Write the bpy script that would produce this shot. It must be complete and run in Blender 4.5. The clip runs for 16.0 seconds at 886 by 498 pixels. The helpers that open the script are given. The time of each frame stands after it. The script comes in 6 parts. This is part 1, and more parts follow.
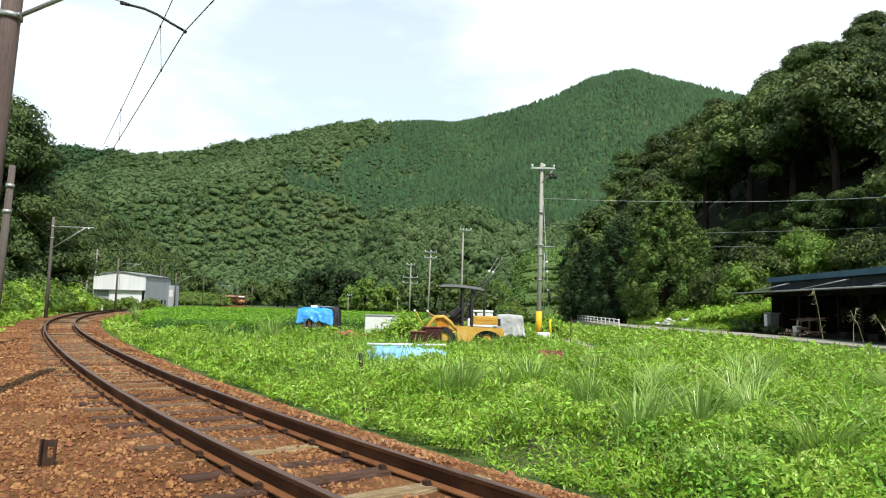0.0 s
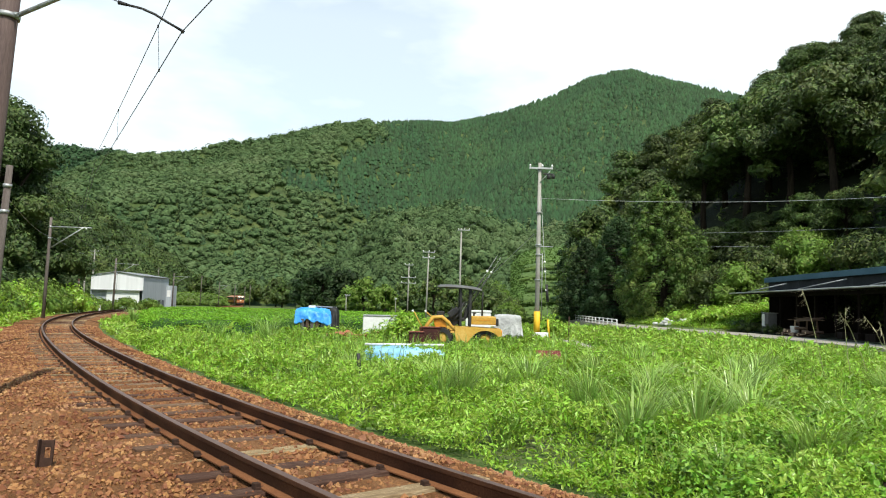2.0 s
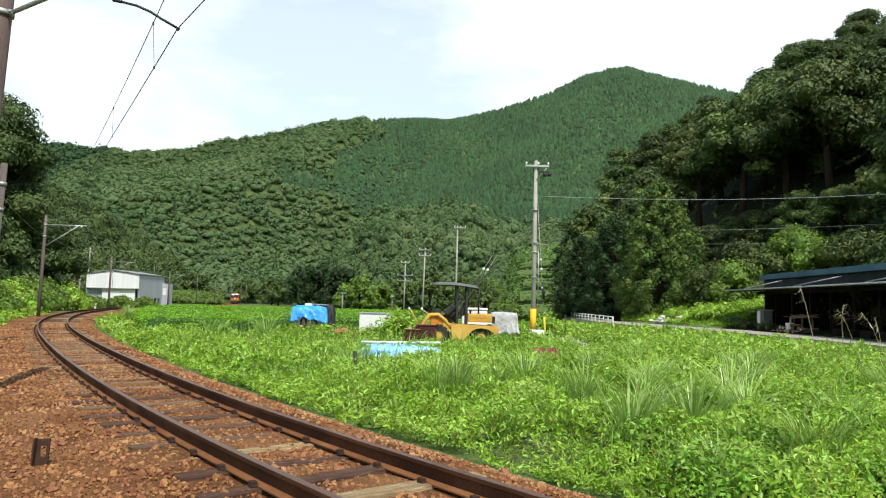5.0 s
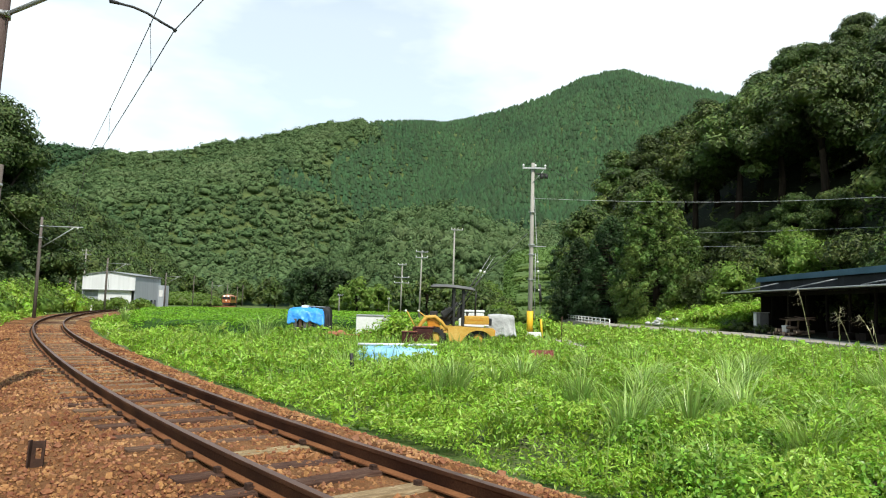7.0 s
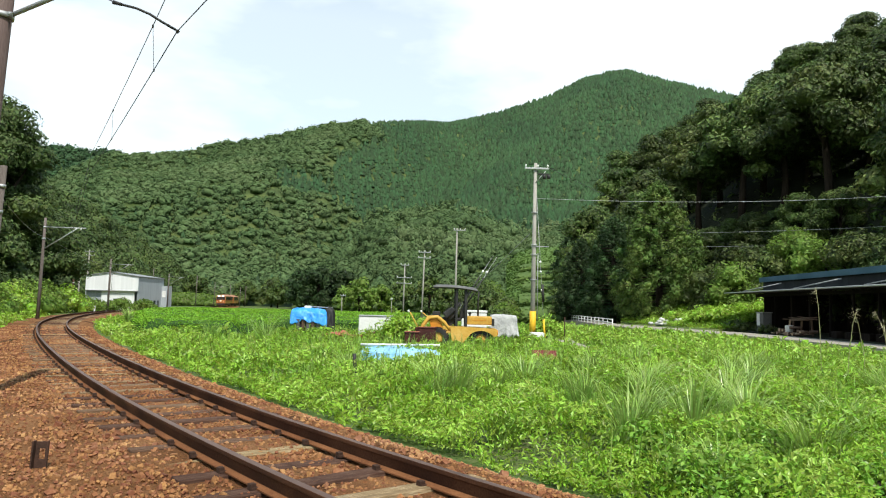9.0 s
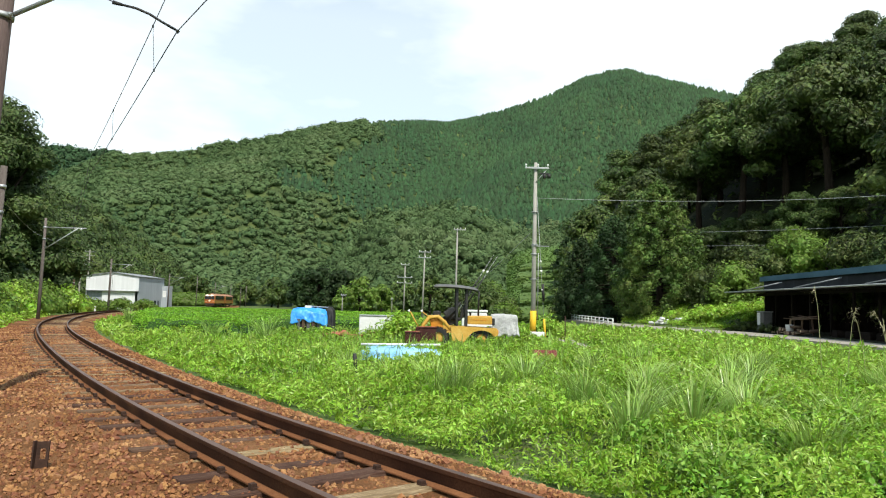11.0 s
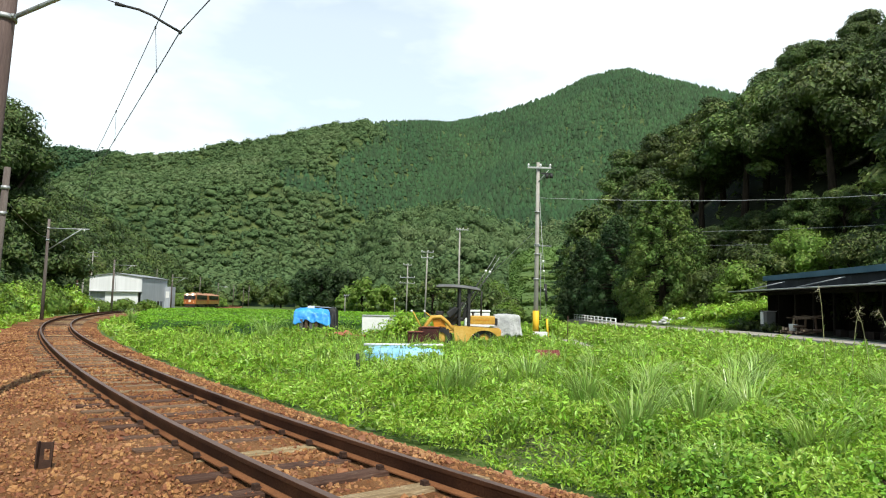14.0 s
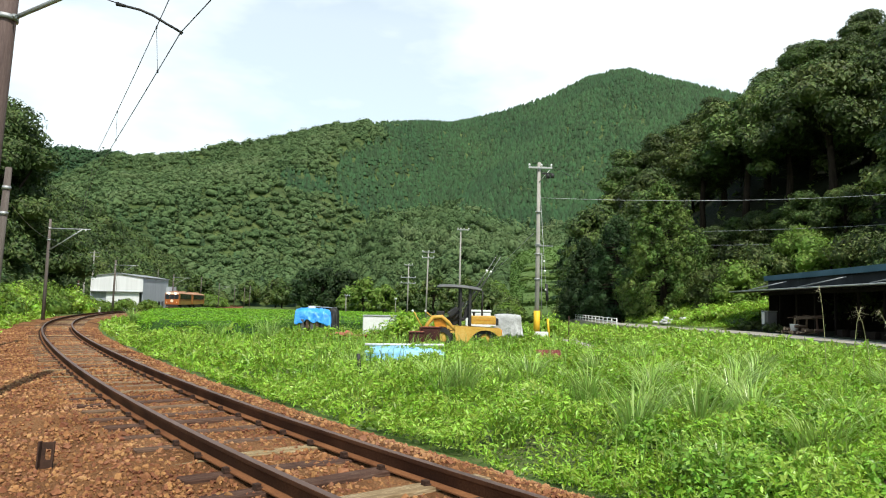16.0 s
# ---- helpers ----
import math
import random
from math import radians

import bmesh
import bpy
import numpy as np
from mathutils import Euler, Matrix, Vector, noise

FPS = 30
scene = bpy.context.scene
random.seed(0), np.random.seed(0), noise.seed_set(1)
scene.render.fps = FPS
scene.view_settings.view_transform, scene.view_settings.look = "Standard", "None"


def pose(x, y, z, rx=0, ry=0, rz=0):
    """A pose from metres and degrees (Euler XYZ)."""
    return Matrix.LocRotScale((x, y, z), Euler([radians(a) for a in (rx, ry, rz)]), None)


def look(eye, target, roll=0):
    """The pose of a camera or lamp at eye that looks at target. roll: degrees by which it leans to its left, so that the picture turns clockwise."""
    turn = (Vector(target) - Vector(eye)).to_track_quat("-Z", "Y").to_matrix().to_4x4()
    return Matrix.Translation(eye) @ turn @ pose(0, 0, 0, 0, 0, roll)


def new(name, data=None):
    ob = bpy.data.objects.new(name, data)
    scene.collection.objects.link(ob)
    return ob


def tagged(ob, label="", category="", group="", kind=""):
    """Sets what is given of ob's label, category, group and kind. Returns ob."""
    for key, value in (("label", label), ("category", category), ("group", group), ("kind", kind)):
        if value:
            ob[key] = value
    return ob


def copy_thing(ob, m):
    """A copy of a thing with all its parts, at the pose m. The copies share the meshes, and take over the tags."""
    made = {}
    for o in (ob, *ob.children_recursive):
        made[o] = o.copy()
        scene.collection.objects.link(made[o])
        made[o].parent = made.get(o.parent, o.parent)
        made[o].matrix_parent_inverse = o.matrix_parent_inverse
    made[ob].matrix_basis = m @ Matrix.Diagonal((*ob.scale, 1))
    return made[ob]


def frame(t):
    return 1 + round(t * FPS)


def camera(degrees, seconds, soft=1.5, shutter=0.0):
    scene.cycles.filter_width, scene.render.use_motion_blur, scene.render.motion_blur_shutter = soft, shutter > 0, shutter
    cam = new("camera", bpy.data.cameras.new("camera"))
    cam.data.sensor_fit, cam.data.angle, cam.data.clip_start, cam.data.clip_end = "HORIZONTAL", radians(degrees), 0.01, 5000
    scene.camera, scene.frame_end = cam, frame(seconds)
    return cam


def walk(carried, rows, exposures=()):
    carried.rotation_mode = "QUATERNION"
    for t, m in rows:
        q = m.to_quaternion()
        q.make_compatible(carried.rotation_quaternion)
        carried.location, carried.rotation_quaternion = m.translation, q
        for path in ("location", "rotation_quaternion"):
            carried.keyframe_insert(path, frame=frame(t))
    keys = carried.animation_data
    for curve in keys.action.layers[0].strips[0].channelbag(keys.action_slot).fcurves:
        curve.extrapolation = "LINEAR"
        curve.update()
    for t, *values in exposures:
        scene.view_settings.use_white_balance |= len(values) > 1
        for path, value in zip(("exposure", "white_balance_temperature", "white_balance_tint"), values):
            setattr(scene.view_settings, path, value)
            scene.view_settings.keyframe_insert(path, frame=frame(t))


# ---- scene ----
# ---------------- camera: stands still on its tripod, small pans ----------------
HOR, ROLL, EYE = 4.6, 1.2, (0.0, 0.0, 1.48)
cam = camera(65, 16.0, soft=1.1)
TURNS = (
    (0.0, 0.197, 0.0, 0.309), (0.5, 0.013, -0.009, 0.32), (1.0, 0.007, 0.004, 0.29), (1.5, 0.03, 0.005, 0.29),
    (2.0, 0.036, 0.011, 0.288), (2.5, 0.042, 0.004, 0.279), (3.0, 0.031, 0.01, 0.269), (3.5, -0.005, -0.069, 0.251),
    (4.0, -0.178, -0.258, 0.195), (4.3, -0.24, -0.25, 0.195), (6.2, -0.285, -0.01, 0.195), (6.5, -0.31, 0.003, 0.20), (7.0, -0.528, 0.008, 0.259),
    (7.5, -0.53, 0.009, 0.264), (8.0, -0.57, 0.023, 0.283), (8.5, -0.54, 0.03, 0.29), (9.0, -0.314, 0.028, 0.2),
    (11.5, -0.256, -0.011, 0.086), (12.0, -0.142, -0.019, 0.066), (12.5, -0.137, -0.009, 0.041),
    (13.0, -0.112, 0.002, 0.024), (13.5, -0.095, 0.001, 0.013), (14.0, -0.077, 0.001, 0.011),
    (14.5, -0.071, 0.0, 0.001), (15.0, -0.06, 0.0, 0.001), (15.5, 0.0, 0.0, 0.0), (16.0, 0.0, 0.0, 0.0))


def aim(pan, tilt, lean):
    a, b = radians(-pan), radians(HOR + tilt)
    far = (EYE[0] + math.sin(a) * math.cos(b), EYE[1] + math.cos(a) * math.cos(b), EYE[2] + math.sin(b))
    return look(EYE, far, ROLL + lean)


walk(cam, [(t, aim(p, q, r)) for t, p, q, r in TURNS])

# ---------------- sky, sun, exposure ----------------
scene.view_settings.exposure = 0.08
SUN_AZ, SUN_EL = 160.0, 57.0          # degrees: heading the light comes from, and its height
world = bpy.data.worlds.new("sky")
scene.world = world
world.use_nodes = True
wn, wl = world.node_tree.nodes, world.node_tree.links
wn.clear()
w_out, w_bg = wn.new("ShaderNodeOutputWorld"), wn.new("ShaderNodeBackground")
w_sky = wn.new("ShaderNodeTexSky")
w_sky.sky_type, w_sky.sun_disc = "NISHITA", False
w_sky.sun_elevation, w_sky.sun_rotation = radians(SUN_EL), radians(SUN_AZ)
w_sky.dust_density, w_sky.air_density = 0.7, 1.0
w_co, w_map = wn.new("ShaderNodeTexCoord"), wn.new("ShaderNodeMapping")
w_map.inputs["Scale"].default_value = (1.6, 1.6, 4.2)
w_map.inputs["Location"].default_value = (0.35, 0.1, 0.2)
w_noise, w_ramp, w_mix = wn.new("ShaderNodeTexNoise"), wn.new("ShaderNodeValToRGB"), wn.new("ShaderNodeMixRGB")
w_noise.inputs["Scale"].default_value, w_noise.inputs["Detail"].default_value = 1.7, 5.0
w_noise.inputs["Roughness"].default_value = 0.52
w_ramp.color_ramp.elements[0].position, w_ramp.color_ramp.elements[1].position = 0.38, 0.62
w_ramp.color_ramp.elements[0].color = (0.55, 0.55, 0.55, 1)
w_mix.inputs[2].default_value = (11.2, 11.9, 12.1, 1)
w_bg.inputs["Strength"].default_value = 0.105
wl.new(w_co.outputs["Generated"], w_map.inputs["Vector"])
wl.new(w_map.outputs[0], w_noise.inputs["Vector"])
wl.new(w_noise.outputs["Fac"], w_ramp.inputs[0])
w_sep, w_rise, w_fac = wn.new("ShaderNodeSeparateXYZ"), wn.new("ShaderNodeMapRange"), wn.new("ShaderNodeMath")
w_rise.inputs["From Min"].default_value, w_rise.inputs["From Max"].default_value = 0.38, 0.75      # haze thins out overhead
w_rise.inputs["To Min"].default_value, w_rise.inputs["To Max"].default_value = 1.0, 0.02
w_fac.operation = "MULTIPLY"
wl.new(w_co.outputs["Generated"], w_sep.inputs[0])
wl.new(w_sep.outputs["Z"], w_rise.inputs["Value"])
wl.new(w_ramp.outputs[0], w_fac.inputs[0]), wl.new(w_rise.outputs[0], w_fac.inputs[1])
wl.new(w_fac.outputs[0], w_mix.inputs[0])
w_tint = wn.new("ShaderNodeMixRGB")
w_tint.blend_type = "MULTIPLY"
w_tint.inputs[0].default_value, w_tint.inputs[2].default_value = 1.0, (1.2, 1.62, 1.50, 1)      # moist summer haze
wl.new(w_sky.outputs[0], w_tint.inputs[1])
wl.new(w_tint.outputs[0], w_mix.inputs[1])
wl.new(w_mix.outputs[0], w_bg.inputs[0])
wl.new(w_bg.outputs[0], w_out.inputs[0])

sun = new("sun", bpy.data.lights.new("sun", "SUN"))
sun.data.energy, sun.data.angle, sun.data.color = 5.0, radians(0.55), (1.0, 0.95, 0.86)
sa, se = radians(SUN_AZ), radians(SUN_EL)
sun.matrix_world = look((60 * math.sin(sa) * math.cos(se), 60 * math.cos(sa) * math.cos(se), 60 * math.sin(se)), (0, 0, 0))

# ---------------- materials ----------------


def material(name, cols, scale=3.0, fine=40.0, rough=0.8, metal=0.0, bump=0.3, dist=0.02, spec=0.3, var=0.0, island=0.0,
             leaf=0.0, coat=0.0, stretch=(1, 1, 1)):
    """cols: two or three colours, mixed by a coarse and a fine noise; var, island: variation by object, by loose piece; leaf: share of light let through."""
    m = bpy.data.materials.new(name)
    m.use_nodes = True
    n, l = m.node_tree.nodes, m.node_tree.links
    b = n["Principled BSDF"]
    out = n["Material Output"]
    co, mp = n.new("ShaderNodeTexCoord"), n.new("ShaderNodeMapping")
    mp.inputs["Scale"].default_value = stretch
    l.new(co.outputs["Object"], mp.inputs["Vector"])
    n1, n2 = n.new("ShaderNodeTexNoise"), n.new("ShaderNodeTexNoise")
    n1.inputs["Scale"].default_value, n1.inputs["Detail"].default_value = scale, 4
    n2.inputs["Scale"].default_value, n2.inputs["Detail"].default_value = fine, 5
    n2.inputs["Roughness"].default_value = 0.65
    l.new(mp.outputs[0], n1.inputs["Vector"]), l.new(mp.outputs[0], n2.inputs["Vector"])
    add = n.new("ShaderNodeMath")
    add.operation = "MULTIPLY_ADD"
    add.inputs[1].default_value = 0.55
    half = n.new("ShaderNodeMath")
    half.operation = "MULTIPLY"
    half.inputs[1].default_value = 0.45
    l.new(n2.outputs["Fac"], half.inputs[0])
    l.new(n1.outputs["Fac"], add.inputs[0]), l.new(half.outputs[0], add.inputs[2])
    ramp = n.new("ShaderNodeValToRGB")
    e = ramp.color_ramp.elements
    e[0].position, e[1].position = 0.36, 0.64
    e[0].color, e[1].color = (*cols[0], 1), (*cols[-1], 1)
    if len(cols) > 2:
        e.new(0.5).color = (*cols[1], 1)
    l.new(add.outputs[0], ramp.inputs[0])
    colour = ramp.outputs[0]
    for kind, amount in (("ShaderNodeObjectInfo", var), ("ShaderNodeNewGeometry", island)):
        if amount:
            info, hsv, rng, hue = n.new(kind), n.new("ShaderNodeHueSaturation"), n.new("ShaderNodeMapRange"), n.new("ShaderNodeMapRange")
            pick = info.outputs["Random" if kind == "ShaderNodeObjectInfo" else "Random Per Island"]
            rng.inputs["To Min"].default_value, rng.inputs["To Max"].default_value = 1 - amount, 1 + amount
            hue.inputs["To Min"].default_value, hue.inputs["To Max"].default_value = 0.5 - amount * 0.05, 0.5 + amount * 0.04
            l.new(pick, rng.inputs["Value"]), l.new(pick, hue.inputs["Value"])
            l.new(rng.outputs[0], hsv.inputs["Value"]), l.new(hue.outputs[0], hsv.inputs["Hue"])
            l.new(colour, hsv.inputs["Color"])
            colour = hsv.outputs[0]
    l.new(colour, b.inputs["Base Color"])
    b.inputs["Roughness"].default_value, b.inputs["Metallic"].default_value = rough, metal
    b.inputs["Specular IOR Level"].default_value, b.inputs["Coat Weight"].default_value = spec, coat
    if bump:
        bp = n.new("ShaderNodeBump")
        bp.inputs["Strength"].default_value, bp.inputs["Distance"].default_value = bump, dist
        l.new(n2.outputs["Fac"], bp.inputs["Height"])
        l.new(bp.outputs[0], b.inputs["Normal"])
    if leaf:
        tr, mx = n.new("ShaderNodeBsdfTranslucent"), n.new("ShaderNodeMixShader")
        mx.inputs[0].default_value = leaf
        l.new(colour, tr.inputs["Color"])
        l.new(b.outputs[0], mx.inputs[1]), l.new(tr.outputs[0], mx.inputs[2])
        l.new(mx.outputs[0], out.inputs["Surface"])
    return m


M_SOIL = material("soil", ((0.05, 0.07, 0.018), (0.08, 0.13, 0.025), (0.13, 0.12, 0.06)), 0.15, 6, 0.95, bump=0.6, dist=0.1)
# woodland floor near-black: the deep shade under the trees is in the colour
M_SHADEFLOOR = material("shaded_floor", ((0.008, 0.012, 0.005), (0.018, 0.026, 0.008)), 0.08, 1.5, 0.95, bump=0.5, dist=0.3)
# bed coloured darker than the loose stones, so gaps between them look shaded
M_BALLAST = material("ballast_bed", ((0.072, 0.030, 0.013), (0.20, 0.092, 0.038), (0.33, 0.175, 0.084)), 0.8, 55, 0.95, bump=1.0, dist=0.03, spec=0.1)
M_STONE = material("ballast_stone", ((0.12, 0.048, 0.020), (0.255, 0.112, 0.045), (0.37, 0.205, 0.102)), 0.9, 30, 0.92, bump=0.4, dist=0.01, island=0.32)
M_RAIL = material("rail_rust", ((0.035, 0.014, 0.008), (0.062, 0.026, 0.013), (0.11, 0.048, 0.023)), 1.5, 60, 0.9, 0.0, 0.3, 0.003, spec=0.15)
M_RAILTOP = material("rail_top", ((0.11, 0.058, 0.04), (0.19, 0.115, 0.085)), 1.0, 50, 0.45, 0.4, 0.1, 0.001)
M_RAILFOOT = material("rail_foot_rust", ((0.11, 0.042, 0.018), (0.23, 0.10, 0.042)), 1.2, 50, 0.9, 0.0, 0.4, 0.004, spec=0.15)
M_SLEEPER = material("sleeper_wood", ((0.055, 0.034, 0.020), (0.18, 0.115, 0.068), (0.40, 0.31, 0.21)), 0.9, 18, 0.95, bump=0.7, dist=0.01, var=0.6, stretch=(0.35, 4, 4), spec=0.1)
M_CLIP = material("rusty_iron", ((0.035, 0.02, 0.014), (0.09, 0.045, 0.03)), 6, 80, 0.8, 0.3, 0.3, 0.002)
M_WEED = material("weed_leaf", ((0.13, 0.25, 0.015), (0.29, 0.455, 0.042), (0.47, 0.63, 0.13)), 0.45, 3, 0.4, bump=0, island=0.45, leaf=0.40, spec=0.5)
M_BLADE = material("grass_blade", ((0.16, 0.29, 0.04), (0.28, 0.42, 0.09)), 0.6, 4, 0.5, bump=0, island=0.3, leaf=0.4)
M_TUFT = material("pampas_blade", ((0.24, 0.40, 0.065), (0.43, 0.57, 0.17)), 0.6, 4, 0.35, bump=0, island=0.35, leaf=0.28, spec=0.5)
M_HERB = material("herb_leaf", ((0.09, 0.205, 0.014), (0.19, 0.35, 0.034), (0.34, 0.50, 0.085)), 0.8, 5, 0.4, bump=0, island=0.4, leaf=0.3, spec=0.5)
M_TEA = material("tea_leaf", ((0.165, 0.35, 0.021), (0.24, 0.455, 0.034)), 0.08, 1.2, 0.5, bump=0, island=0.3, leaf=0.35)
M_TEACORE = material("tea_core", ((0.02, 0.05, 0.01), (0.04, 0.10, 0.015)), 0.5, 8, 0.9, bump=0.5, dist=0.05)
M_BROAD = material("broad_leaf", ((0.026, 0.050, 0.010), (0.070, 0.110, 0.022), (0.178, 0.22, 0.053)), 0.16, 2.6, 0.5, bump=0.8, dist=0.2, var=0.25, island=0.4, leaf=0.08)
# darker copy of broad_leaf: the left woods' shade is in the colour
M_SHADELEAF = material("shaded_broad_leaf", ((0.026, 0.050, 0.012), (0.056, 0.092, 0.021), (0.118, 0.155, 0.038)), 0.1, 1.5, 0.6, bump=0.6, dist=0.2, island=0.35, leaf=0.08)
M_BRIGHT = material("young_leaf", ((0.11, 0.19, 0.028), (0.20, 0.30, 0.05)), 0.3, 2.5, 0.55, bump=0, island=0.35, leaf=0.35)
M_CEDAR = material("old_cedar_leaf", ((0.030, 0.066, 0.010), (0.072, 0.125, 0.020), (0.165, 0.22, 0.044)), 0.5, 3.5, 0.65, bump=0.4, dist=0.1, island=0.45, leaf=0.08)
M_SUGI = material("cedar_leaf", ((0.012, 0.030, 0.008), (0.032, 0.064, 0.014)), 0.3, 3, 0.65, bump=0.6, dist=0.12, var=0.15, island=0.35, leaf=0.15)
# base colour lifted and greyed somewhat: the distance haze is in it
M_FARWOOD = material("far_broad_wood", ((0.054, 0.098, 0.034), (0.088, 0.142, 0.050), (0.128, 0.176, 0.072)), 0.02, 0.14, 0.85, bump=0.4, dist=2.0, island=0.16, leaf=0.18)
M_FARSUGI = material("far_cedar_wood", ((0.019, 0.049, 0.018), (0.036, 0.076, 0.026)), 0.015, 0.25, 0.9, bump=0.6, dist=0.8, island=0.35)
# bark darkened past its own tone: the shade under crowns is in it
M_SHADEBARK = material("shaded_bark", ((0.015, 0.012, 0.009), (0.045, 0.034, 0.025)), 2, 18, 0.95, bump=0.8, dist=0.03, stretch=(3, 3, 0.4), spec=0.1)
M_POLEWOOD = material("pole_wood", ((0.075, 0.058, 0.05), (0.13, 0.108, 0.095), (0.195, 0.172, 0.155)), 1.2, 30, 0.85, bump=0.5, dist=0.006, stretch=(3, 3, 0.25))
# purple-brown pole wood, its colour darkened for the shading on the near mast
M_POLENEAR = material("shaded_pole_wood", ((0.06, 0.04, 0.036), (0.11, 0.075, 0.066), (0.16, 0.12, 0.11)), 1.2, 30, 0.85, bump=0.6, dist=0.006, stretch=(3, 3, 0.25))
M_CONC = material("pole_concrete", ((0.23, 0.215, 0.19), (0.40, 0.38, 0.34)), 1.2, 25, 0.9, bump=0.3, dist=0.004, stretch=(1, 1, 0.4))
M_GALV = material("galvanised", ((0.28, 0.29, 0.29), (0.45, 0.46, 0.46)), 2, 40, 0.55, 0.6, 0.1, 0.002)
M_DARKMETAL = material("dark_metal", ((0.02, 0.02, 0.022), (0.05, 0.048, 0.045)), 3, 40, 0.6, 0.3, 0.15, 0.002)
M_WIRE = material("wire", ((0.05, 0.05, 0.052), (0.10, 0.10, 0.10)), 3, 40, 0.6, 0.5, 0)
M_WHITE = material("white_paint", ((0.62, 0.62, 0.60), (0.80, 0.80, 0.78)), 0.9, 12, 0.6, bump=0.1, dist=0.004)
M_PORCELAIN = material("porcelain", ((0.7, 0.7, 0.68), (0.85, 0.85, 0.83)), 3, 20, 0.25, bump=0, spec=0.5)
M_ASPHALT = material("road_concrete", ((0.25, 0.225, 0.185), (0.37, 0.335, 0.28)), 0.5, 20, 0.95, bump=0.4, dist=0.01)

# ---------------- mesh helpers ----------------
RNG = np.random.default_rng(7)


def mesh_np(name, verts, faces, mats, index=None, smooth=False):
    """A mesh from arrays of vertices and of equal-sized faces."""
    me = bpy.data.meshes.new(name)
    verts, faces = np.asarray(verts, np.float32), np.asarray(faces, np.int32)
    k = faces.shape[1]
    me.vertices.add(len(verts))
    me.vertices.foreach_set("co", verts.ravel())
    me.loops.add(faces.size)
    me.loops.foreach_set("vertex_index", faces.ravel())
    me.polygons.add(len(faces))
    me.polygons.foreach_set("loop_start", np.arange(0, faces.size, k, dtype=np.int32))
    for m in (mats if isinstance(mats, (list, tuple)) else [mats]):
        me.materials.append(m)
    if index is not None:
        me.polygons.foreach_set("material_index", np.asarray(index, np.int32))
    me.polygons.foreach_set("use_smooth", np.full(len(faces), smooth))
    me.update(calc_edges=True)
    me.validate()
    return me


def rotations(n, tilt=0.6, rng=RNG):
    """n turning matrices: a free heading, a limited tilt."""
    a, b, c = rng.uniform(0, 2 * np.pi, n), rng.normal(0, tilt, n), rng.normal(0, tilt, n)
    ca, sa_, cb, sb, cc, sc = np.cos(a), np.sin(a), np.cos(b), np.sin(b), np.cos(c), np.sin(c)
    z, o = np.zeros(n), np.ones(n)
    rz = np.array([[ca, -sa_, z], [sa_, ca, z], [z, z, o]]).transpose(2, 0, 1)
    rx = np.array([[o, z, z], [z, cb, -sb], [z, sb, cb]]).transpose(2, 0, 1)
    ry = np.array([[cc, z, sc], [z, o, z], [-sc, z, cc]]).transpose(2, 0, 1)
    return rz @ rx @ ry


def scattered(tv, tf, rots, locs, sizes):
    """Copies of a small template in one pair of arrays."""
    tv, tf = np.asarray(tv, float), np.asarray(tf, int)
    n = len(locs)
    sizes = np.asarray(sizes, float).reshape(n, -1)
    v = np.einsum("nij,nkj->nki", rots, tv[None] * sizes[:, None, :]) + np.asarray(locs)[:, None, :]
    f = tf[None] + (np.arange(n) * len(tv))[:, None, None]
    return v.reshape(-1, 3), f.reshape(-1, tf.shape[1])


def stack(parts):
    vs, fs, o = [], [], 0
    for v, f in parts:
        vs.append(v), fs.append(np.asarray(f) + o)
        o += len(v)
    return np.concatenate(vs), np.concatenate(fs)


def facing(d, jitter, rng=RNG):
    """Turning matrices whose z axis follows the directions d, loosely, with a free spin."""
    n = len(d)
    z = d / np.linalg.norm(d, axis=1)[:, None] + rng.normal(0, jitter, (n, 3))
    z /= np.linalg.norm(z, axis=1)[:, None]
    x = np.cross(rng.normal(0, 1, (n, 3)), z)
    x /= np.linalg.norm(x, axis=1)[:, None]
    return np.stack([x, np.cross(z, x), z], -1)


LEAF_V = [(0, -0.5, 0), (0.3, 0.02, 0.07), (0, 0.55, -0.06), (-0.3, 0.02, 0.07)]
LEAF_F = [(0, 1, 2), (0, 2, 3)]
BLADE_V = [(-0.5, 0, 0), (0.5, 0, 0), (-0.45, 0.1, 0.42), (0.45, 0.1, 0.42), (-0.3, 0.34, 0.8), (0.3, 0.34, 0.8), (0, 0.75, 1.0)]
BLADE_F = [(0, 1, 3), (0, 3, 2), (2, 3, 5), (2, 5, 4), (4, 5, 6)]


def ico(sub, seed, rough=0.25, freq=1.6):
    bm = bmesh.new()
    bmesh.ops.create_icosphere(bm, subdivisions=sub, radius=1)
    for v in bm.verts:
        v.co *= 1 + rough * noise.noise(v.co * freq + Vector((seed * 3.7, seed * 1.3, 0)))
    v = np.array([tuple(q.co) for q in bm.verts])
    f = np.array([[q.index for q in p.verts] for p in bm.faces])
    bm.free()
    return v, f


def part(name, bm, mat, parent, label="", m=None):
    me = bpy.data.meshes.new(name)
    bm.to_mesh(me)
    bm.free()
    for q in (mat if isinstance(mat, (list, tuple)) else [mat]):
        me.materials.append(q)
    return part_me(name, me, parent, label, m)


def part_me(name, me, parent, label="", m=None):
    ob = new(name, me)
    if parent is not None:
        ob.parent = parent
    if m is not None:
        ob.matrix_basis = m
    if label:
        tagged(ob, label)
    return ob


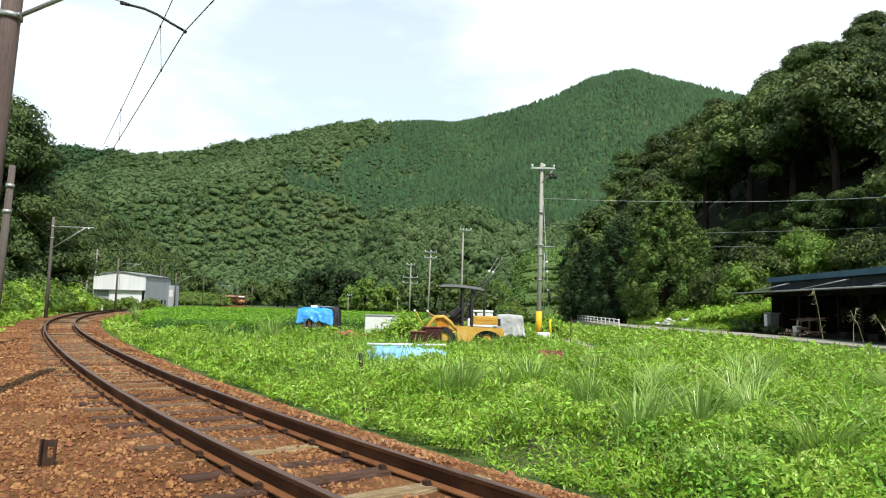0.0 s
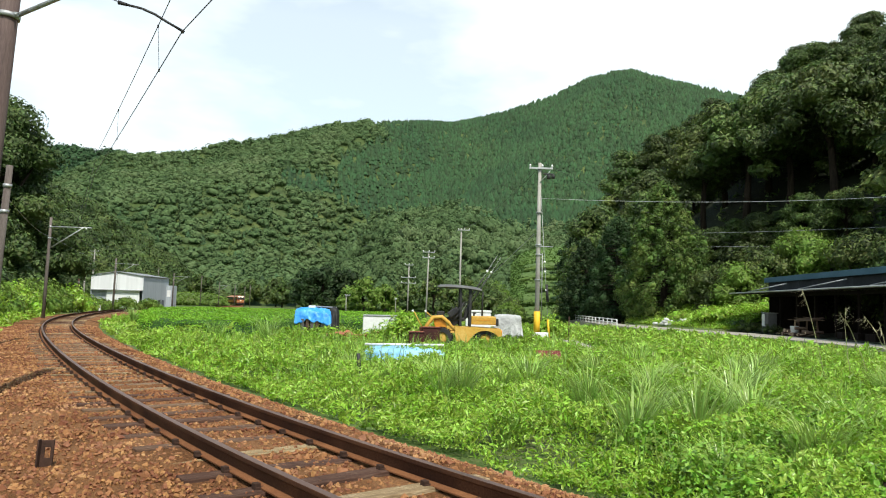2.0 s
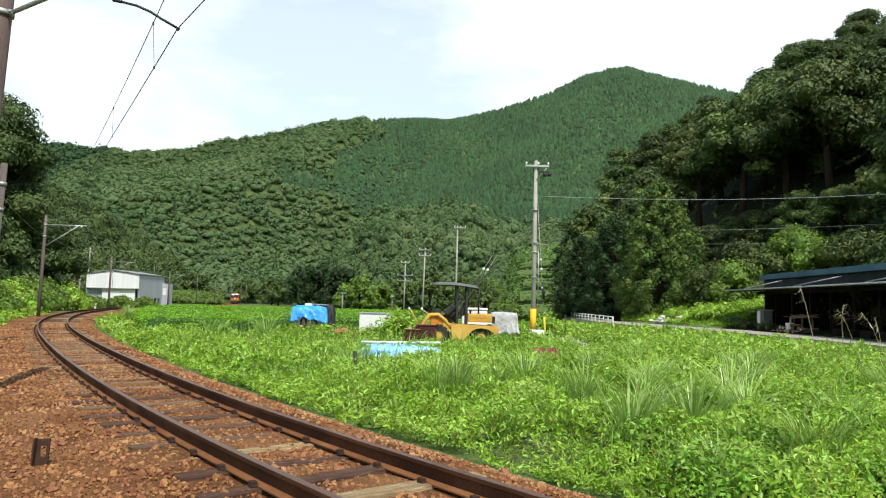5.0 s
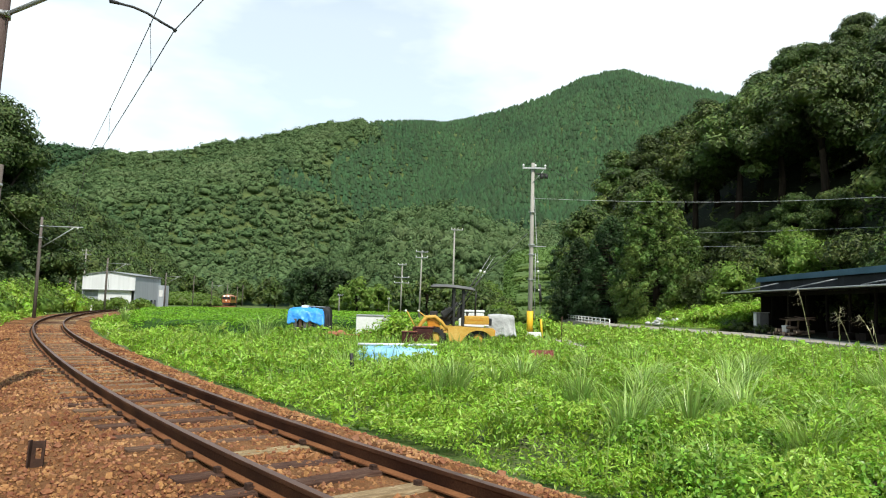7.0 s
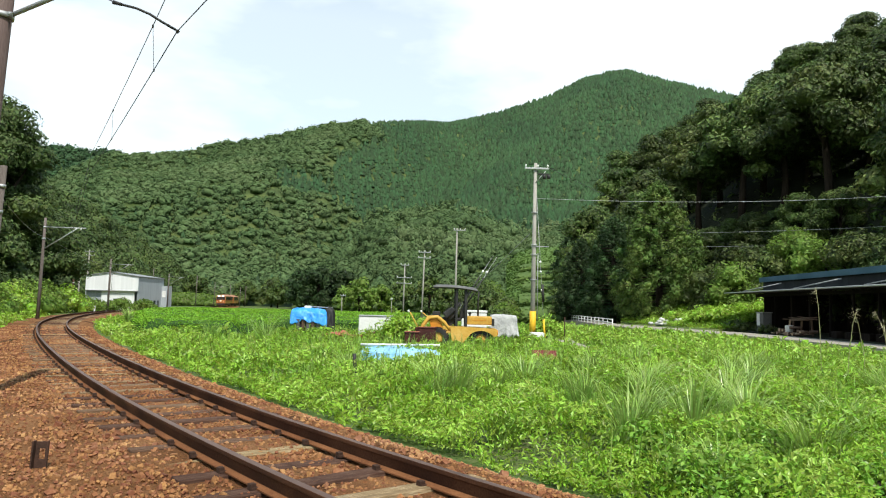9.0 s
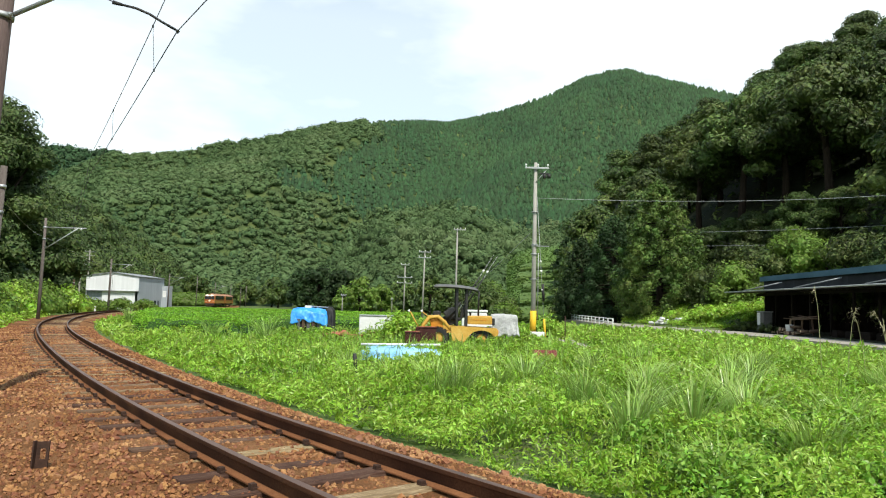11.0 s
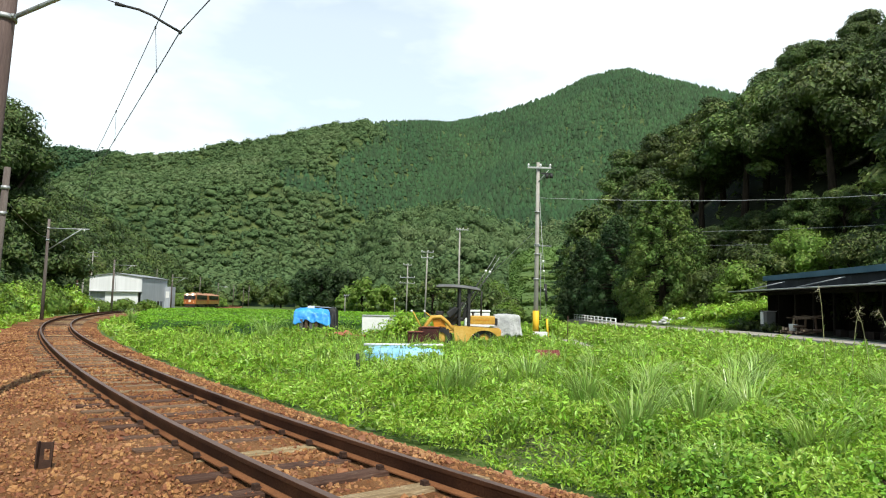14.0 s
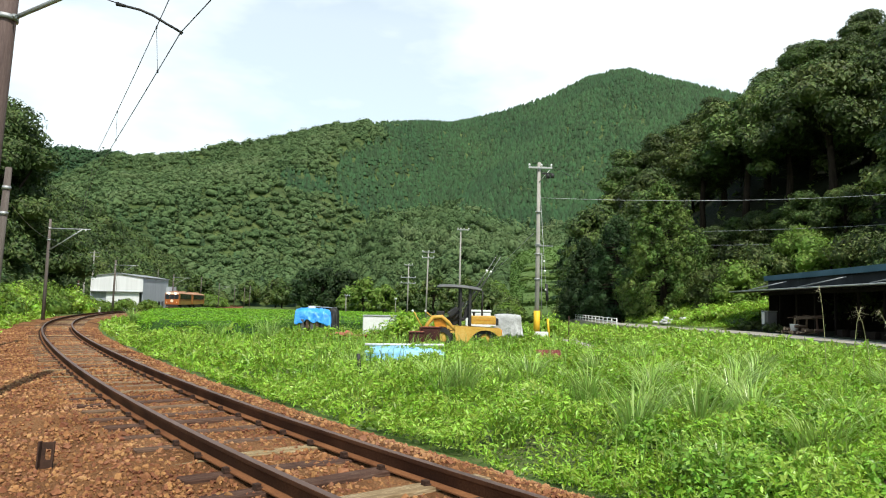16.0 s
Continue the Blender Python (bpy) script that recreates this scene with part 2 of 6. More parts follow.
def empty(name, m, label, category, group="", kind=""):
    ob = new(name)
    ob.empty_display_size = 0.2
    ob.matrix_basis = m
    return tagged(ob, label, category, group, kind)


def box_in(bm, sx, sy, sz, m=Matrix(), bevel=0.0):
    """A box with its base centre at the pose m; bevelled."""
    r = bmesh.ops.create_cube(bm, size=1, matrix=m @ Matrix.Translation((0, 0, sz / 2)) @ Matrix.Diagonal((sx, sy, sz, 1)))
    if bevel:
        es = {e for v in r["verts"] for e in v.link_edges}
        bmesh.ops.bevel(bm, geom=list(es), offset=bevel, segments=2, affect="EDGES", profile=0.6)
    return bm


def box(sx, sy, sz, m=Matrix(), bevel=0.0):
    return box_in(bmesh.new(), sx, sy, sz, m, bevel)


def tube_in(bm, pts, radii, n=8, caps=True):
    """A round tube through points, with a radius at each."""
    pts = [Vector(p) for p in pts]
    if not isinstance(radii, (list, tuple)):
        radii = [radii] * len(pts)
    rings = []
    for i, p in enumerate(pts):
        d = (pts[min(i + 1, len(pts) - 1)] - pts[max(i - 1, 0)]).normalized()
        side = d.cross(Vector((0, 0, 1)) if abs(d.z) < 0.9 else Vector((0, 1, 0))).normalized()
        up = side.cross(d)
        rings.append([bm.verts.new(p + radii[i] * (math.cos(a) * side + math.sin(a) * up)) for a in [2 * math.pi * k / n for k in range(n)]])
    for a, b in zip(rings, rings[1:]):
        for k in range(n):
            bm.faces.new((a[k], a[(k + 1) % n], b[(k + 1) % n], b[k])).smooth = True
    if caps:
        bm.faces.new(rings[0][::-1]), bm.faces.new(rings[-1])
    return bm


def tube(pts, radii, n=8):
    return tube_in(bmesh.new(), pts, radii, n)


# ---------------- the line of the railway ----------------
KNOTS = (-12, 0, 8, 16, 24, 32, 42, 54, 70, 90, 115, 145, 180, 220, 260, 300, 340)
BENDS = (0.02252, 0.01451, 0.00626, 0.00271, 0.00467, 0.00617, 0.00626, 0.00327, 0.00064, 0.00098, 0.00203, 0.00187, 0.00118, 0.00022, -0.00366, -0.0073, -0.01087)
STEP = 0.25
LS = np.arange(-12, 340, STEP)
_h = np.concatenate([[0], np.cumsum(np.interp(LS[:-1], KNOTS, BENDS)) * STEP])
_i0 = int(np.argmin(abs(LS)))
LH = _h - _h[_i0] - 0.68355
LX = np.concatenate([[0], np.cumsum(np.sin(LH[:-1])) * STEP])
LY = np.concatenate([[0], np.cumsum(np.cos(LH[:-1])) * STEP])
LX, LY = LX - LX[_i0] - 0.27435, LY - LY[_i0] + 5.10653


def smoothstep(a, b, x):
    q = np.clip((np.asarray(x, float) - a) / (b - a), 0, 1)
    return q * q * (3 - 2 * q)


def fall(y):
    """The valley floor drops a little away from the camera."""
    return -0.75 * smoothstep(45, 150, y)


LZ = fall(LY)


def line(s, off=0.0):
    """Place and heading on the line, s metres along, off metres to its right."""
    h = float(np.interp(s, LS, LH))
    x, y = float(np.interp(s, LS, LX)), float(np.interp(s, LS, LY))
    return x + off * math.cos(h), y - off * math.sin(h), float(np.interp(s, LS, LZ)), h


def beside(x, y):
    """Signed distance of points to the line (right of it is positive), and how far along."""
    x, y = np.asarray(x, float), np.asarray(y, float)
    out, far = np.empty(len(x)), np.empty(len(x))
    px, py = LX[::3], LY[::3]
    for a in range(0, len(x), 4000):
        d = (x[a:a + 4000, None] - px) ** 2 + (y[a:a + 4000, None] - py) ** 2
        i = d.argmin(1) * 3
        out[a:a + 4000] = (x[a:a + 4000] - LX[i]) * np.cos(LH[i]) - (y[a:a + 4000] - LY[i]) * np.sin(LH[i])
        far[a:a + 4000] = LS[i]
    return out, far


def wave(x, y, size, seed=0.0):
    """A smooth cheap bump field between about -1 and 1."""
    x, y = np.asarray(x, float) / size + seed * 1.7, np.asarray(y, float) / size + seed * 2.3
    return (np.sin(x * 1.0 + 1.3 * np.sin(y * 0.7)) + np.sin(y * 1.1 + 1.7 * np.sin(x * 0.6 + 2)) + np.sin(x * 2.3 - y * 1.9 + seed)) / 3


def ground_z(x, y):
    x, y = np.asarray(x, float), np.asarray(y, float)
    d, _ = beside(x.ravel(), y.ravel())
    d = d.reshape(x.shape)
    z = fall(y) - 0.22 * smoothstep(1.5, 2.6, d) - 0.1 * smoothstep(3.4, 4.4, -d) - 0.09
    return z + 0.05 * wave(x, y, 2.1) * smoothstep(2.2, 4, abs(d))


# ---------------- ground sheet ----------------
def build_ground():
    r = np.concatenate([[0.02], np.geomspace(1.5, 3500, 130)])
    a = np.linspace(0, 2 * np.pi, 181)[:-1]
    rr, aa = np.meshgrid(r, a, indexing="ij")
    x, y = rr * np.sin(aa), rr * np.cos(aa)
    z = ground_z(x, y)
    nv = len(a)
    i, j = np.meshgrid(np.arange(len(r) - 1), np.arange(nv), indexing="ij")
    f = np.stack([i * nv + j, (i + 1) * nv + j, (i + 1) * nv + (j + 1) % nv, i * nv + (j + 1) % nv], -1).reshape(-1, 4)
    ob = new("ground", mesh_np("ground", np.stack([x, y, z], -1).reshape(-1, 3), f[:, ::-1], M_SOIL, smooth=True))
    tagged(ob, "flat valley floor of green soil and low weeds", "ground", kind="structure")


build_ground()


# ---------------- railway track ----------------
RAIL_PROFILE = ((-0.0325, 0.153), (-0.030, 0.1565), (0.030, 0.1565), (0.0325, 0.153), (0.0325, 0.125), (0.010, 0.110), (0.008, 0.03), (0.0635, 0.012),
                (0.0635, 0), (-0.0635, 0), (-0.0635, 0.012), (-0.008, 0.03), (-0.010, 0.110), (-0.0325, 0.125))
TOP = 0.045


def build_track():
    track = empty("railway_track", Matrix(), "rusty single railway track on weathered sleepers in a curve", "railway track", kind="structure")
    # bed
    offs = np.array([-3.9, -3.3, -2.4, -1.7, -1.35, -0.8, 0, 0.8, 1.25, 1.5, 1.95, 2.6])
    zz = np.array([-0.30, -0.16, -0.05, -0.005, 0.012, 0.014, 0.012, 0.014, 0.010, -0.04, -0.2, -0.42])
    s = np.concatenate([np.arange(-12, 60, 0.5), np.arange(60, 339, 2.0)])
    h = np.interp(s, LS, LH)[:, None]
    x = np.interp(s, LS, LX)[:, None] + offs * np.cos(h)
    y = np.interp(s, LS, LY)[:, None] - offs * np.sin(h)
    z = np.interp(s, LS, LZ)[:, None] + zz + 0.02 * wave(x, y, 0.5)
    v = np.stack([x, y, z], -1).reshape(-1, 3)
    k = len(offs)
    i, j = np.meshgrid(np.arange(len(s) - 1), np.arange(k - 1), indexing="ij")
    f = np.stack([i * k + j, i * k + j + 1, (i + 1) * k + j + 1, (i + 1) * k + j], -1).reshape(-1, 4)
    part_me("ballast_bed", mesh_np("ballast_bed", v, f, M_BALLAST, smooth=True), track, "red-brown crushed stone bed")
    # rails
    k = len(RAIL_PROFILE)
    s = np.concatenate([np.arange(-12, 60, 0.4), np.arange(60, 339, 1.5)])
    h = np.interp(s, LS, LH)[:, None]
    for side in (-0.566, 0.566):
        o = np.array([p[0] for p in RAIL_PROFILE]) + side
        zz = np.array([p[1] for p in RAIL_PROFILE]) + TOP
        x = np.interp(s, LS, LX)[:, None] + o * np.cos(h)
        y = np.interp(s, LS, LY)[:, None] - o * np.sin(h)
        z = np.interp(s, LS, LZ)[:, None] + zz + 0 * x
        i, j = np.meshgrid(np.arange(len(s) - 1), np.arange(k), indexing="ij")
        f = np.stack([i * k + j, i * k + (j + 1) % k, (i + 1) * k + (j + 1) % k, (i + 1) * k + j], -1).reshape(-1, 4)
        part_me("rail", mesh_np("rail", np.stack([x, y, z], -1).reshape(-1, 3), f, [M_RAIL, M_RAILTOP, M_RAILFOOT],
                                index=(j.ravel() == 1) + 2 * np.isin(j.ravel(), (6, 7, 9, 10))), track, "rusty steel rail with a worn running face")
    return track


TRACK = build_track()


def build_sleepers():
    bm = box(2.1, 0.21, 0.14, bevel=0.012)
    for v in bm.verts:
        v.co.z += 0.006 * noise.noise(v.co * 4)
    me = bpy.data.meshes.new("sleeper")
    bm.to_mesh(me)
    me.materials.append(M_SLEEPER)
    bm.free()
    bm = box(0.20, 0.075, 0.022, bevel=0.004)
    box_in(bm, 0.05, 0.06, 0.05, Matrix.Translation((0.085, 0, 0)), 0.006)
    box_in(bm, 0.05, 0.06, 0.05, Matrix.Translation((-0.085, 0, 0)), 0.006)
    clip = bpy.data.meshes.new("rail_clip")
    bm.to_mesh(clip)
    clip.materials.append(M_CLIP)
    bm.free()
    rng = random.Random(3)
    s, i = -7.0, 0
    while s < 120:
        x, y, z, h = line(s, rng.uniform(-0.06, 0.06))
        ob = part_me("sleeper", me, TRACK, m=pose(x, y, z + TOP - 0.14 + rng.uniform(-0.022, 0.010), rng.uniform(-1, 1), rng.uniform(-0.6, 0.6), -math.degrees(h) + rng.uniform(-2, 2)))
        if s < 32:
            for side in (-0.566, 0.566):
                x, y, z, h = line(s, side)
                part_me("rail_clip", clip, ob, m=ob.matrix_basis.inverted() @ pose(x, y, z + TOP - 0.004, 0, 0, -math.degrees(h)))
        s += 0.66 + rng.uniform(-0.03, 0.03)


build_sleepers()


def build_stones():
    n = 43000
    s = np.where(np.arange(n) < 2500, RNG.uniform(-12, -3, n), 36 * RNG.random(n) ** 2.1 - 1.5)
    off = RNG.uniform(-3.6, 1.75, n)
    h = np.interp(s, LS, LH)
    x, y = np.interp(s, LS, LX) + off * np.cos(h), np.interp(s, LS, LY) - off * np.sin(h)
    deep = 0.004 * (abs(off) < 1.0)
    keep = abs(abs(off) - 0.566) > 0.10
    x, y, off, s, deep = x[keep], y[keep], off[keep], s[keep], deep[keep]
    z = np.interp(off, (-3.9, -3.3, -2.4, -1.7, -1.35, 1.25, 1.5, 1.95), (-0.30, -0.16, -0.05, 0.0, 0.018, 0.015, -0.04, -0.2)) + np.interp(s, LS, LZ) - deep
    size = 0.0112 * np.exp(RNG.normal(0, 0.35, len(x)))[:, None] * RNG.uniform(0.7, 1.3, (len(x), 3)) * (1 + np.clip(s, 0, 40) / 40)[:, None]
    parts = []
    for k in range(4):
        v, f = np.array([(-1, -1, -1), (1, -1, -1), (1, 1, -1), (-1, 1, -1), (-1, -1, 1), (1, -1, 1), (1, 1, 1), (-1, 1, 1)], float), np.array(
            [(0, 2, 1), (0, 3, 2), (4, 5, 6), (4, 6, 7), (0, 1, 5), (0, 5, 4), (1, 2, 6), (1, 6, 5), (2, 3, 7), (2, 7, 6), (3, 0, 4), (3, 4, 7)])
        v = v * RNG.uniform(0.55, 1.15, v.shape)
        sel = np.arange(len(x)) % 4 == k
        parts.append(scattered(v, f, rotations(sel.sum(), 0.8), np.stack([x, y, z + 0.004], -1)[sel], size[sel]))
    v, f = stack(parts)
    tagged(new("ballast_stones", mesh_np("ballast_stones", v, f, M_STONE)), "loose red-brown crushed stones of the railway bed", "gravel", kind="stuff")


build_stones()
# ---------------- woods and hills ----------------
def polar(az, r):
    return r * np.sin(np.radians(az)), r * np.cos(np.radians(az))


class Hill:
    """A hillside seen from the valley: a ridge given by headings and heights of view, a foot and a ridge distance."""

    def __init__(self, ridge, foot, crest, power=1.15, rough=0.10, seed=0.0, base=-0.8):
        self.az, self.el = np.array([p[0] for p in ridge]), np.array([p[1] for p in ridge])
        self.foot, self.crest, self.power, self.rough, self.seed, self.base = foot, crest, power, rough, seed, base

    def at(self, az, t):
        az, t = np.asarray(az, float), np.asarray(t, float)
        rf = np.interp(az, *zip(*self.foot))
        rc = np.interp(az, *zip(*self.crest))
        r = rf + (rc - rf) * t
        top = 1.48 + rc * np.tan(np.radians(np.interp(az, self.az, self.el))) - self.base
        q = np.clip(t, 0, 1)
        x, y = polar(az, r)
        size = (rc - rf) * 0.16
        bumps = self.rough * top * wave(x, y, size, self.seed) * q * (1 - q) * 3
        z = self.base + top * (q ** self.power - 1.1 * np.clip(t - 1, 0, 1)) + bumps
        return x, y, z

    def sheet(self, name, mat, na, nt, label):
        a, t = np.meshgrid(np.linspace(self.az[0], self.az[-1], na), np.linspace(0, 1.2, nt), indexing="ij")
        x, y, z = self.at(a, t)
        z = z - 0.6 * (t < 0.001)
        i, j = np.meshgrid(np.arange(na - 1), np.arange(nt - 1), indexing="ij")
        f = np.stack([i * nt + j, (i + 1) * nt + j, (i + 1) * nt + j + 1, i * nt + j + 1], -1).reshape(-1, 4)
        ob = new(name, mesh_np(name, np.stack([x, y, z], -1).reshape(-1, 3), f, mat, smooth=True))
        return tagged(ob, label, "hillside", kind="structure")


def seen_at(x, y, z):
    """Heading and height of view of points, in degrees."""
    return np.degrees(np.arctan2(x, y)), np.degrees(np.arctan2(z - 1.48, np.hypot(x, y)))


MAIN = Hill(((-30.8, 7.48), (-28.4, 8.98), (-25.8, 10.58), (-23.5, 10.78), (-20.7, 11.18), (-17.7, 12.18), (-14.7, 12.78), (-12.1, 13.58), (-8.9, 14.40), (-6.6, 14.70), (-3.3, 14.65), (0.5, 14.55), (3.4, 15.28), (6.2, 16.08), (9.0, 16.98), (11.7, 18.18), (14.0, 18.58), (15.3, 18.58), (16.7, 18.08), (20.5, 16.98), (23.0, 16.18), (26.9, 14.48), (30.5, 11.68)),
            ((-33, 330), (-10, 330), (5, 260), (32, 240)), ((-33, 760), (0, 720), (16, 700), (32, 620)), 1.1, 0.26, 2.0)
SPUR = Hill(((-11.8, 0.2), (-10.2, 1.2), (-8.2, 3.3), (-6.7, 4.5), (-5.4, 6.0), (-4.0, 6.9), (-1.5, 7.1), (0.7, 7.3), (2.6, 6.9), (4.4, 6.2), (6.5, 5.6), (9.0, 5.2), (13.0, 4.8)),
            ((-12, 215), (0, 185), (13, 180)), ((-12, 300), (0, 310), (13, 290)), 0.9, 0.22, 7.0)
BACK = Hill(((-50, 10.4), (-39.2, 10.3), (-33.0, 10.5), (-29.5, 10.6), (-25.8, 10.7), (-21.8, 9.7)), ((-50, 800), (-22, 800)), ((-50, 1300), (-22, 1300)), 1.0, 0.06, 5.0)
LEFT = Hill(((-70, 17.8), (-50, 16.8), (-41.1, 15.5), (-36.4, 11.6), (-33.0, 9.5), (-30.9, 7.8), (-29.0, 6.6), (-27.1, 6.1), (-24.8, 4.6), (-21.5, 2.7), (-19.4, 0.6), (-18.1, 0.3)),
            ((-70, 40), (-45, 55), (-35, 85), (-32, 130), (-30, 195), (-26, 220), (-17, 330)), ((-70, 130), (-45, 150), (-35, 190), (-30, 300), (-17, 400)), 0.9, 0.1, 1.0)
RIGHT = Hill(((9.0, 0.5), (9.3, 1.3), (10.4, 4.5), (12.7, 6.8), (14.9, 9.4), (18.8, 12.1), (23.0, 14.1), (24.6, 14.4), (26.2, 16.0), (28.1, 17.4), (29.9, 17.6), (33.1, 18.3), (38.9, 20.0), (45.8, 23.6), (75, 24.7)),
             ((8, 95), (15, 85), (25, 72), (35, 56), (75, 45)), ((8, 150), (15, 165), (25, 160), (35, 140), (75, 120)), 0.85, 0.12, 3.0)


def crown_arrays(seed, leaves, leaf_size):
    """A far tree crown, radius 1: a lumpy core with leaf tufts over it."""
    rng = np.random.default_rng(seed)
    v, f = ico(1, seed, 0.55, 1.6)
    v = v * (0.74, 0.74, 0.6)
    d = rng.normal(0, 1, (leaves, 3))
    d[:, 2] = abs(d[:, 2]) * 0.9 - 0.15
    d = d / np.linalg.norm(d, axis=1)[:, None] * rng.uniform(0.62, 1.12, (leaves, 1)) * (1, 1, 0.82)
    return stack([(v, f), scattered(LEAF_V, LEAF_F, facing(d + (0, 0, 0.3), 0.3, rng), d, leaf_size * rng.uniform(0.7, 1.3, leaves))])


def far_woods():
    # darker leaf colour on the sheet, so gaps between crowns look shaded
    MAIN.sheet("hill_main", M_SHADELEAF, 160, 50, "tall wooded hill across the valley")
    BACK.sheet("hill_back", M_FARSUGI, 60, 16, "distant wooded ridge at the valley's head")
    LEFT.sheet("hill_left", M_SHADEFLOOR, 80, 30, "wooded hillside beside the railway")
    RIGHT.sheet("hill_right", M_SHADEFLOOR, 80, 30, "steep wooded hillside behind the shed")
    rng = np.random.default_rng(11)
    n = 46000
    az, t = rng.uniform(-32.5, 31, n), rng.uniform(0, 1.02, n) ** 0.8
    x, y, z = MAIN.at(az, t)
    ha, he = seen_at(x, y, z)
    edge = np.interp(ha, (-33, -9.6, -9.0, -6.9, -4.7, -1.2, 2.1, 5.4, 32), (30, 30, 8.9, 7.8, 7.6, 7.9, 7.7, 6.6, 6)) + 0.7 * wave(x, y, 25, 4) + rng.normal(0, 0.3, n)
    ragged = ha + 0.6 * wave(x, y, 18, 6) + 0.4 * wave(x, y, 7, 2) + rng.normal(0, 0.3, n)
    cedar = (he > edge) & (he < np.interp(ragged, (-9.5, -9.0, -7.5, -5.2, -4.6, -4.0), (8.8, 11.6, 12.3, 13.4, 14.2, 40)))
    # a small stand of cedars within the broadleaf wood, and strays
    cedar |= ((ragged + 11.6) / 1.7) ** 2 + ((he - 9.5 + 0.3 * wave(x, y, 12, 9)) / 0.9) ** 2 < 1
    cedar |= (rng.random(n) < 0.03) & (he < 7)
    broad = ~cedar
    keep_b = broad & (rng.random(n) < 0.47) & (z > 1)
    parts = []
    for k in range(5):
        sel = keep_b & (np.arange(n) % 5 == k)
        m = sel.sum()
        r = 2.1 + 3.2 * rng.random(m) ** 1.6
        parts.append(scattered(*crown_arrays(k, 32, 0.42), rotations(m, 0.12, rng), np.stack([x[sel], y[sel], z[sel] + r * 0.25], -1), np.stack([r * rng.uniform(0.85, 1.3, m), r * rng.uniform(0.85, 1.2, m), r * rng.uniform(0.7, 1.15, m)], -1)))
    v, f = stack(parts)
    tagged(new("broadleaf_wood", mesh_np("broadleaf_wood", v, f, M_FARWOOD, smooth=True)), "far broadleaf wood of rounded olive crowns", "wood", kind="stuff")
    parts = []
    for k in range(3):
        sel = cedar & (np.arange(n) % 3 == k)
        m = sel.sum()
        h = rng.uniform(5.5, 8.5, m)
        tv, tf, o = [], [], 0
        for z0, z1, w in ((0.1, 0.85, 0.34), (0.5, 1.0, 0.2)):
            ring = [(w * rng.uniform(0.75, 1.25) * math.cos(q), w * rng.uniform(0.75, 1.25) * math.sin(q), z0 + rng.uniform(-0.04, 0.04)) for q in np.linspace(0, 2 * math.pi, 9)[:-1]]
            tv += ring + [(0, 0, z1)]
            tf += [(o + i, o + (i + 1) % 8, o + 8) for i in range(8)]
            o += 9
        parts.append(scattered(tv, tf, rotations(m, 0.04, rng), np.stack([x, y, z - 2.6], -1)[sel], np.stack([h, h, h], -1)))
    v, f = stack(parts)
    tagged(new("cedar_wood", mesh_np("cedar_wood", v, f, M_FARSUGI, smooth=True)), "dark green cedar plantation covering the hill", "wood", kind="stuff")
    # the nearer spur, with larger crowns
    # its sheet takes the same shade-darkened leaf colour
    SPUR.sheet("hill_spur", M_SHADELEAF, 60, 24, "low wooded spur at the foot of the tall hill")
    n = 900
    az, t = rng.uniform(-11.5, 13, n), rng.uniform(0, 1.03, n)
    x, y, z = SPUR.at(az, t)
    parts = []
    for k in range(4):
        sel = np.arange(n) % 4 == k
        r = 2.0 + 2.4 * rng.random(sel.sum()) ** 1.3
        parts.append(scattered(*crown_arrays(10 + k, 110, 0.26), rotations(sel.sum(), 0.15, rng), np.stack([x[sel], y[sel], z[sel] + r * 0.5], -1), np.stack([r, r, r * rng.uniform(0.8, 1.3, sel.sum())], -1)))
    v, f = stack(parts)
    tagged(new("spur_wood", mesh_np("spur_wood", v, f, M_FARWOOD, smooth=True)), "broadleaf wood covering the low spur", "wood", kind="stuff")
    n = 1900
    az, t = rng.uniform(-50, -17.5, n), rng.uniform(0, 1.03, n)
    x, y, z = LEFT.at(az, t)
    keep = az > -34.5
    x, y, z = x[keep], y[keep], z[keep]
    parts = []
    for k in range(4):
        sel = np.arange(len(x)) % 4 == k
        r = rng.uniform(2.6, 4.6, sel.sum())
        parts.append(scattered(*crown_arrays(20 + k, 130, 0.24), rotations(sel.sum(), 0.15, rng), np.stack([x[sel], y[sel], z[sel] + r * 0.6], -1), np.stack([r, r, r * 1.1], -1)))
    v, f = stack(parts)
    tagged(new("hillside_wood", mesh_np("hillside_wood", v, f, M_SHADELEAF, smooth=True)), "broadleaf wood on the slope beside the railway", "wood", kind="stuff")
    n = 900
    az = rng.uniform(-34, -22, n)
    x, y, z = BACK.at(az, rng.uniform(0.35, 1.0, n))
    v, f = scattered(*crown_arrays(31, 20, 0.5), rotations(n, 0.1, rng), np.stack([x, y, z + 1.5], -1), rng.uniform(6, 11, (n, 1)) * np.ones(3))
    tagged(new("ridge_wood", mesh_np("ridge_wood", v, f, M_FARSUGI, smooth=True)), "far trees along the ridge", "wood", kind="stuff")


far_woods()


CORES = [ico(2, k, 0.5, 1.7) for k in range(6)]


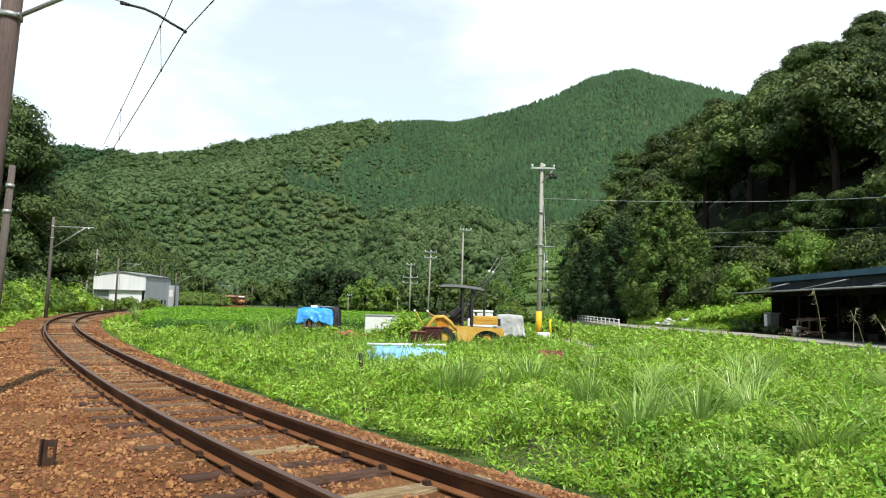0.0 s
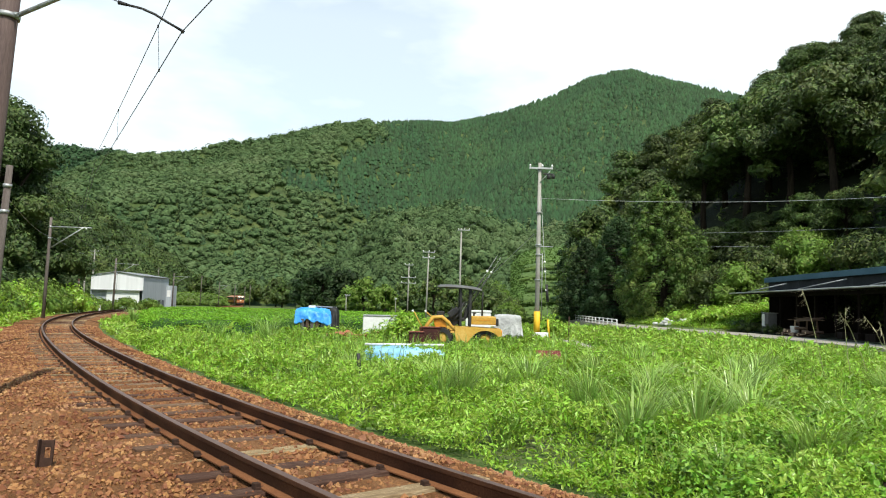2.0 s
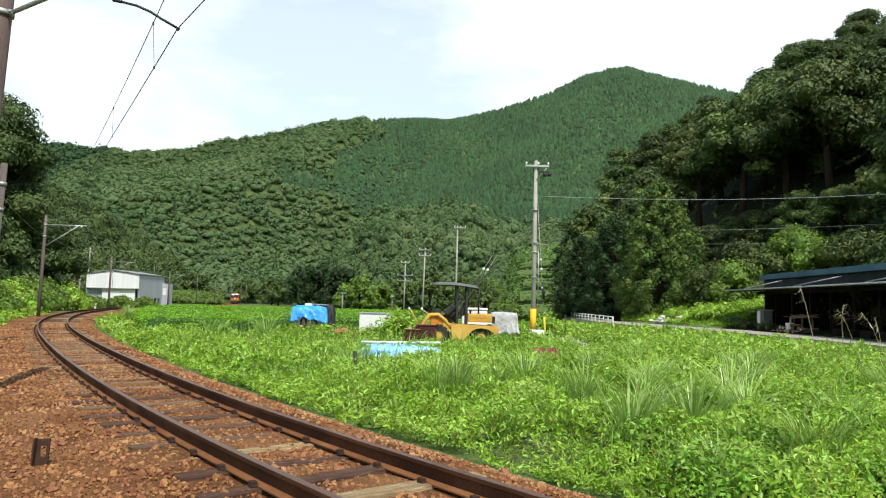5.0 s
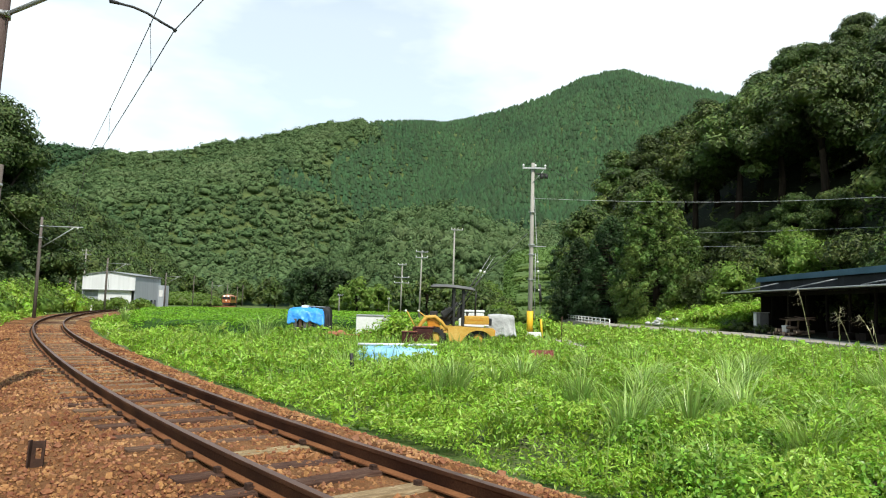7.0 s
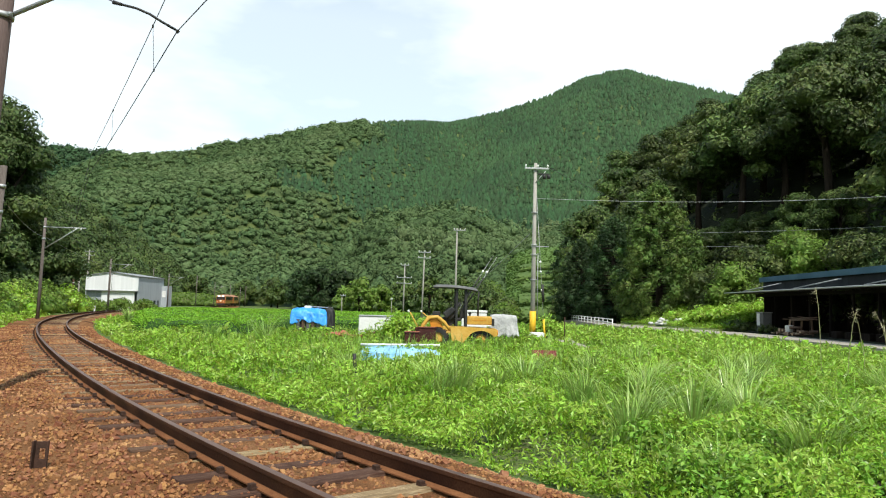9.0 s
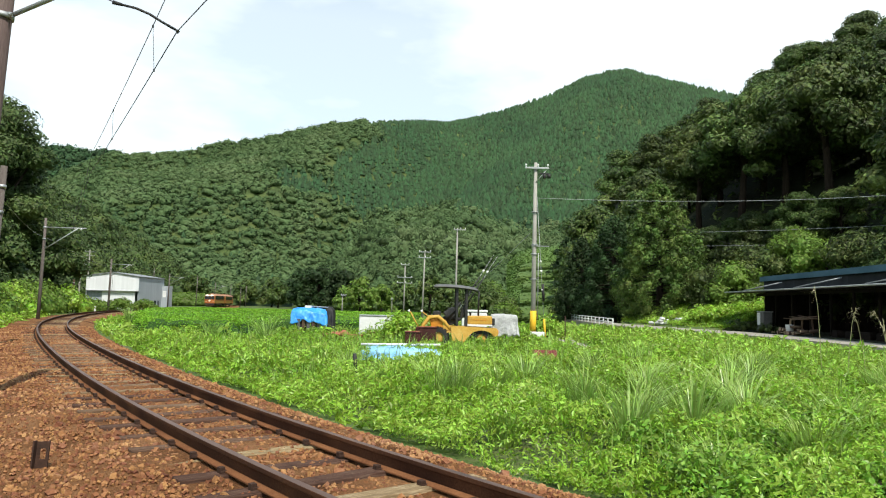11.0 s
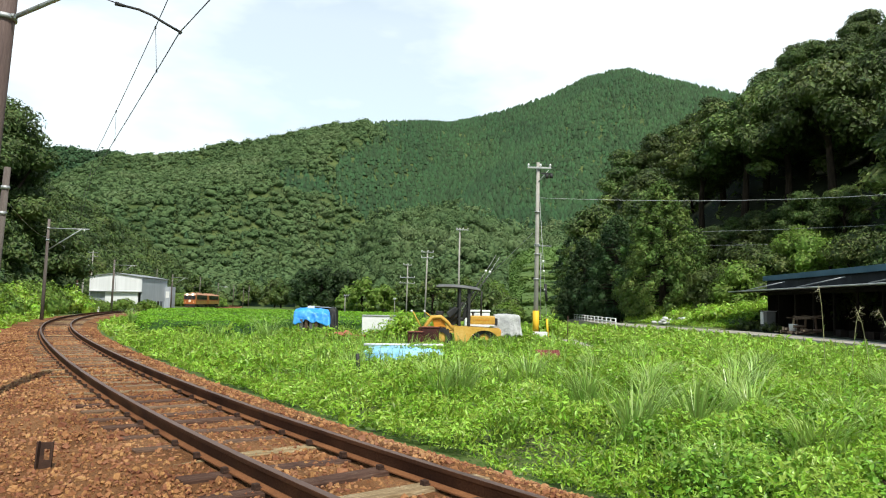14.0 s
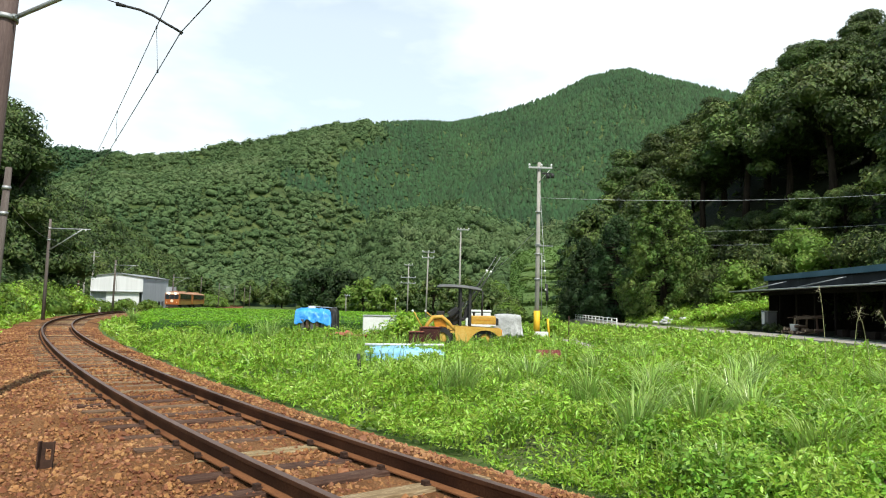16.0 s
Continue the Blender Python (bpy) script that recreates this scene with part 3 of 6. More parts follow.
def leafy(blobs, per_area, size, rng, droop=0.0, core=0.66, flat=1.0):
    """Leaf tufts over a set of lumps (x, y, z, radius), with a dense inner mass in each."""
    parts, cores = [], []
    for k, (cx, cy, cz, r) in enumerate(blobs):
        cv, cf = CORES[k % 6]
        cores.append((cv * (r * core, r * core, r * core * flat) + (cx, cy, cz), cf))
        n = int(per_area * 2.3 * r * r) + 8
        d = rng.normal(0, 1, (n, 3))
        d[:, 2] += 0.25
        d /= np.linalg.norm(d, axis=1)[:, None]
        lump = 1 + 0.22 * wave(d[:, 0] * 3 + k, d[:, 1] * 3 + d[:, 2] * 2, 1.0, k)
        p = d * (r * lump * (1.08 - 0.5 * rng.random(n) ** 2))[:, None] * (1, 1, flat) + (cx, cy, cz)
        p[:, 2] -= droop * r * (d[:, 0] ** 2 + d[:, 1] ** 2) * 0.4
        s = size * rng.uniform(0.6, 1.4, n)
        parts.append(scattered(LEAF_V, LEAF_F, facing(d + (0, 0, 0.25), 0.42, rng), p, np.stack([s, s * 1.25, s], -1)))
    return stack(cores + parts)


def limbs_in(bm, h, blobs, rng, trunk_r):
    bend = [(0, 0, -0.5), (rng.uniform(-.2, .2), rng.uniform(-.2, .2), h * 0.3), (rng.uniform(-.4, .4), rng.uniform(-.4, .4), h * 0.62), (0, 0, h * 0.85)]
    tube_in(bm, bend, [trunk_r * 1.3, trunk_r, trunk_r * 0.7, trunk_r * 0.25], 8)
    for cx, cy, cz, r in blobs[:9]:
        z0 = h * rng.uniform(0.3, 0.6)
        tube_in(bm, [(0, 0, z0), (cx * 0.5, cy * 0.5, (z0 + cz) / 2 - 0.2), (cx, cy, cz)], [trunk_r * 0.45, trunk_r * 0.3, trunk_r * 0.08], 6)


def broad_tree(seed, h, spread, mat, label, lumps=16, size=0.34, per_area=95, low=0.35, name="tree", flat=0.85):
    rng = np.random.default_rng(seed)
    blobs = []
    for k in range(lumps):
        a, q = k * 2.4 + rng.uniform(-.3, .3), math.sqrt((k + 0.5) / lumps)
        zz = h * (low + (0.92 - low) * (1 - q ** 2.2)) + rng.uniform(-0.08, 0.08) * h
        blobs.append((spread * q * math.cos(a) * 0.8, spread * q * math.sin(a) * 0.8, zz, spread * rng.uniform(0.26, 0.44)))
    tree = empty(name, Matrix(), label, "tree", "hillside trees")
    bm = bmesh.new()
    limbs_in(bm, h, blobs, rng, h * 0.022 + 0.05)
    part("trunk", bm, M_SHADEBARK, tree)
    v, f = leafy(blobs, per_area, size, rng, flat=flat)
    part_me("crown", mesh_np("crown", v, f, mat, smooth=True), tree)
    return tree


def right_woods():
    rng = np.random.default_rng(5)
    kinds = [broad_tree(40 + k, 9 + k, 4.6 + 0.4 * k, M_BROAD, "broadleaf tree with a dense dark green crown on the steep slope", lumps=18 + k, flat=0.62, low=0.26, size=0.40, per_area=50) for k in range(4)]
    used = set()
    for row, t in enumerate((0.03, 0.16, 0.29, 0.42, 0.55, 0.68, 0.8, 0.92, 1.0)):
        az = 10.0 + row * 0.9 + rng.uniform(0, 1)
        while az < 46:
            x, y, z = (float(q) for q in RIGHT.at(az, t))
            k = rng.integers(0, 4)
            s = rng.uniform(0.75, 1.1) * (0.62 if t > 0.75 and 23 < az < 29 else 0.72 if t > 0.75 else 1) * (0.7 if row == 0 else 1)
            skip = row in (1, 2) and 18.6 < az < 30.5 or row in (0, 1) and 16.0 < az < 19.5
            if not skip:
                m = pose(x, y, z - 0.8 * s, rng.uniform(-5, 5), rng.uniform(-5, 5), rng.uniform(0, 360)) @ Matrix.Scale(s, 4)
                if k not in used:
                    kinds[k].matrix_basis = m
                    used.add(k)
                else:
                    ob = copy_thing(kinds[k], m)
                    ob.matrix_basis = m
            az += math.degrees(rng.uniform(5.2, 7.5) / math.hypot(x, y))
    # tall trees whose high crowns close over a dark hollow in the slope
    tall = broad_tree(47, 15.5, 6.0, M_BROAD, "tall broadleaf tree with a high crown over a dark hollow", lumps=26, flat=0.6, low=0.48, size=0.40, per_area=46)
    for i, (az, t, s) in enumerate(((20.6, 0.22, 0.9), (23.6, 0.20, 1.0), (26.6, 0.21, 0.95), (29.6, 0.2, 1.0), (22.2, 0.29, 0.9), (25.2, 0.29, 0.9), (28.2, 0.29, 0.9), (26.8, 0.37, 0.8), (29.8, 0.36, 0.8))):
        x, y, z = (float(q) for q in RIGHT.at(az, t))
        m = pose(x, y, z - 0.6, 4, 0, 77 * i) @ Matrix.Scale(s, 4)
        ob = tall if i == 0 else copy_thing(tall, m)
        ob.matrix_basis = m
    for i, (az, t, s) in enumerate(((21.4, 0.12, 0.5), (23.0, 0.14, 0.42), (24.6, 0.13, 0.5), (27.6, 0.13, 0.5), (29.0, 0.15, 0.42), (26.0, 0.15, 0.4), (30.2, 0.14, 0.5))):
        x, y, z = (float(q) for q in RIGHT.at(az, t))
        m = pose(x, y, z - 0.8, 0, 0, 61 * i) @ Matrix.Scale(s, 4)
        ob = copy_thing(kinds[i % 4], m)
        ob.matrix_basis = m


right_woods()


def slope_ferns():
    """Ferns and saplings on the shaded slope under the trees."""
    rng = np.random.default_rng(33)
    n = 20000
    az, t = rng.uniform(10, 45, n), rng.uniform(0.0, 0.6, n) ** 1.15
    # no ferns in the hollow: the near-black floor gives its shade
    bare = (az > 19.5) & (az < 32) & (t > 0.13) & (t < 0.42) & (wave(az * 4, t * 160, 1.0, 3) > -0.45)
    az, t, n = az[~bare], t[~bare], int((~bare).sum())
    x, y, z = RIGHT.at(az, t)
    size = rng.uniform(0.3, 0.8, n)
    v, f = scattered(LEAF_V, LEAF_F, rotations(n, 0.6, rng), np.stack([x, y, z + rng.uniform(0, 0.7, n)], -1), size[:, None] * (0.8, 1.4, 1))
    tagged(new("slope_ferns", mesh_np("slope_ferns", v, f, M_BROAD)), "dark ferns and saplings under the trees", "undergrowth", kind="stuff")


slope_ferns()
# ---------------- weeds and grass ----------------
LEAF6_V = [(0, -0.5, 0), (0.24, -0.2, 0.05), (0.27, 0.12, 0.04), (0, 0.55, -0.1), (-0.27, 0.12, 0.04), (-0.24, -0.2, 0.05), (0, 0, -0.02)]
LEAF6_F = [(0, 1, 6), (1, 2, 6), (2, 3, 6), (3, 4, 6), (4, 5, 6), (5, 0, 6)]


def wedge(n, r0, r1, a0, a1, rng):
    r = np.sqrt(rng.uniform(r0 * r0, r1 * r1, n))
    return polar(rng.uniform(a0, a1, n), r)


def weeds():
    rng = np.random.default_rng(21)
    parts, blades = [], []
    for r0, r1, per, size, tmpl in ((4.3, 9, 1900, 0.049, 6), (9, 16, 950, 0.072, 4), (16, 30, 330, 0.11, 4), (30, 62, 62, 0.22, 4)):
        for a0, a1 in ((-42, 37), (37, 318)) if r0 < 5 else ((-42, 37),):
            per, size = (per, size) if a0 < 0 else (60, 0.14)
            n = int(per * math.radians(a1 - a0) / 2 * (r1 * r1 - r0 * r0))
            x, y = wedge(n, r0, r1, a0, a1, rng)
            d, s = beside(x, y)
            ragged = 0.35 * wave(x, y, 0.6, 3)
            right = d > 1.95 + ragged
            left = d < np.interp(s, (4, 10, 22), (-2.9, -2.6, -2.2)) + ragged
            tall = 0.37 + 0.34 * wave(x, y, 0.8, 1) + 0.26 * wave(x, y, 0.27, 2)
            tall = 0.92 * tall * (0.45 + 0.55 * smoothstep(1.8, 3.0, abs(d))) - 0.12 * smoothstep(-4, -2.5, d) * (d < 0) + 0.25 * smoothstep(4, 8, -d)
            tall = tall * (1 - 0.42 * smoothstep(23, 25, y) * smoothstep(38, 36, y) * smoothstep(7, 5, abs(x - 1))) * (1 - 0.55 * np.exp(-((x + 1.0) / 1.6) ** 2 - ((y - 20.3) / 1.6) ** 2))
            bare = ((x - 6.5) / 0.75) ** 2 + ((y - 33.0) / 5.5) ** 2 < 1
            tea = (d > 3.3) & (y > 31.0) & (y < 145) & (x < np.where(y > 38.5, -3.2, -8.5))
            road = x > np.interp(y, (20, 35, 42, 46, 52, 66), (18.3, 18.3, 17.9, 17.1, 14.7, 14.0))
            keep = (right | left) & ~bare & ~tea & ~road & (tall > 0.04) & (rng.random(len(x)) < 0.8 + 0.9 * wave(x, y, 0.4, 5))
            x, y, tall, d = x[keep], y[keep], tall[keep], d[keep]
            n = len(x)
            z = ground_z(x, y) + tall * rng.uniform(0.02, 1.0, n) ** 0.42
            sz = size * rng.uniform(0.6, 1.4, n)
            tv, tf = (LEAF6_V, LEAF6_F) if tmpl == 6 else (LEAF_V, LEAF_F)
            parts.append(scattered(tv, tf, rotations(n, 0.62, rng), np.stack([x, y, z], -1), np.stack([sz * 0.8, sz * 1.3, sz], -1)))
            pick = rng.random(n) < np.where(r0 < 5, 0.018, 0.04) * smoothstep(2.2, 4.2, abs(d))
            k = pick.sum()
            h = rng.uniform(0.25, 0.6, k) * (1 if r0 < 16 else 1.2)
            w = 0.013 * max(1, r0 / 8)
            blades.append(scattered(BLADE_V, BLADE_F, rotations(k, 0.12, rng), np.stack([x, y, ground_z(x, y)], -1)[pick], np.stack([np.full(k, w), h * 0.7, h * 1.15], -1)))
    v, f = stack(parts)
    tagged(new("weeds", mesh_np("weeds", v, f, M_WEED)), "thick bright green weeds beside the track", "weeds", kind="stuff")
    v, f = stack(blades)
    tagged(new("grass", mesh_np("grass", v, f, M_BLADE)), "long thin grass blades among the weeds", "grass", kind="stuff")


weeds()


def grass_tuft(seed, h, n, m, spread=0.35):
    rng = np.random.default_rng(seed)
    a = rng.normal(rng.uniform(0, 6.28), 1.5, n)
    r = rng.uniform(0, 0.2, n)
    base = np.stack([r * np.cos(a), r * np.sin(a), np.zeros(n)], -1)
    hh = h * rng.uniform(0.4, 1.05, n)
    c, s_ = np.cos(a - np.pi / 2), np.sin(a - np.pi / 2)
    z, o = np.zeros(n), np.ones(n)
    rot = np.array([[c, -s_, z], [s_, c, z], [z, z, o]]).transpose(2, 0, 1)
    v, f = scattered(BLADE_V, BLADE_F, rot, base, np.stack([np.full(n, 0.022), hh * rng.uniform(0.4, 1.35, n) * (0.75 + spread), hh], -1))
    ob = new("grass_tuft", mesh_np("grass_tuft", v, f, M_TUFT))
    ob.matrix_basis = m
    return tagged(ob, "tall arching tuft of pampas grass", "grass tuft", "grass tufts")


def gz(x, y):
    return float(ground_z(np.array([x]), np.array([y]))[0])


def tufts():
    for i, (x, y, h) in enumerate(((0.35, 12.6, 1.0), (0.0, 12.2, 0.85), (-6.6, 27.0, 1.1), (2.45, 8.9, 0.95), (3.4, 9.3, 0.95), (2.6, 12.4, 0.9), (4.6, 10.4, 0.8),
                                   (5.0, 12.0, 0.8), (6.5, 14.5, 0.95), (1.9, 15.0, 0.8), (-2.2, 17.5, 0.75), (3.8, 17.0, 0.8), (7.6, 11.2, 0.9), (-9.5, 29.5, 0.9),
                                   (4.3, 8.0, 0.7), (8.6, 19.0, 0.9), (5.7, 20.0, 0.8), (-22.0, 50.0, 1.0), (-15.2, 37.5, 0.9), (3.0, 10.2, 0.7), (1.3, 11.4, 0.6), (4.0, 13.4, 0.8), (5.6, 9.6, 0.7), (1.2, 13.8, 0.7), (7.2, 17.2, 0.8), (4.9, 15.6, 0.7), (2.9, 7.2, 0.5), (0.9, 9.2, 0.5), (-0.9, 14.2, 0.7), (9.4, 14.6, 0.8), (6.4, 12.9, 0.6))):
        grass_tuft(100 + i, h * (1.05 + 0.3 * ((i * 7) % 5) / 5), 130 + 24 * ((i * 3) % 4), pose(x, y, gz(x, y) - 0.08, 0, 0, i * 77), 0.2 + 0.05 * (i % 5))


tufts()

M_STALK = material("dry_stalk", ((0.30, 0.30, 0.14), (0.45, 0.42, 0.24)), 3, 30, 0.8, bump=0, leaf=0.2)
M_PLUME = material("plume", ((0.42, 0.38, 0.24), (0.60, 0.55, 0.38)), 3, 30, 0.9, bump=0, leaf=0.4)


def reed(x, y, h, lean, plumes, seed):
    """A tall flowering grass stalk; the origin is its foot, about which it sways."""
    rng = np.random.default_rng(seed)
    z = gz(x, y)
    ob = empty("reed", pose(x, y, z), "tall dry grass stalk with a pale feathery plume", "reed", "swaying reeds")
    tip = Vector((lean, 0, h))
    bm = tube([(0, 0, -0.05), (lean * 0.15, 0, h * 0.4), (lean * 0.55, 0, h * 0.8), tip], [0.009, 0.008, 0.006, 0.004], 6)
    part("stalk", bm, M_STALK, ob)
    n = plumes
    base = np.array([(lean * (0.62 + 0.38 * q), 0, h * (0.84 + 0.16 * q)) for q in rng.random(n)])
    # the strands hang over to the side to which the stalk bends
    a = (-np.pi / 2 if lean > 0 else np.pi / 2) + rng.normal(0, 0.55, n)
    c, q, o, z0 = np.cos(a), np.sin(a), np.ones(n), np.zeros(n)
    rot = np.array([[c, -q, z0], [q, c, z0], [z0, z0, o]]).transpose(2, 0, 1)
    v, f = scattered(BLADE_V, BLADE_F, rot, base, np.stack([np.full(n, 0.02), rng.uniform(0.2, 0.46, n), rng.uniform(-0.2, 0.1, n)], -1))
    part_me("plume", mesh_np("plume", v, f, M_PLUME), ob, "pale straw-coloured plume")
    v, f = scattered(BLADE_V, BLADE_F, rotations(4, 0.2, rng), np.array([(lean * 0.2, 0, h * q) for q in (0.12, 0.25, 0.38, 0.5)]), np.array([(0.014, 0.35, 0.3)] * 4))
    part_me("leaf", mesh_np("leaf", v, f, M_BLADE), ob)
    return ob


REEDS = [reed(9.35, 17.0, 2.45, -0.14, 12, 1), reed(9.98, 17.0, 1.95, 0.24, 12, 2), reed(10.5, 17.1, 1.95, -0.35, 12, 3), reed(10.95, 16.8, 1.9, -0.42, 12, 4), reed(11.1, 17.2, 1.7, -0.1, 8, 5)]


# ---------------- tea field ----------------
def tea_rows():
    rng = np.random.default_rng(8)
    y, i = 31.9, 0
    while y < 146:
        # the field follows the curve of the line on one side
        k = int(np.argmin(abs(LY - y)))
        x0, x1 = LX[k] + 4.3 + 0.6 * wave(y, y, 3), (-3.4 if y > 39.3 else -8.7) + 0.5 * wave(y, 2.0, 2)
        nx = int((x1 - x0) / 0.6) + 2
        xs = np.linspace(x0, x1, nx)
        prof = np.array([(-0.74, -0.05), (-0.80, 0.35), (-0.72, 0.68), (-0.4, 0.83), (0, 0.87), (0.4, 0.83), (0.72, 0.68), (0.80, 0.35), (0.74, -0.05)])
        X, P = np.meshgrid(xs, np.arange(9), indexing="ij")
        Yv = y + prof[P, 0] + 0.05 * wave(X, P * 1.0, 0.8, i)
        Z = prof[P, 1] * (1 + 0.06 * wave(X, P * 0.5 + i, 1.1)) + fall(Yv) - 0.31
        Z = np.where((X == x0) | (X == x1), np.minimum(Z, fall(Yv) - 0.2), Z)
        a, b = np.meshgrid(np.arange(nx - 1), np.arange(8), indexing="ij")
        f = np.stack([a * 9 + b, (a + 1) * 9 + b, (a + 1) * 9 + b + 1, a * 9 + b + 1], -1).reshape(-1, 4)
        tri = np.concatenate([f[:, (0, 1, 2)], f[:, (0, 2, 3)]])
        core = (np.stack([X, Yv, Z], -1).reshape(-1, 3), tri)
        size = 0.075 + 0.0021 * (y - 30)
        n = int((x1 - x0) * 2.4 * (0.6 if y < 40 else 0.34) / (size * size * 0.33))
        q = rng.random(n)
        py = np.interp(q, np.linspace(0, 1, 9), prof[:, 0])
        pz = np.interp(q, np.linspace(0, 1, 9), prof[:, 1])
        px = rng.uniform(x0, x1, n)
        pz = pz * (1 + 0.06 * wave(px, q * 4 + i, 1.1)) + fall(y + py) - 0.31 + rng.uniform(-0.03, 0.06, n)
        s = size * rng.uniform(0.7, 1.4, n)
        lv, lf = scattered(LEAF_V, LEAF_F, rotations(n, 0.45, rng), np.stack([px, y + py, pz], -1), np.stack([s, s * 1.3, s], -1))
        v, ff = stack([core, (lv, lf)])
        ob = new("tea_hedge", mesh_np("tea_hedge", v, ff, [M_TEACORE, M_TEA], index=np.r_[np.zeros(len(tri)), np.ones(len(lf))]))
        tagged(ob, "clipped bright green tea hedge in a field row", "tea hedge", "tea field rows")
        y += 1.85
        i += 1


tea_rows()


# ---------------- bushes, near trees ----------------
def bush(x, y, w, h, mat, seed, label, size=0.16, per=110, deep=None, z=None, core=0.6):
    per = max(per, 95)  # dense enough to hide the twigs
    rng = np.random.default_rng(seed)
    deep = deep or w
    blobs = []
    for k in range(9):
        a, q = k * 2.4, math.sqrt((k + 0.3) / 9)
        r = min(w, h) * rng.uniform(0.30, 0.44)
        blobs.append((w * 0.42 * q * math.cos(a), deep * 0.42 * q * math.sin(a), max(r * 0.7, h * (0.78 - 0.5 * q * q)), r))
    z = gz(x, y) if z is None else z
    ob = empty("bush", pose(x, y, z - 0.1), label, "bush", "bushes")
    bm = bmesh.new()
    for b in blobs[:5]:
        tube_in(bm, [(b[0] * 0.2, b[1] * 0.2, -0.1), (b[0] * 0.7, b[1] * 0.7, b[2] * 0.6), b[:3]], [0.05, 0.035, 0.01], 5)
    part("stem", bm, M_SHADEBARK, ob)
    v, f = leafy(blobs, per, size, rng, core=core)
    part_me("foliage", mesh_np("foliage", v, f, mat, smooth=True), ob)
    return ob


def edge_greens():
    rng = random.Random(4)
    low = "overgrown bright green bush beside the railway"
    for i, (s, off, w, h) in enumerate(((13, -6.6, 2.4, 1.3), (17, -6.6, 2.8, 1.7), (21, -7.0, 3.4, 2.2), (25, -6.6, 3.4, 2.4), (29.5, -7.2, 4.0, 3.0), (34, -7.4, 4.4, 3.4), (39, -7.4, 4.2, 3.2), (44, -7.8, 4.4, 2.8),
                                        (50, -7.6, 4.4, 2.6), (56, -7.2, 4.2, 2.4), (63, -7.4, 4.6, 2.8), (70, -7.6, 4.6, 3.0), (77, -6.4, 4.4, 2.6), (84, -6.2, 3.6, 2.0), (92, -6.0, 3.4, 1.6), (30, -11, 5, 4.6), (38, -12, 5, 5.0), (48, -12, 6, 5), (60, -12, 6, 4.4))):
        x, y, z, _ = line(s, off + 2.0)
        bush(x, y, w, h, M_BRIGHT if i % 3 else M_WEED, 60 + i, low, 0.13 + s * 0.0016)
    for i, (x, y, w, h) in enumerate(((2.2, 17.6, 1.5, 0.62), (1.0, 19.2, 1.4, 0.6), (3.6, 14.6, 1.3, 0.55), (6.2, 16.2, 1.6, 0.7), (-1.0, 17.2, 1.2, 0.5), (4.9, 11.2, 1.1, 0.5), (1.4, 10.2, 1.0, 0.42), (8.2, 13.0, 1.4, 0.6), (4.4, 20.5, 1.8, 0.7), (7.4, 22.0, 2.0, 0.8), (-3.4, 21.0, 1.6, 0.5), (2.9, 6.9, 0.8, 0.4))):
        bush(x, y, w, h, M_WEED, 400 + i, "broad-leaved climbing weed among the grass", 0.06 + 0.003 * y, 300, core=0.2)
    rr = random.Random(12)
    for i in range(26):
        x = rr.uniform(2.4, 6.4)
        y = rr.uniform(6.2, 11.5) if i % 3 else rr.uniform(5.4, 7.2)
        bush(x, y, rr.uniform(0.55, 1.0), rr.uniform(0.4, 0.62), M_HERB, 540 + i, "deep green broad-leaved herb among the weeds", 0.04 + 0.0024 * y, 700, core=0.12)
    # thicket at the foot of the terraces
    for i, (x, y, w, h, mat) in enumerate(((6.6, 96, 5, 4.4, M_BROAD), (8.0, 97, 4, 3.2, M_BRIGHT), (7.6, 104, 5, 5.6, M_BRIGHT), (5.6, 99, 5, 5.6, M_BROAD), (7.6, 84, 3.0, 1.8, M_BROAD), (8.4, 87, 2.6, 2.4, M_BRIGHT), (8.9, 90, 2.6, 3.4, M_BROAD), (9.6, 93, 2.6, 2.6, M_BRIGHT), (3.6, 96, 4.4, 3.4, M_BROAD))):
        bush(x, y, w, h, mat, 500 + i, "leafy thicket at the foot of the terraces", 0.26, 70)
    # low shrubs before the white warehouse
    for i, (x, y, w, h) in enumerate(((-52.5, 116, 4.5, 2.0), (-49.0, 117, 4.0, 1.8), (-56.5, 117, 4.0, 1.6), (-61, 118, 4, 1.5))):
        bush(x, y, w, h, M_BRIGHT, 90 + i, "green shrub in front of the warehouse", 0.3)
    # trees beyond the field
    for i, (x, y, h, sp, mat) in enumerate(((-14.5, 128, 6.5, 3.2, M_BRIGHT), (-11.0, 132, 6.0, 3.0, M_BRIGHT), (-18, 140, 6, 3, M_BRIGHT), (-7, 140, 7.5, 3.6, M_BROAD), (-1.5, 130, 8, 3.6, M_BROAD),
                                            (4.5, 118, 7, 3.4, M_BROAD), (-24, 170, 11, 5, M_SUGI), (-30, 175, 11, 5, M_SUGI), (-36, 190, 11, 5, M_SUGI), (8.2, 100, 4.4, 2.6, M_BRIGHT), (1.5, 112, 5.2, 2.8, M_BROAD),
                                            (6.2, 92, 3.4, 2.0, M_BROAD), (-95, 275, 12, 6, M_BROAD), (-110, 290, 13, 6, M_BROAD), (-88, 318, 12, 6, M_BROAD), (-75, 315, 12, 6, M_BROAD), (-66, 320, 12, 6, M_SUGI), (-60, 262, 9, 5, M_BROAD), (-50, 255, 9, 5, M_BROAD), (-41, 240, 8, 4.5, M_BROAD), (-68, 285, 10, 5, M_BROAD))):
        t = broad_tree(150 + i, h, sp, mat, "leafy tree at the far edge of the field", lumps=11, size=0.34 + y * 0.0016, per_area=26, low=0.25)
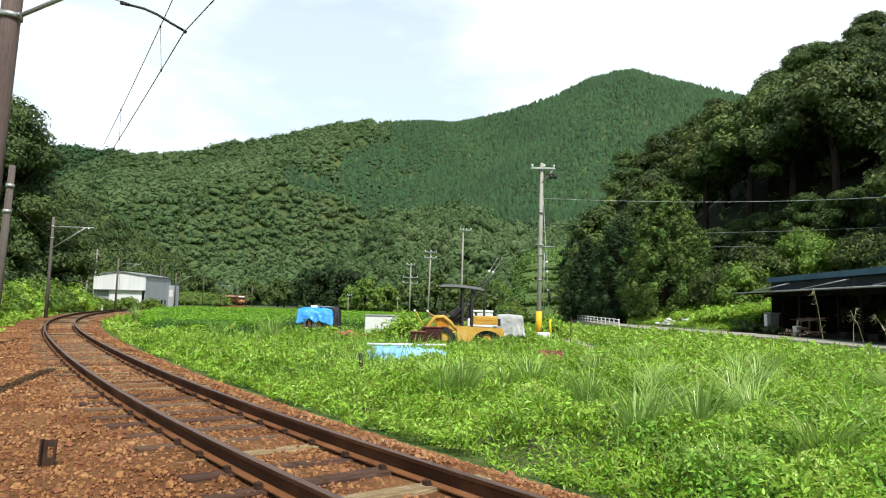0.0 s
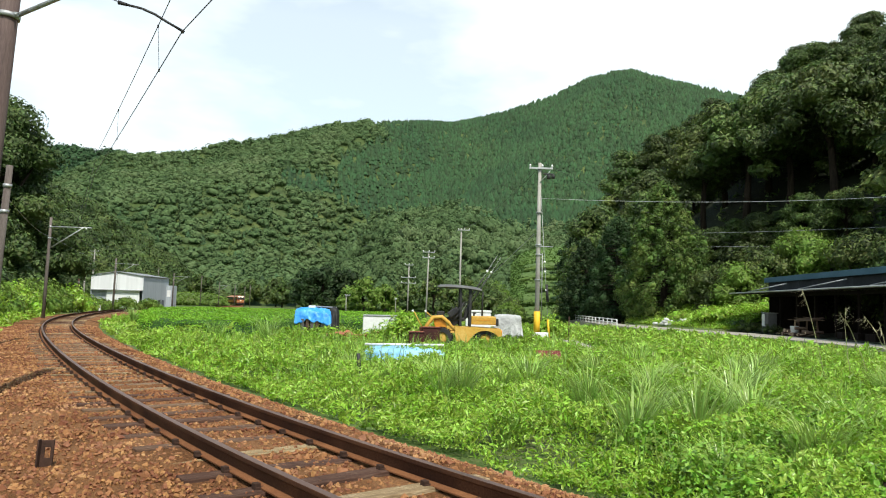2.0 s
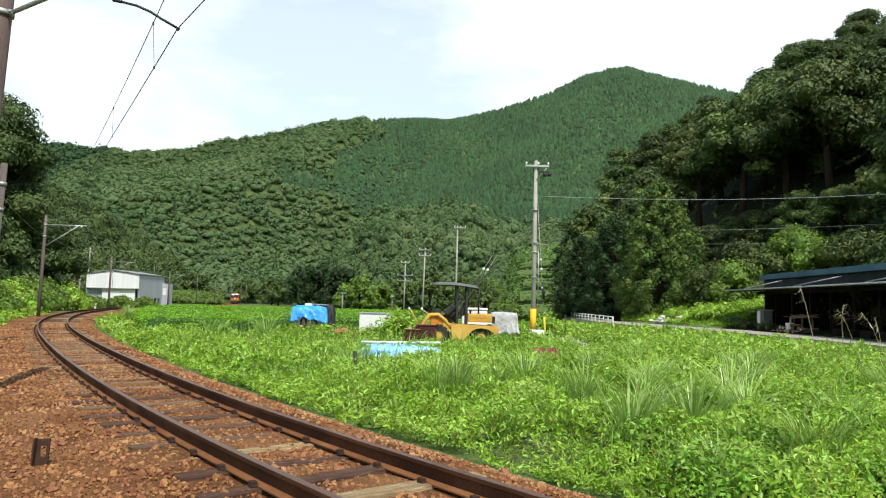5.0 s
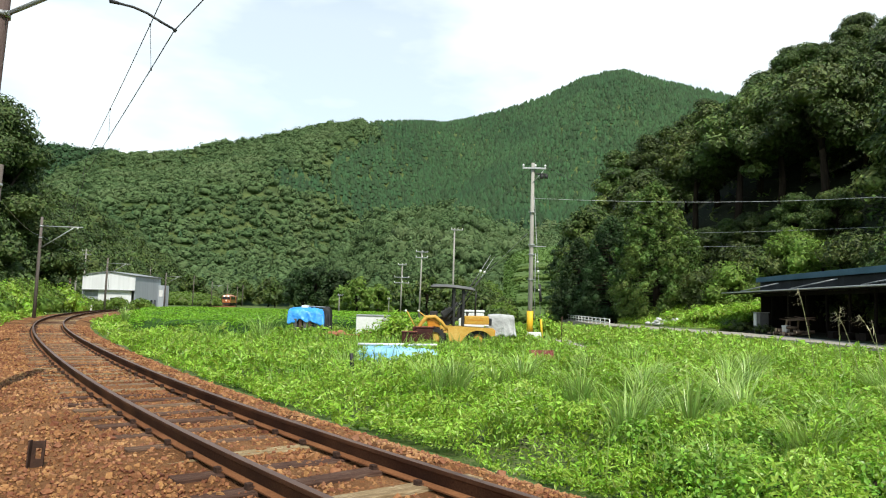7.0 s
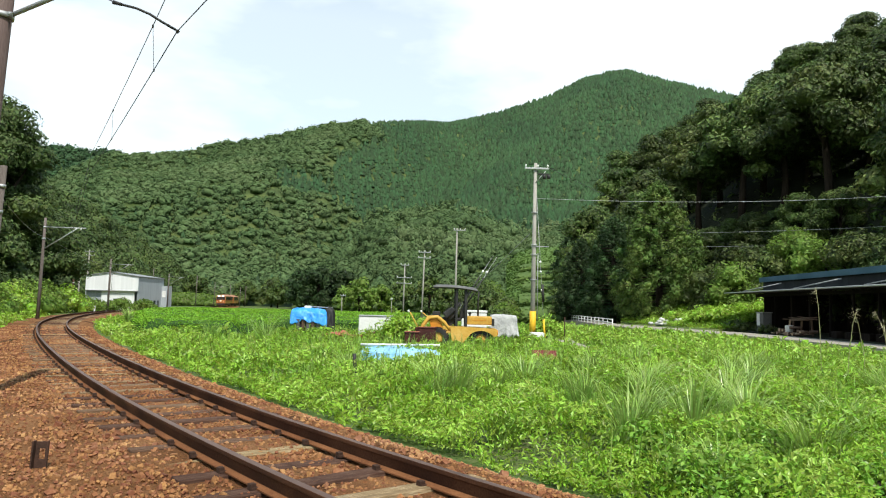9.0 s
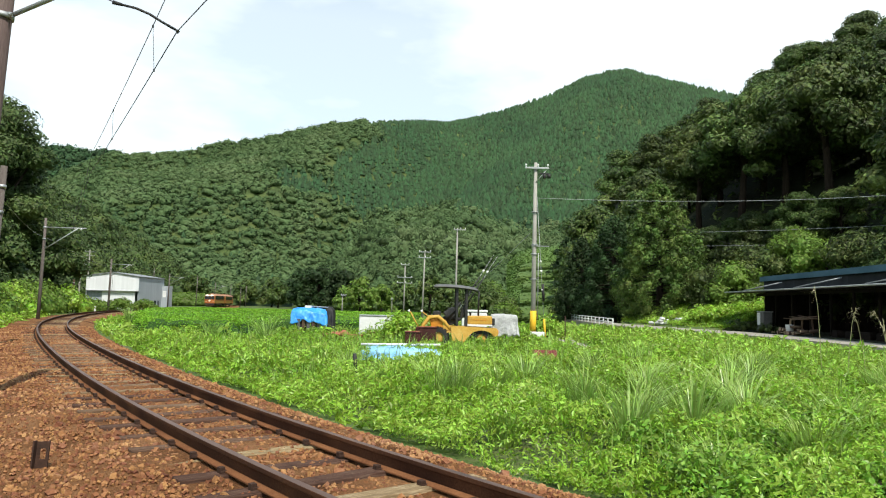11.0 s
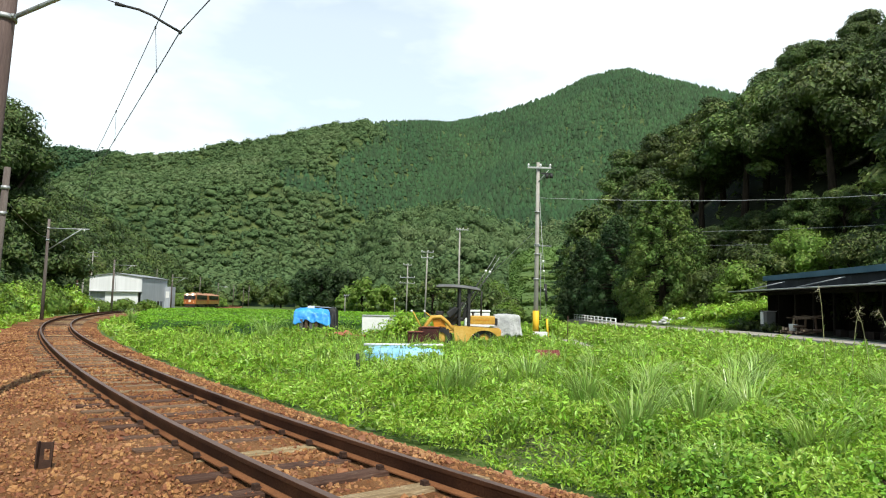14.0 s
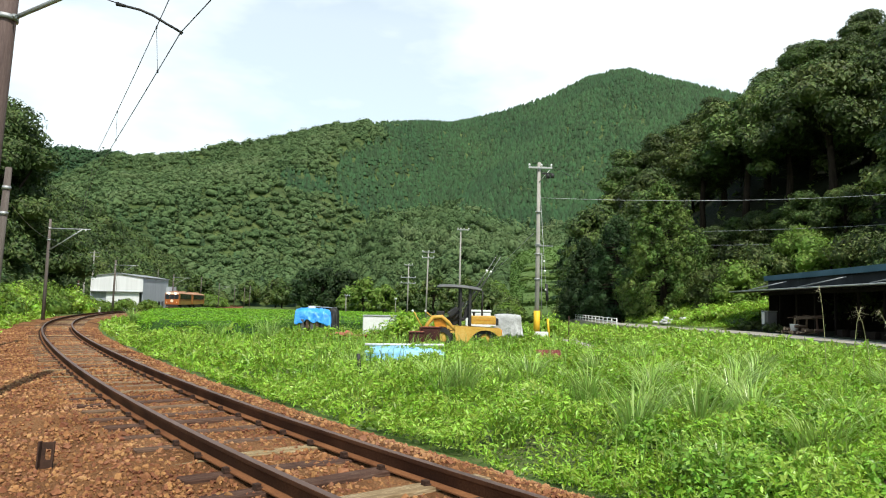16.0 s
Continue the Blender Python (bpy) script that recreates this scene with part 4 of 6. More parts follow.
        t.matrix_basis = pose(x, y, gz(x, y) - 0.2, 0, 0, i * 50)
    # high trees on the bank beside the line
    for i, (x, y, h, sp) in enumerate(((-48.6, 75, 25.0, 7.0), (-48, 78, 15, 6), (-46.5, 82, 11, 5), (-56, 84, 19, 7), (-41, 62, 9, 4.5), (-37, 52, 8, 4), (-57, 94, 14, 5.5), (-84, 138, 15, 6), (-92, 150, 15, 6), (-48, 66, 14, 6))):
        t = broad_tree(190 + i, h, sp, M_SHADELEAF, "tall dark broadleaf tree above the railway", lumps=20, size=0.34, per_area=66, low=0.3, flat=0.6)
        t.matrix_basis = pose(x, y, gz(x, y) - 0.3, 0, 0, i * 70)
    # undergrowth in front of the steep wood
    for i, (x, y, w, h) in enumerate(((26.5, 62, 4, 2.4), (29.5, 60, 5, 3.2), (32, 58, 5, 4.2), (24.2, 57.5, 3.0, 1.5), (27, 57, 3.4, 2.0), (33, 52, 5, 5.0), (35, 49, 6, 6.0), (38, 46, 6, 6.5), (30.5, 64, 5, 4.5), (35, 58, 6, 6), (39, 53, 6, 7), (41.5, 47, 6, 7),
                                      (20.6, 60.5, 2.6, 0.9), (22.5, 58.5, 3.0, 1.3), (21.2, 56.6, 2.4, 0.9), (22.6, 56.0, 2.6, 1.2), (24.5, 60.5, 3.0, 1.6))):
        bush(x, y, w, h, M_WEED if i < 5 or i > 11 else M_BROAD, 230 + i, "rank green undergrowth at the foot of the wood", 0.18, 80, z=0.7 if i < 5 or i > 11 else None)
    for i, (az, r, h, sp, mat) in enumerate(((21.5, 68, 6.0, 3.2, M_BROAD), (23.5, 66, 6.4, 3.0, M_BRIGHT), (25.5, 67, 8.0, 3.4, M_BROAD), (27.7, 67, 9.0, 3.6, M_BRIGHT), (29.5, 65, 8.2, 3.4, M_BRIGHT), (31.5, 62, 8.4, 3.8, M_BROAD), (34, 58, 8.0, 4.0, M_BROAD),
                                             (19.6, 72, 6.0, 3.0, M_BROAD), (37, 55, 9, 4.4, M_BRIGHT))):
        x, y = (float(q) for q in polar(az, r))
        t = broad_tree(210 + i, h, sp, mat, "light green young tree at the foot of the steep wood", lumps=15, size=0.24, per_area=120, low=0.2)
        t.matrix_basis = pose(x, y, gz(x, y) - 0.2, 0, 0, i * 40)


edge_greens()


def cedar(x, y, h, w, seed, label, lumps=240, size=0.15):
    """A broad old cedar: whorls of hanging sprays round a trunk, narrowing to a blunt tip."""
    rng = np.random.default_rng(seed)
    ob = empty("cedar_tree", pose(x, y, gz(x, y) - 0.2), label, "tree")
    part("trunk", tube([(0, 0, -0.3), (0.1, 0, h * 0.5), (0, 0, h * 0.96)], [0.42, 0.28, 0.04], 10), M_SHADEBARK, ob)
    blobs = []
    for k in range(lumps):
        q = (k + 0.5) / lumps
        z = h * (0.13 + 0.84 * q ** 0.95)
        reach = w * min(1.0, 1.12 * (1 - q) ** 0.62) * (0.72 + 0.28 * min(1, q / 0.12)) * (1 + 0.16 * math.sin(k * 0.93))
        a = k * 2.39996 + rng.uniform(-0.5, 0.5)
        rr = reach * (0.55 + 0.42 * rng.random())
        blobs.append((rr * math.cos(a), rr * math.sin(a), z - 0.1 * rr, max(0.34, w * rng.uniform(0.10, 0.19) * (1.1 - 0.6 * q))))
    v, f = leafy(blobs, 140, size * 1.1, rng, droop=1.2, core=0.5, flat=0.95)
    part_me("crown", mesh_np("crown", v, f, M_CEDAR if seed == 1 else M_SUGI, smooth=True), ob)
    bm = bmesh.new()
    for b in blobs[::4]:
        tube_in(bm, [(0, 0, b[2] + 0.3), (b[0] * 0.6, b[1] * 0.6, b[2] + 0.25), b[:3]], [0.09, 0.06, 0.02], 5)
    part("limb", bm, M_SHADEBARK, ob)
    return ob


cedar(21.6, 68, 15.2, 5.0, 1, "broad dense cedar tree at the roadside", 330)
cedar(19.6, 78, 13.0, 4.6, 2, "dark bushy cedar beside a taller one")
cedar(17.3, 84, 11.0, 3.6, 3, "dark low cedar at the edge of the wood", 220)
cedar(23.2, 121, 16.5, 5.4, 4, "dark cedar at the edge of the wood", 120, 0.24)


def bank():
    """The grassy bank beyond the railway."""
    v, f = ico(4, 9, 0.25, 2.0)
    v = v * (14, 24, 4.6) + (-94.5, 262, -1.0)
    ob = new("grass_bank", mesh_np("grass_bank", v, f, M_SOIL, smooth=True))
    tagged(ob, "overgrown grassy bank beyond the railway", "bank", kind="structure")
    rng = np.random.default_rng(3)
    top = v[v[:, 2] > -0.9]
    p = top[rng.integers(0, len(top), 9000)] + rng.normal(0, 0.5, (9000, 3)) * (1, 1, 0.35)
    lv, lf = scattered(LEAF_V, LEAF_F, rotations(len(p), 0.6, rng), p, rng.uniform(0.4, 0.9, (len(p), 1)) * np.ones(3))
    tagged(new("bank_weeds", mesh_np("bank_weeds", lv, lf, M_BRIGHT)), "weeds covering the far bank", "weeds", kind="stuff")


bank()


def yard_grass():
    """Rank grass on the sloping yard beside the road."""
    rng = np.random.default_rng(17)
    n = 20000
    u, v = rng.random(n) * 3, rng.uniform(0.06, 0.6, n)
    ax, ay = np.interp(u, range(4), (17.3, 18.4, 19.6, 20.6)), np.interp(u, range(4), (67, 60, 54, 52))
    bx, by = np.interp(u, range(4), (27, 30, 33, 33.5)), np.interp(u, range(4), (80, 70, 60, 56.5))
    x, y = ax + (bx - ax) * v, ay + (by - ay) * v
    tall = 0.2 + 0.8 * smoothstep(0.08, 0.4, v) + 0.3 * wave(x, y, 1.4, 2)
    z = 0.06 + 2.5 * v + tall * rng.random(len(x)) ** 0.6
    s = rng.uniform(0.16, 0.32, len(x))
    lv, lf = scattered(LEAF_V, LEAF_F, rotations(len(x), 0.55, rng), np.stack([x, y, z], -1), s[:, None] * (0.7, 1.4, 1))
    tagged(new("yard_grass", mesh_np("yard_grass", lv, lf, M_WEED)), "rank bright grass on the yard beside the road", "grass", kind="stuff")


yard_grass()


M_TERRACE = material("terrace_tea", ((0.060, 0.125, 0.022), (0.115, 0.19, 0.04)), 0.12, 1.5, 0.8, bump=0.5, dist=0.2, island=0.2)


def terraces():
    """Tea terraces on the rising ground beyond the road."""
    hill = Hill(((5.6, 3.4), (6.4, 4.4), (7.5, 4.8), (9.5, 5.0), (12.5, 5.0)), ((4, 92), (13, 88)), ((4, 165), (13, 165)), 1.0, 0.03, 2.0)
    hill.sheet("terrace_slope", M_TERRACE, 40, 24, "rising green ground with tea terraces")
    rng = np.random.default_rng(14)
    n = 12000
    x, y, z = hill.at(5.6 + 6.8 * rng.random(n) ** 1.6, rng.uniform(0.02, 1.0, n))
    lv, lf = scattered(LEAF_V, LEAF_F, rotations(n, 0.4, rng), np.stack([x, y, z + rng.uniform(0, 0.3, n)], -1), rng.uniform(0.25, 0.5, (n, 1)) * np.ones(3))
    tagged(new("slope_weeds", mesh_np("slope_weeds", lv, lf, M_TERRACE)), "low green growth on the rising ground", "weeds", kind="stuff")
    prof = ((-0.060, -0.1), (-0.064, 0.35), (-0.05, 0.6), (0.0, 0.75), (0.05, 0.6), (0.064, 0.35), (0.060, -0.1))
    for i, t in enumerate(np.linspace(0.08, 0.62, 5)):
        az = np.linspace(6.4 + 0.25 * (i % 3), 12.2, 60)
        A, P = np.meshgrid(az, np.arange(7), indexing="ij")
        x, y, z = hill.at(A, t + np.array([p[0] for p in prof])[P])
        z = hill.at(A, t + 0.7 * np.array([p[0] for p in prof])[P])[2] + np.array([p[1] for p in prof])[P] * (1 + 0.1 * wave(x, y, 2, i))
        a, b = np.meshgrid(np.arange(59), np.arange(6), indexing="ij")
        f = np.stack([a * 7 + b, (a + 1) * 7 + b, (a + 1) * 7 + b + 1, a * 7 + b + 1], -1).reshape(-1, 4)
        tri = np.concatenate([f[:, (0, 1, 2)], f[:, (0, 2, 3)]])
        core = np.stack([x, y, z], -1).reshape(-1, 3)
        n = 1000
        p = core[rng.integers(0, len(core), n)] + rng.normal(0, 0.28, (n, 3)) * (1, 1, 0.3)
        lv, lf = scattered(LEAF_V, LEAF_F, rotations(n, 0.35, rng), p, rng.uniform(0.3, 0.6, (n, 1)) * np.ones(3))
        v, ff = stack([(core, tri), (lv, lf)])
        tagged(new("terrace_hedge", mesh_np("terrace_hedge", v, ff, M_TERRACE, smooth=True)), "tea hedge along a hillside terrace", "tea hedge", "terrace hedges")


terraces()
# ---------------- overhead line ----------------
CONTACT, CARRIER = 5.18, 5.78


def insulator_in(bm, p, r=0.05, h=0.14):
    p = Vector(p)
    tube_in(bm, [p, p + Vector((0, 0, h * 0.3)), p + Vector((0, 0, h * 0.35)), p + Vector((0, 0, h * 0.7)), p + Vector((0, 0, h))], [r * 0.5, r * 0.6, r, r * 0.95, r * 0.4], 8)


def insulator(p, parent, r=0.05, h=0.14):
    bm = bmesh.new()
    insulator_in(bm, p, r, h)
    return part("insulator", bm, M_PORCELAIN, parent, "white porcelain insulator")


def mast(x, y, h, lean, arm, reach, arm_z, mat, label, r=0.13, turn=0.0, brace=True, base=None):
    """A leaning line mast; its arm points along local x."""
    z = gz(x, y) if base is None else base
    ob = empty("line_mast", pose(x, y, z, 0, lean, turn), label, "line mast", "railway masts")
    part("pole", tube([(0, 0, -0.4), (0, 0, h * 0.5), (0, 0, h)], [r * 1.15, r, r * 0.8], 14), mat, ob)
    for q in (arm_z, arm_z - 0.75):
        bm = bmesh.new()
        tube_in(bm, [(0, 0, q - 0.05), (0, 0, q + 0.05)], r * 1.08, 14)
        part("clamp", bm, M_GALV, ob, "grey steel clamp band")
    if arm:
        part("arm", tube([(0, 0, arm_z), (reach, 0, arm_z - 0.03)], 0.035, 8), M_GALV, ob)
        if brace:
            part("brace", tube([(0, 0, arm_z - reach * 0.5), (reach * 0.8, 0, arm_z - 0.04)], 0.04, 8), M_GALV, ob)
        insulator((reach * 0.88, 0, arm_z - 0.17), ob, 0.06, 0.14)
    return ob


def wire(pts, r, name, label, sag=0.0, mat=None):
    """A wire through points, hanging a little between them."""
    run = [Vector(pts[0])]
    for i, (a, b) in enumerate(zip(pts, pts[1:])):
        a, b, dip = Vector(a), Vector(b), sag[i] if isinstance(sag, (list, tuple)) else sag
        run += [a.lerp(b, q / 8) - Vector((0, 0, dip * 4 * (q / 8) * (1 - q / 8))) for q in range(1, 9)]
    bm = tube(run, r, 5)
    ob = part(name, bm, mat or M_WIRE, None)
    return tagged(ob, label, "wire")


def overhead():
    # the nearest mast, weathered timber darkened for its shading, with bracket and steady arm
    near = empty("line_mast", pose(-6.40, 9.4, -0.2, 0, 2.6, 0), "weathered brown timber mast with a grey steel bracket", "line mast", "railway masts")
    part("pole", tube([(0, 0, -0.3), (0, 0, 3.5), (0, 0, 7.4)], [0.16, 0.14, 0.12], 20), M_POLENEAR, near)
    part("clamp", tube([(0, 0, 5.50), (0, 0, 5.57)], 0.155, 20), M_GALV, near, "grey steel clamp band")
    bm = box(0.05, 0.05, 0.07, pose(0.17, -0.08, 5.5), 0.008)
    tube_in(bm, [(0.16, -0.11, 5.53), (0.2, -0.11, 5.53)], 0.02, 6)
    part("bolt", bm, M_GALV, near)
    part("brace", tube([(0.12, 0, 5.55), (1.0, 0.05, 6.05), (2.0, 0.1, 6.6)], 0.032, 8), M_GALV, near)
    part("arm", tube([(0.0, 0, 6.75), (3.2, 0.1, 6.7)], 0.035, 8), M_GALV, near)
    part("sign_plate", box(0.16, 0.012, 0.24, pose(0.0, -0.15, 3.22), 0.003), M_WHITE, near, "small white plate")
    for q in (0.62, 1.15, 1.7):
        part("bar", box(0.014, 0.006, 0.05, pose(-0.05 + 0.05 * (q - 0.62) * 2, -0.16, 3.3)), M_DARKMETAL, near)
    # steady arm that pulls the contact wire sideways
    arm = empty("steady_arm", pose(0, 0, 0), "thin curved steel steady arm holding the contact wire", "steady arm")
    part("rod", tube([(-5.5, 9.3, 5.72), (-4.9, 9.35, 5.66), (-4.55, 9.4, 5.56)], 0.007, 6), M_WIRE, arm)
    part("insulator", tube([(-4.62, 9.4, 5.57), (-4.5, 9.4, 5.54)], [0.03, 0.022], 8), M_DARKMETAL, arm)
    part("curved_tube", tube([(-4.5, 9.4, 5.54), (-4.3, 9.42, 5.50), (-4.12, 9.44, 5.43), (-3.95, 9.46, 5.33), (-3.72, 9.5, 5.21)], 0.018, 8), M_DARKMETAL, arm)
    part("clip", box(0.035, 0.02, 0.05, pose(-3.72, 9.43, 5.16), 0.004), M_DARKMETAL, arm)
    # masts along the line
    mast(-12.9, 20.0, 5.3, 2.4, False, 0, 4.7, M_POLEWOOD, "weathered brown timber mast with steel bands", 0.11)
    mast(-25.65, 45.0, 6.6, 0.7, True, 2.9, 6.0, M_POLEWOOD, "timber mast with a braced grey steel arm over the track", 0.10, -8)
    mast(-50.9, 108.0, 8.1, 0.6, True, 3.7, 7.3, M_POLEWOOD, "dark timber mast with a braced arm in front of the warehouse", 0.15, -5)
    mast(-61.9, 160.0, 8.0, 1.0, True, 3.6, 7.3, M_POLEWOOD, "grey mast with a braced arm over the railway", 0.15, 0)
    mast(-39.2, 75.0, 3.6, 0.5, False, 0, 3.2, M_CLIP, "short dark iron post beside the railway", 0.10)
    for x, y, h, on in ((-78.5, 245, 8.5, True), (-74.5, 250, 7.8, False), (-69.5, 245, 7.2, False), (-69.0, 250, 7.8, False), (-78.0, 225, 9.8, False), (-95, 232, 12.5, False)):
        mast(x, y, h, 1.0, on, 3.6, h - 1.2, M_POLEWOOD, "grey mast standing beside the far curve", 0.13, 0)
    # wires follow the curve from mast to mast
    spots = (-11.5, 4.9, 19, 45, 88, 122, 165, 210, 250, 300)
    con = [(*line(s, 0.22 if s == 19 else 0.0)[:2], line(s)[2] + CONTACT) for s in spots]
    lift = (0.0, 0.08, -0.06, 0.3, 0.35, 0.35, 0.35, 0.35, 0.35, 0.35)
    dips = (0.05, 0.06, 0.2, 0.36, 0.36, 0.36, 0.36, 0.36, 0.36)
    car = [(*line(s, 0.15 if s == 19 else -0.05)[:2], line(s)[2] + CARRIER + u) for s, u in zip(spots, lift)]
    con[:3] = [(5.6, -3.6, 5.18), (-3.72, 9.42, 5.18), (-10.6, 20.8, 5.18)]
    car[:3] = [(3.5, -3.2, 5.8), (-3.7, 9.2, 5.85), (-10.5, 20.7, 5.85)]
    wire(con, 0.008, "contact_wire", "dark overhead contact wire above the track", 0.03)
    wire(car, 0.007, "carrier_wire", "dark overhead carrier wire above the contact wire", dips)
    for s in (-4, 0.6, 6.9, 13, 22, 27, 33, 39, 50, 58, 66, 74):
        k = max(i for i in range(len(spots)) if spots[i] <= s)
        q = (s - spots[k]) / (spots[k + 1] - spots[k])
        a = Vector(con[k]).lerp(Vector(con[k + 1]), q) - Vector((0, 0, 0.12 * q * (1 - q)))
        b = Vector(car[k]).lerp(Vector(car[k + 1]), q) - Vector((0, 0, 4 * dips[k] * q * (1 - q)))
        bm = tube([a, b], 0.004, 4)
        box_in(bm, 0.026, 0.026, 0.05, Matrix.Translation(a - Vector((0, 0, 0.03))), 0.008)
        box_in(bm, 0.026, 0.026, 0.05, Matrix.Translation(b - Vector((0, 0, 0.03))), 0.008)
        tagged(part("dropper", bm, M_WIRE, None), "thin dropper wire between the overhead wires", "dropper", "droppers")
    # thin feeder between the side masts
    wire([(-12.75, 20, 4.35), (-25.6, 45, 5.3), (-50.6, 108, 6.0)], 0.008, "feeder_wire", "thin feeder wire along the masts", 0.25, M_GALV)


overhead()

# ---------------- utility poles ----------------
M_YELLOW = material("yellow_guard", ((0.62, 0.36, 0.02), (0.80, 0.48, 0.03)), 2, 20, 0.55, bump=0.05)


def utility_pole(x, y, h, lean, arms, label, r=0.17, turn=0):
    ob = empty("utility_pole", pose(x, y, gz(x, y), 0, lean, turn), label, "utility pole", "utility poles")
    part("pole", tube([(0, 0, -0.5), (0, 0, h * 0.5), (0, 0, h)], [r, r * 0.82, r * 0.62], 16), M_CONC, ob)
    for z, half, shift in arms:
        a = part("crossarm", box(2 * half, 0.09, 0.09, pose(shift, -0.13, z), 0.008), M_GALV, ob)
        for q in (-0.92, 0.1, 0.92):
            insulator((shift + q * half, -0.13, z + 0.09), a, 0.055, 0.17)
    return ob


def poles():
    p = utility_pole(4.9, 36, 9.35, 0.3, ((9.0, 0.62, 0.05),), "tall concrete utility pole with a crossarm and yellow guard", 0.135)
    part("guard", tube([(0, 0, 0.45), (0, 0, 1.6)], 0.165, 16), M_YELLOW, p, "bright yellow plastic guard")
    part("transformer_bracket", box(0.55, 0.12, 0.07, pose(0.42, -0.1, 8.72), 0.01), M_DARKMETAL, p)
    bm = tube([(0.45, -0.12, 8.50), (0.45, -0.12, 8.72)], 0.09, 10)
    tube_in(bm, [(0.68, -0.12, 8.52), (0.68, -0.12, 8.72)], 0.09, 10)
    part("cutout", bm, M_DARKMETAL, p, "pair of black cut-out fuses")
    part("strut", tube([(0.0, -0.1, 8.3), (0.55, -0.12, 8.95)], 0.02, 6), M_GALV, p)
    part("crossbar", tube([(-0.16, -0.12, 4.95), (0.75, -0.12, 4.95)], 0.025, 6), M_GALV, p)
    for q in (6.7, 5.0, 4.5, 3.2):
        part("band", tube([(0, 0, q), (0, 0, q + 0.06)], 0.17, 14), M_GALV, p)
    part("riser_pipe", tube([(0.22, -0.08, 1.2), (0.2, -0.1, 4.6)], 0.022, 8), M_GALV, p)
    # guy with its sleeve
    g = empty("guy_wire", pose(5.52, 35.8, gz(5.52, 35.8)), "steel guy wire with a yellow sleeve beside the pole", "guy wire")
    part("cable", tube([(0, 0, -0.1), (-0.5, 0.1, 7.6)], 0.012, 6), M_GALV, g)
    part("sleeve", tube([(0.0, 0, 0.1), (-0.075, 0, 1.2)], 0.055, 8), M_YELLOW, g, "yellow plastic sleeve")
    part("strain_insulator", tube([(-0.1, 0, 2.1), (-0.17, 0, 3.0)], 0.07, 8), M_DARKMETAL, g)
    for z in (2.65, 3.6, 4.1):
        part("bead", tube([(-0.07 * z, 0, z), (-0.07 * z, 0, z + 0.1)], 0.055, 8), M_PORCELAIN, g, "white bead insulator")
    tagged(part("concrete_block", box(0.85, 0.6, 0.55, pose(4.98, 35.4, gz(4.98, 35.4)), 0.03), M_WHITE, None), "pale concrete block at the pole's foot", "block")
    q = utility_pole(1.72, 70, 9.7, 0.3, ((9.45, 0.6, 0.25),), "slim grey utility pole beyond the field", 0.115)
    utility_pole(-1.95, 85, 8.6, 1.2, ((8.4, 0.75, 0), (7.7, 0.75, 0)), "slim grey utility pole with two crossarms", 0.115)
    utility_pole(-4.95, 100, 8.0, 0.5, ((7.8, 0.6, 0), (6.0, 1.1, 0), (5.2, 1.1, 0)), "slim grey utility pole with three crossarms", 0.115)
    utility_pole(-15.4, 112, 3.6, 0, ((3.4, 0.4, 0.2),), "short grey post behind the tea field", 0.1)
    utility_pole(-66.9, 130, 8.6, 0.5, ((8.3, 0.8, 0.7),), "pale concrete pole beside the warehouse", 0.2)
    utility_pole(-83.5, 166, 13.6, 0.6, ((13.1, 1.0, 0), (12.2, 1.0, 0.3)), "concrete utility pole behind the warehouse", 0.2)
    utility_pole(-6.9, 104, 3.0, 0, ((2.9, 0.15, 0),), "thin post behind the tea field", 0.06)
    # wires to the side, across the wood
    wire([(5.0, 35.9, 7.15), (25.7, 40, 8.42), (45, 44, 9.4)], 0.011, "service_wire", "pale service wire across the wood", 0.25, M_GALV)
    wire([(5.3, 35.9, 8.95), (25.7, 62, 7.6), (50, 80, 8)], 0.012, "power_wire", "dark power wire across the wood", 0.3)
    wire([(1.9, 70, 9.2), (5.1, 36, 9.0)], 0.010, "power_wire", "thin power wire between two poles", 0.5)
    wire([(4.7, 36, 5.3), (2.6, 40, 3.1), (0.2, 45.5, 0.0)], 0.014, "stay_wire", "thin stay wire running down from the pole", 0.0, M_GALV)
    wire([(-1.8, 85, 8.4), (1.5, 70, 9.3)], 0.012, "power_wire", "thin power wire between two poles", 0.5)
    for q in (9.6, 8.2):
        wire([(22.5, 73, q), (47, 51, q - 0.3)], 0.018, "power_wire", "thin power wire crossing before the wood", 0.3, M_GALV)
    for k in (0, 1):
        a = empty("guy_sleeve", pose(1.30 + 0.28 * k, 36.5 + k, 0), "dark plastic tube round a slanting guy wire", "guy sleeve", "guy sleeves")
        part("tube", tube([(0, 0, 1.6), (0.85, 0, 3.0 + 0.0 * k)], 0.035, 8), M_DARKMETAL, a)
        part("cable", tube([(-0.9, 0, 0.0), (0, 0, 1.6), (1.55, 0, 4.15)], 0.010, 5), M_GALV, a)
        part("bead", tube([(1.0, 0, 3.25), (1.06, 0, 3.36)], 0.06, 8), M_PORCELAIN, a, "white bead insulator")


poles()

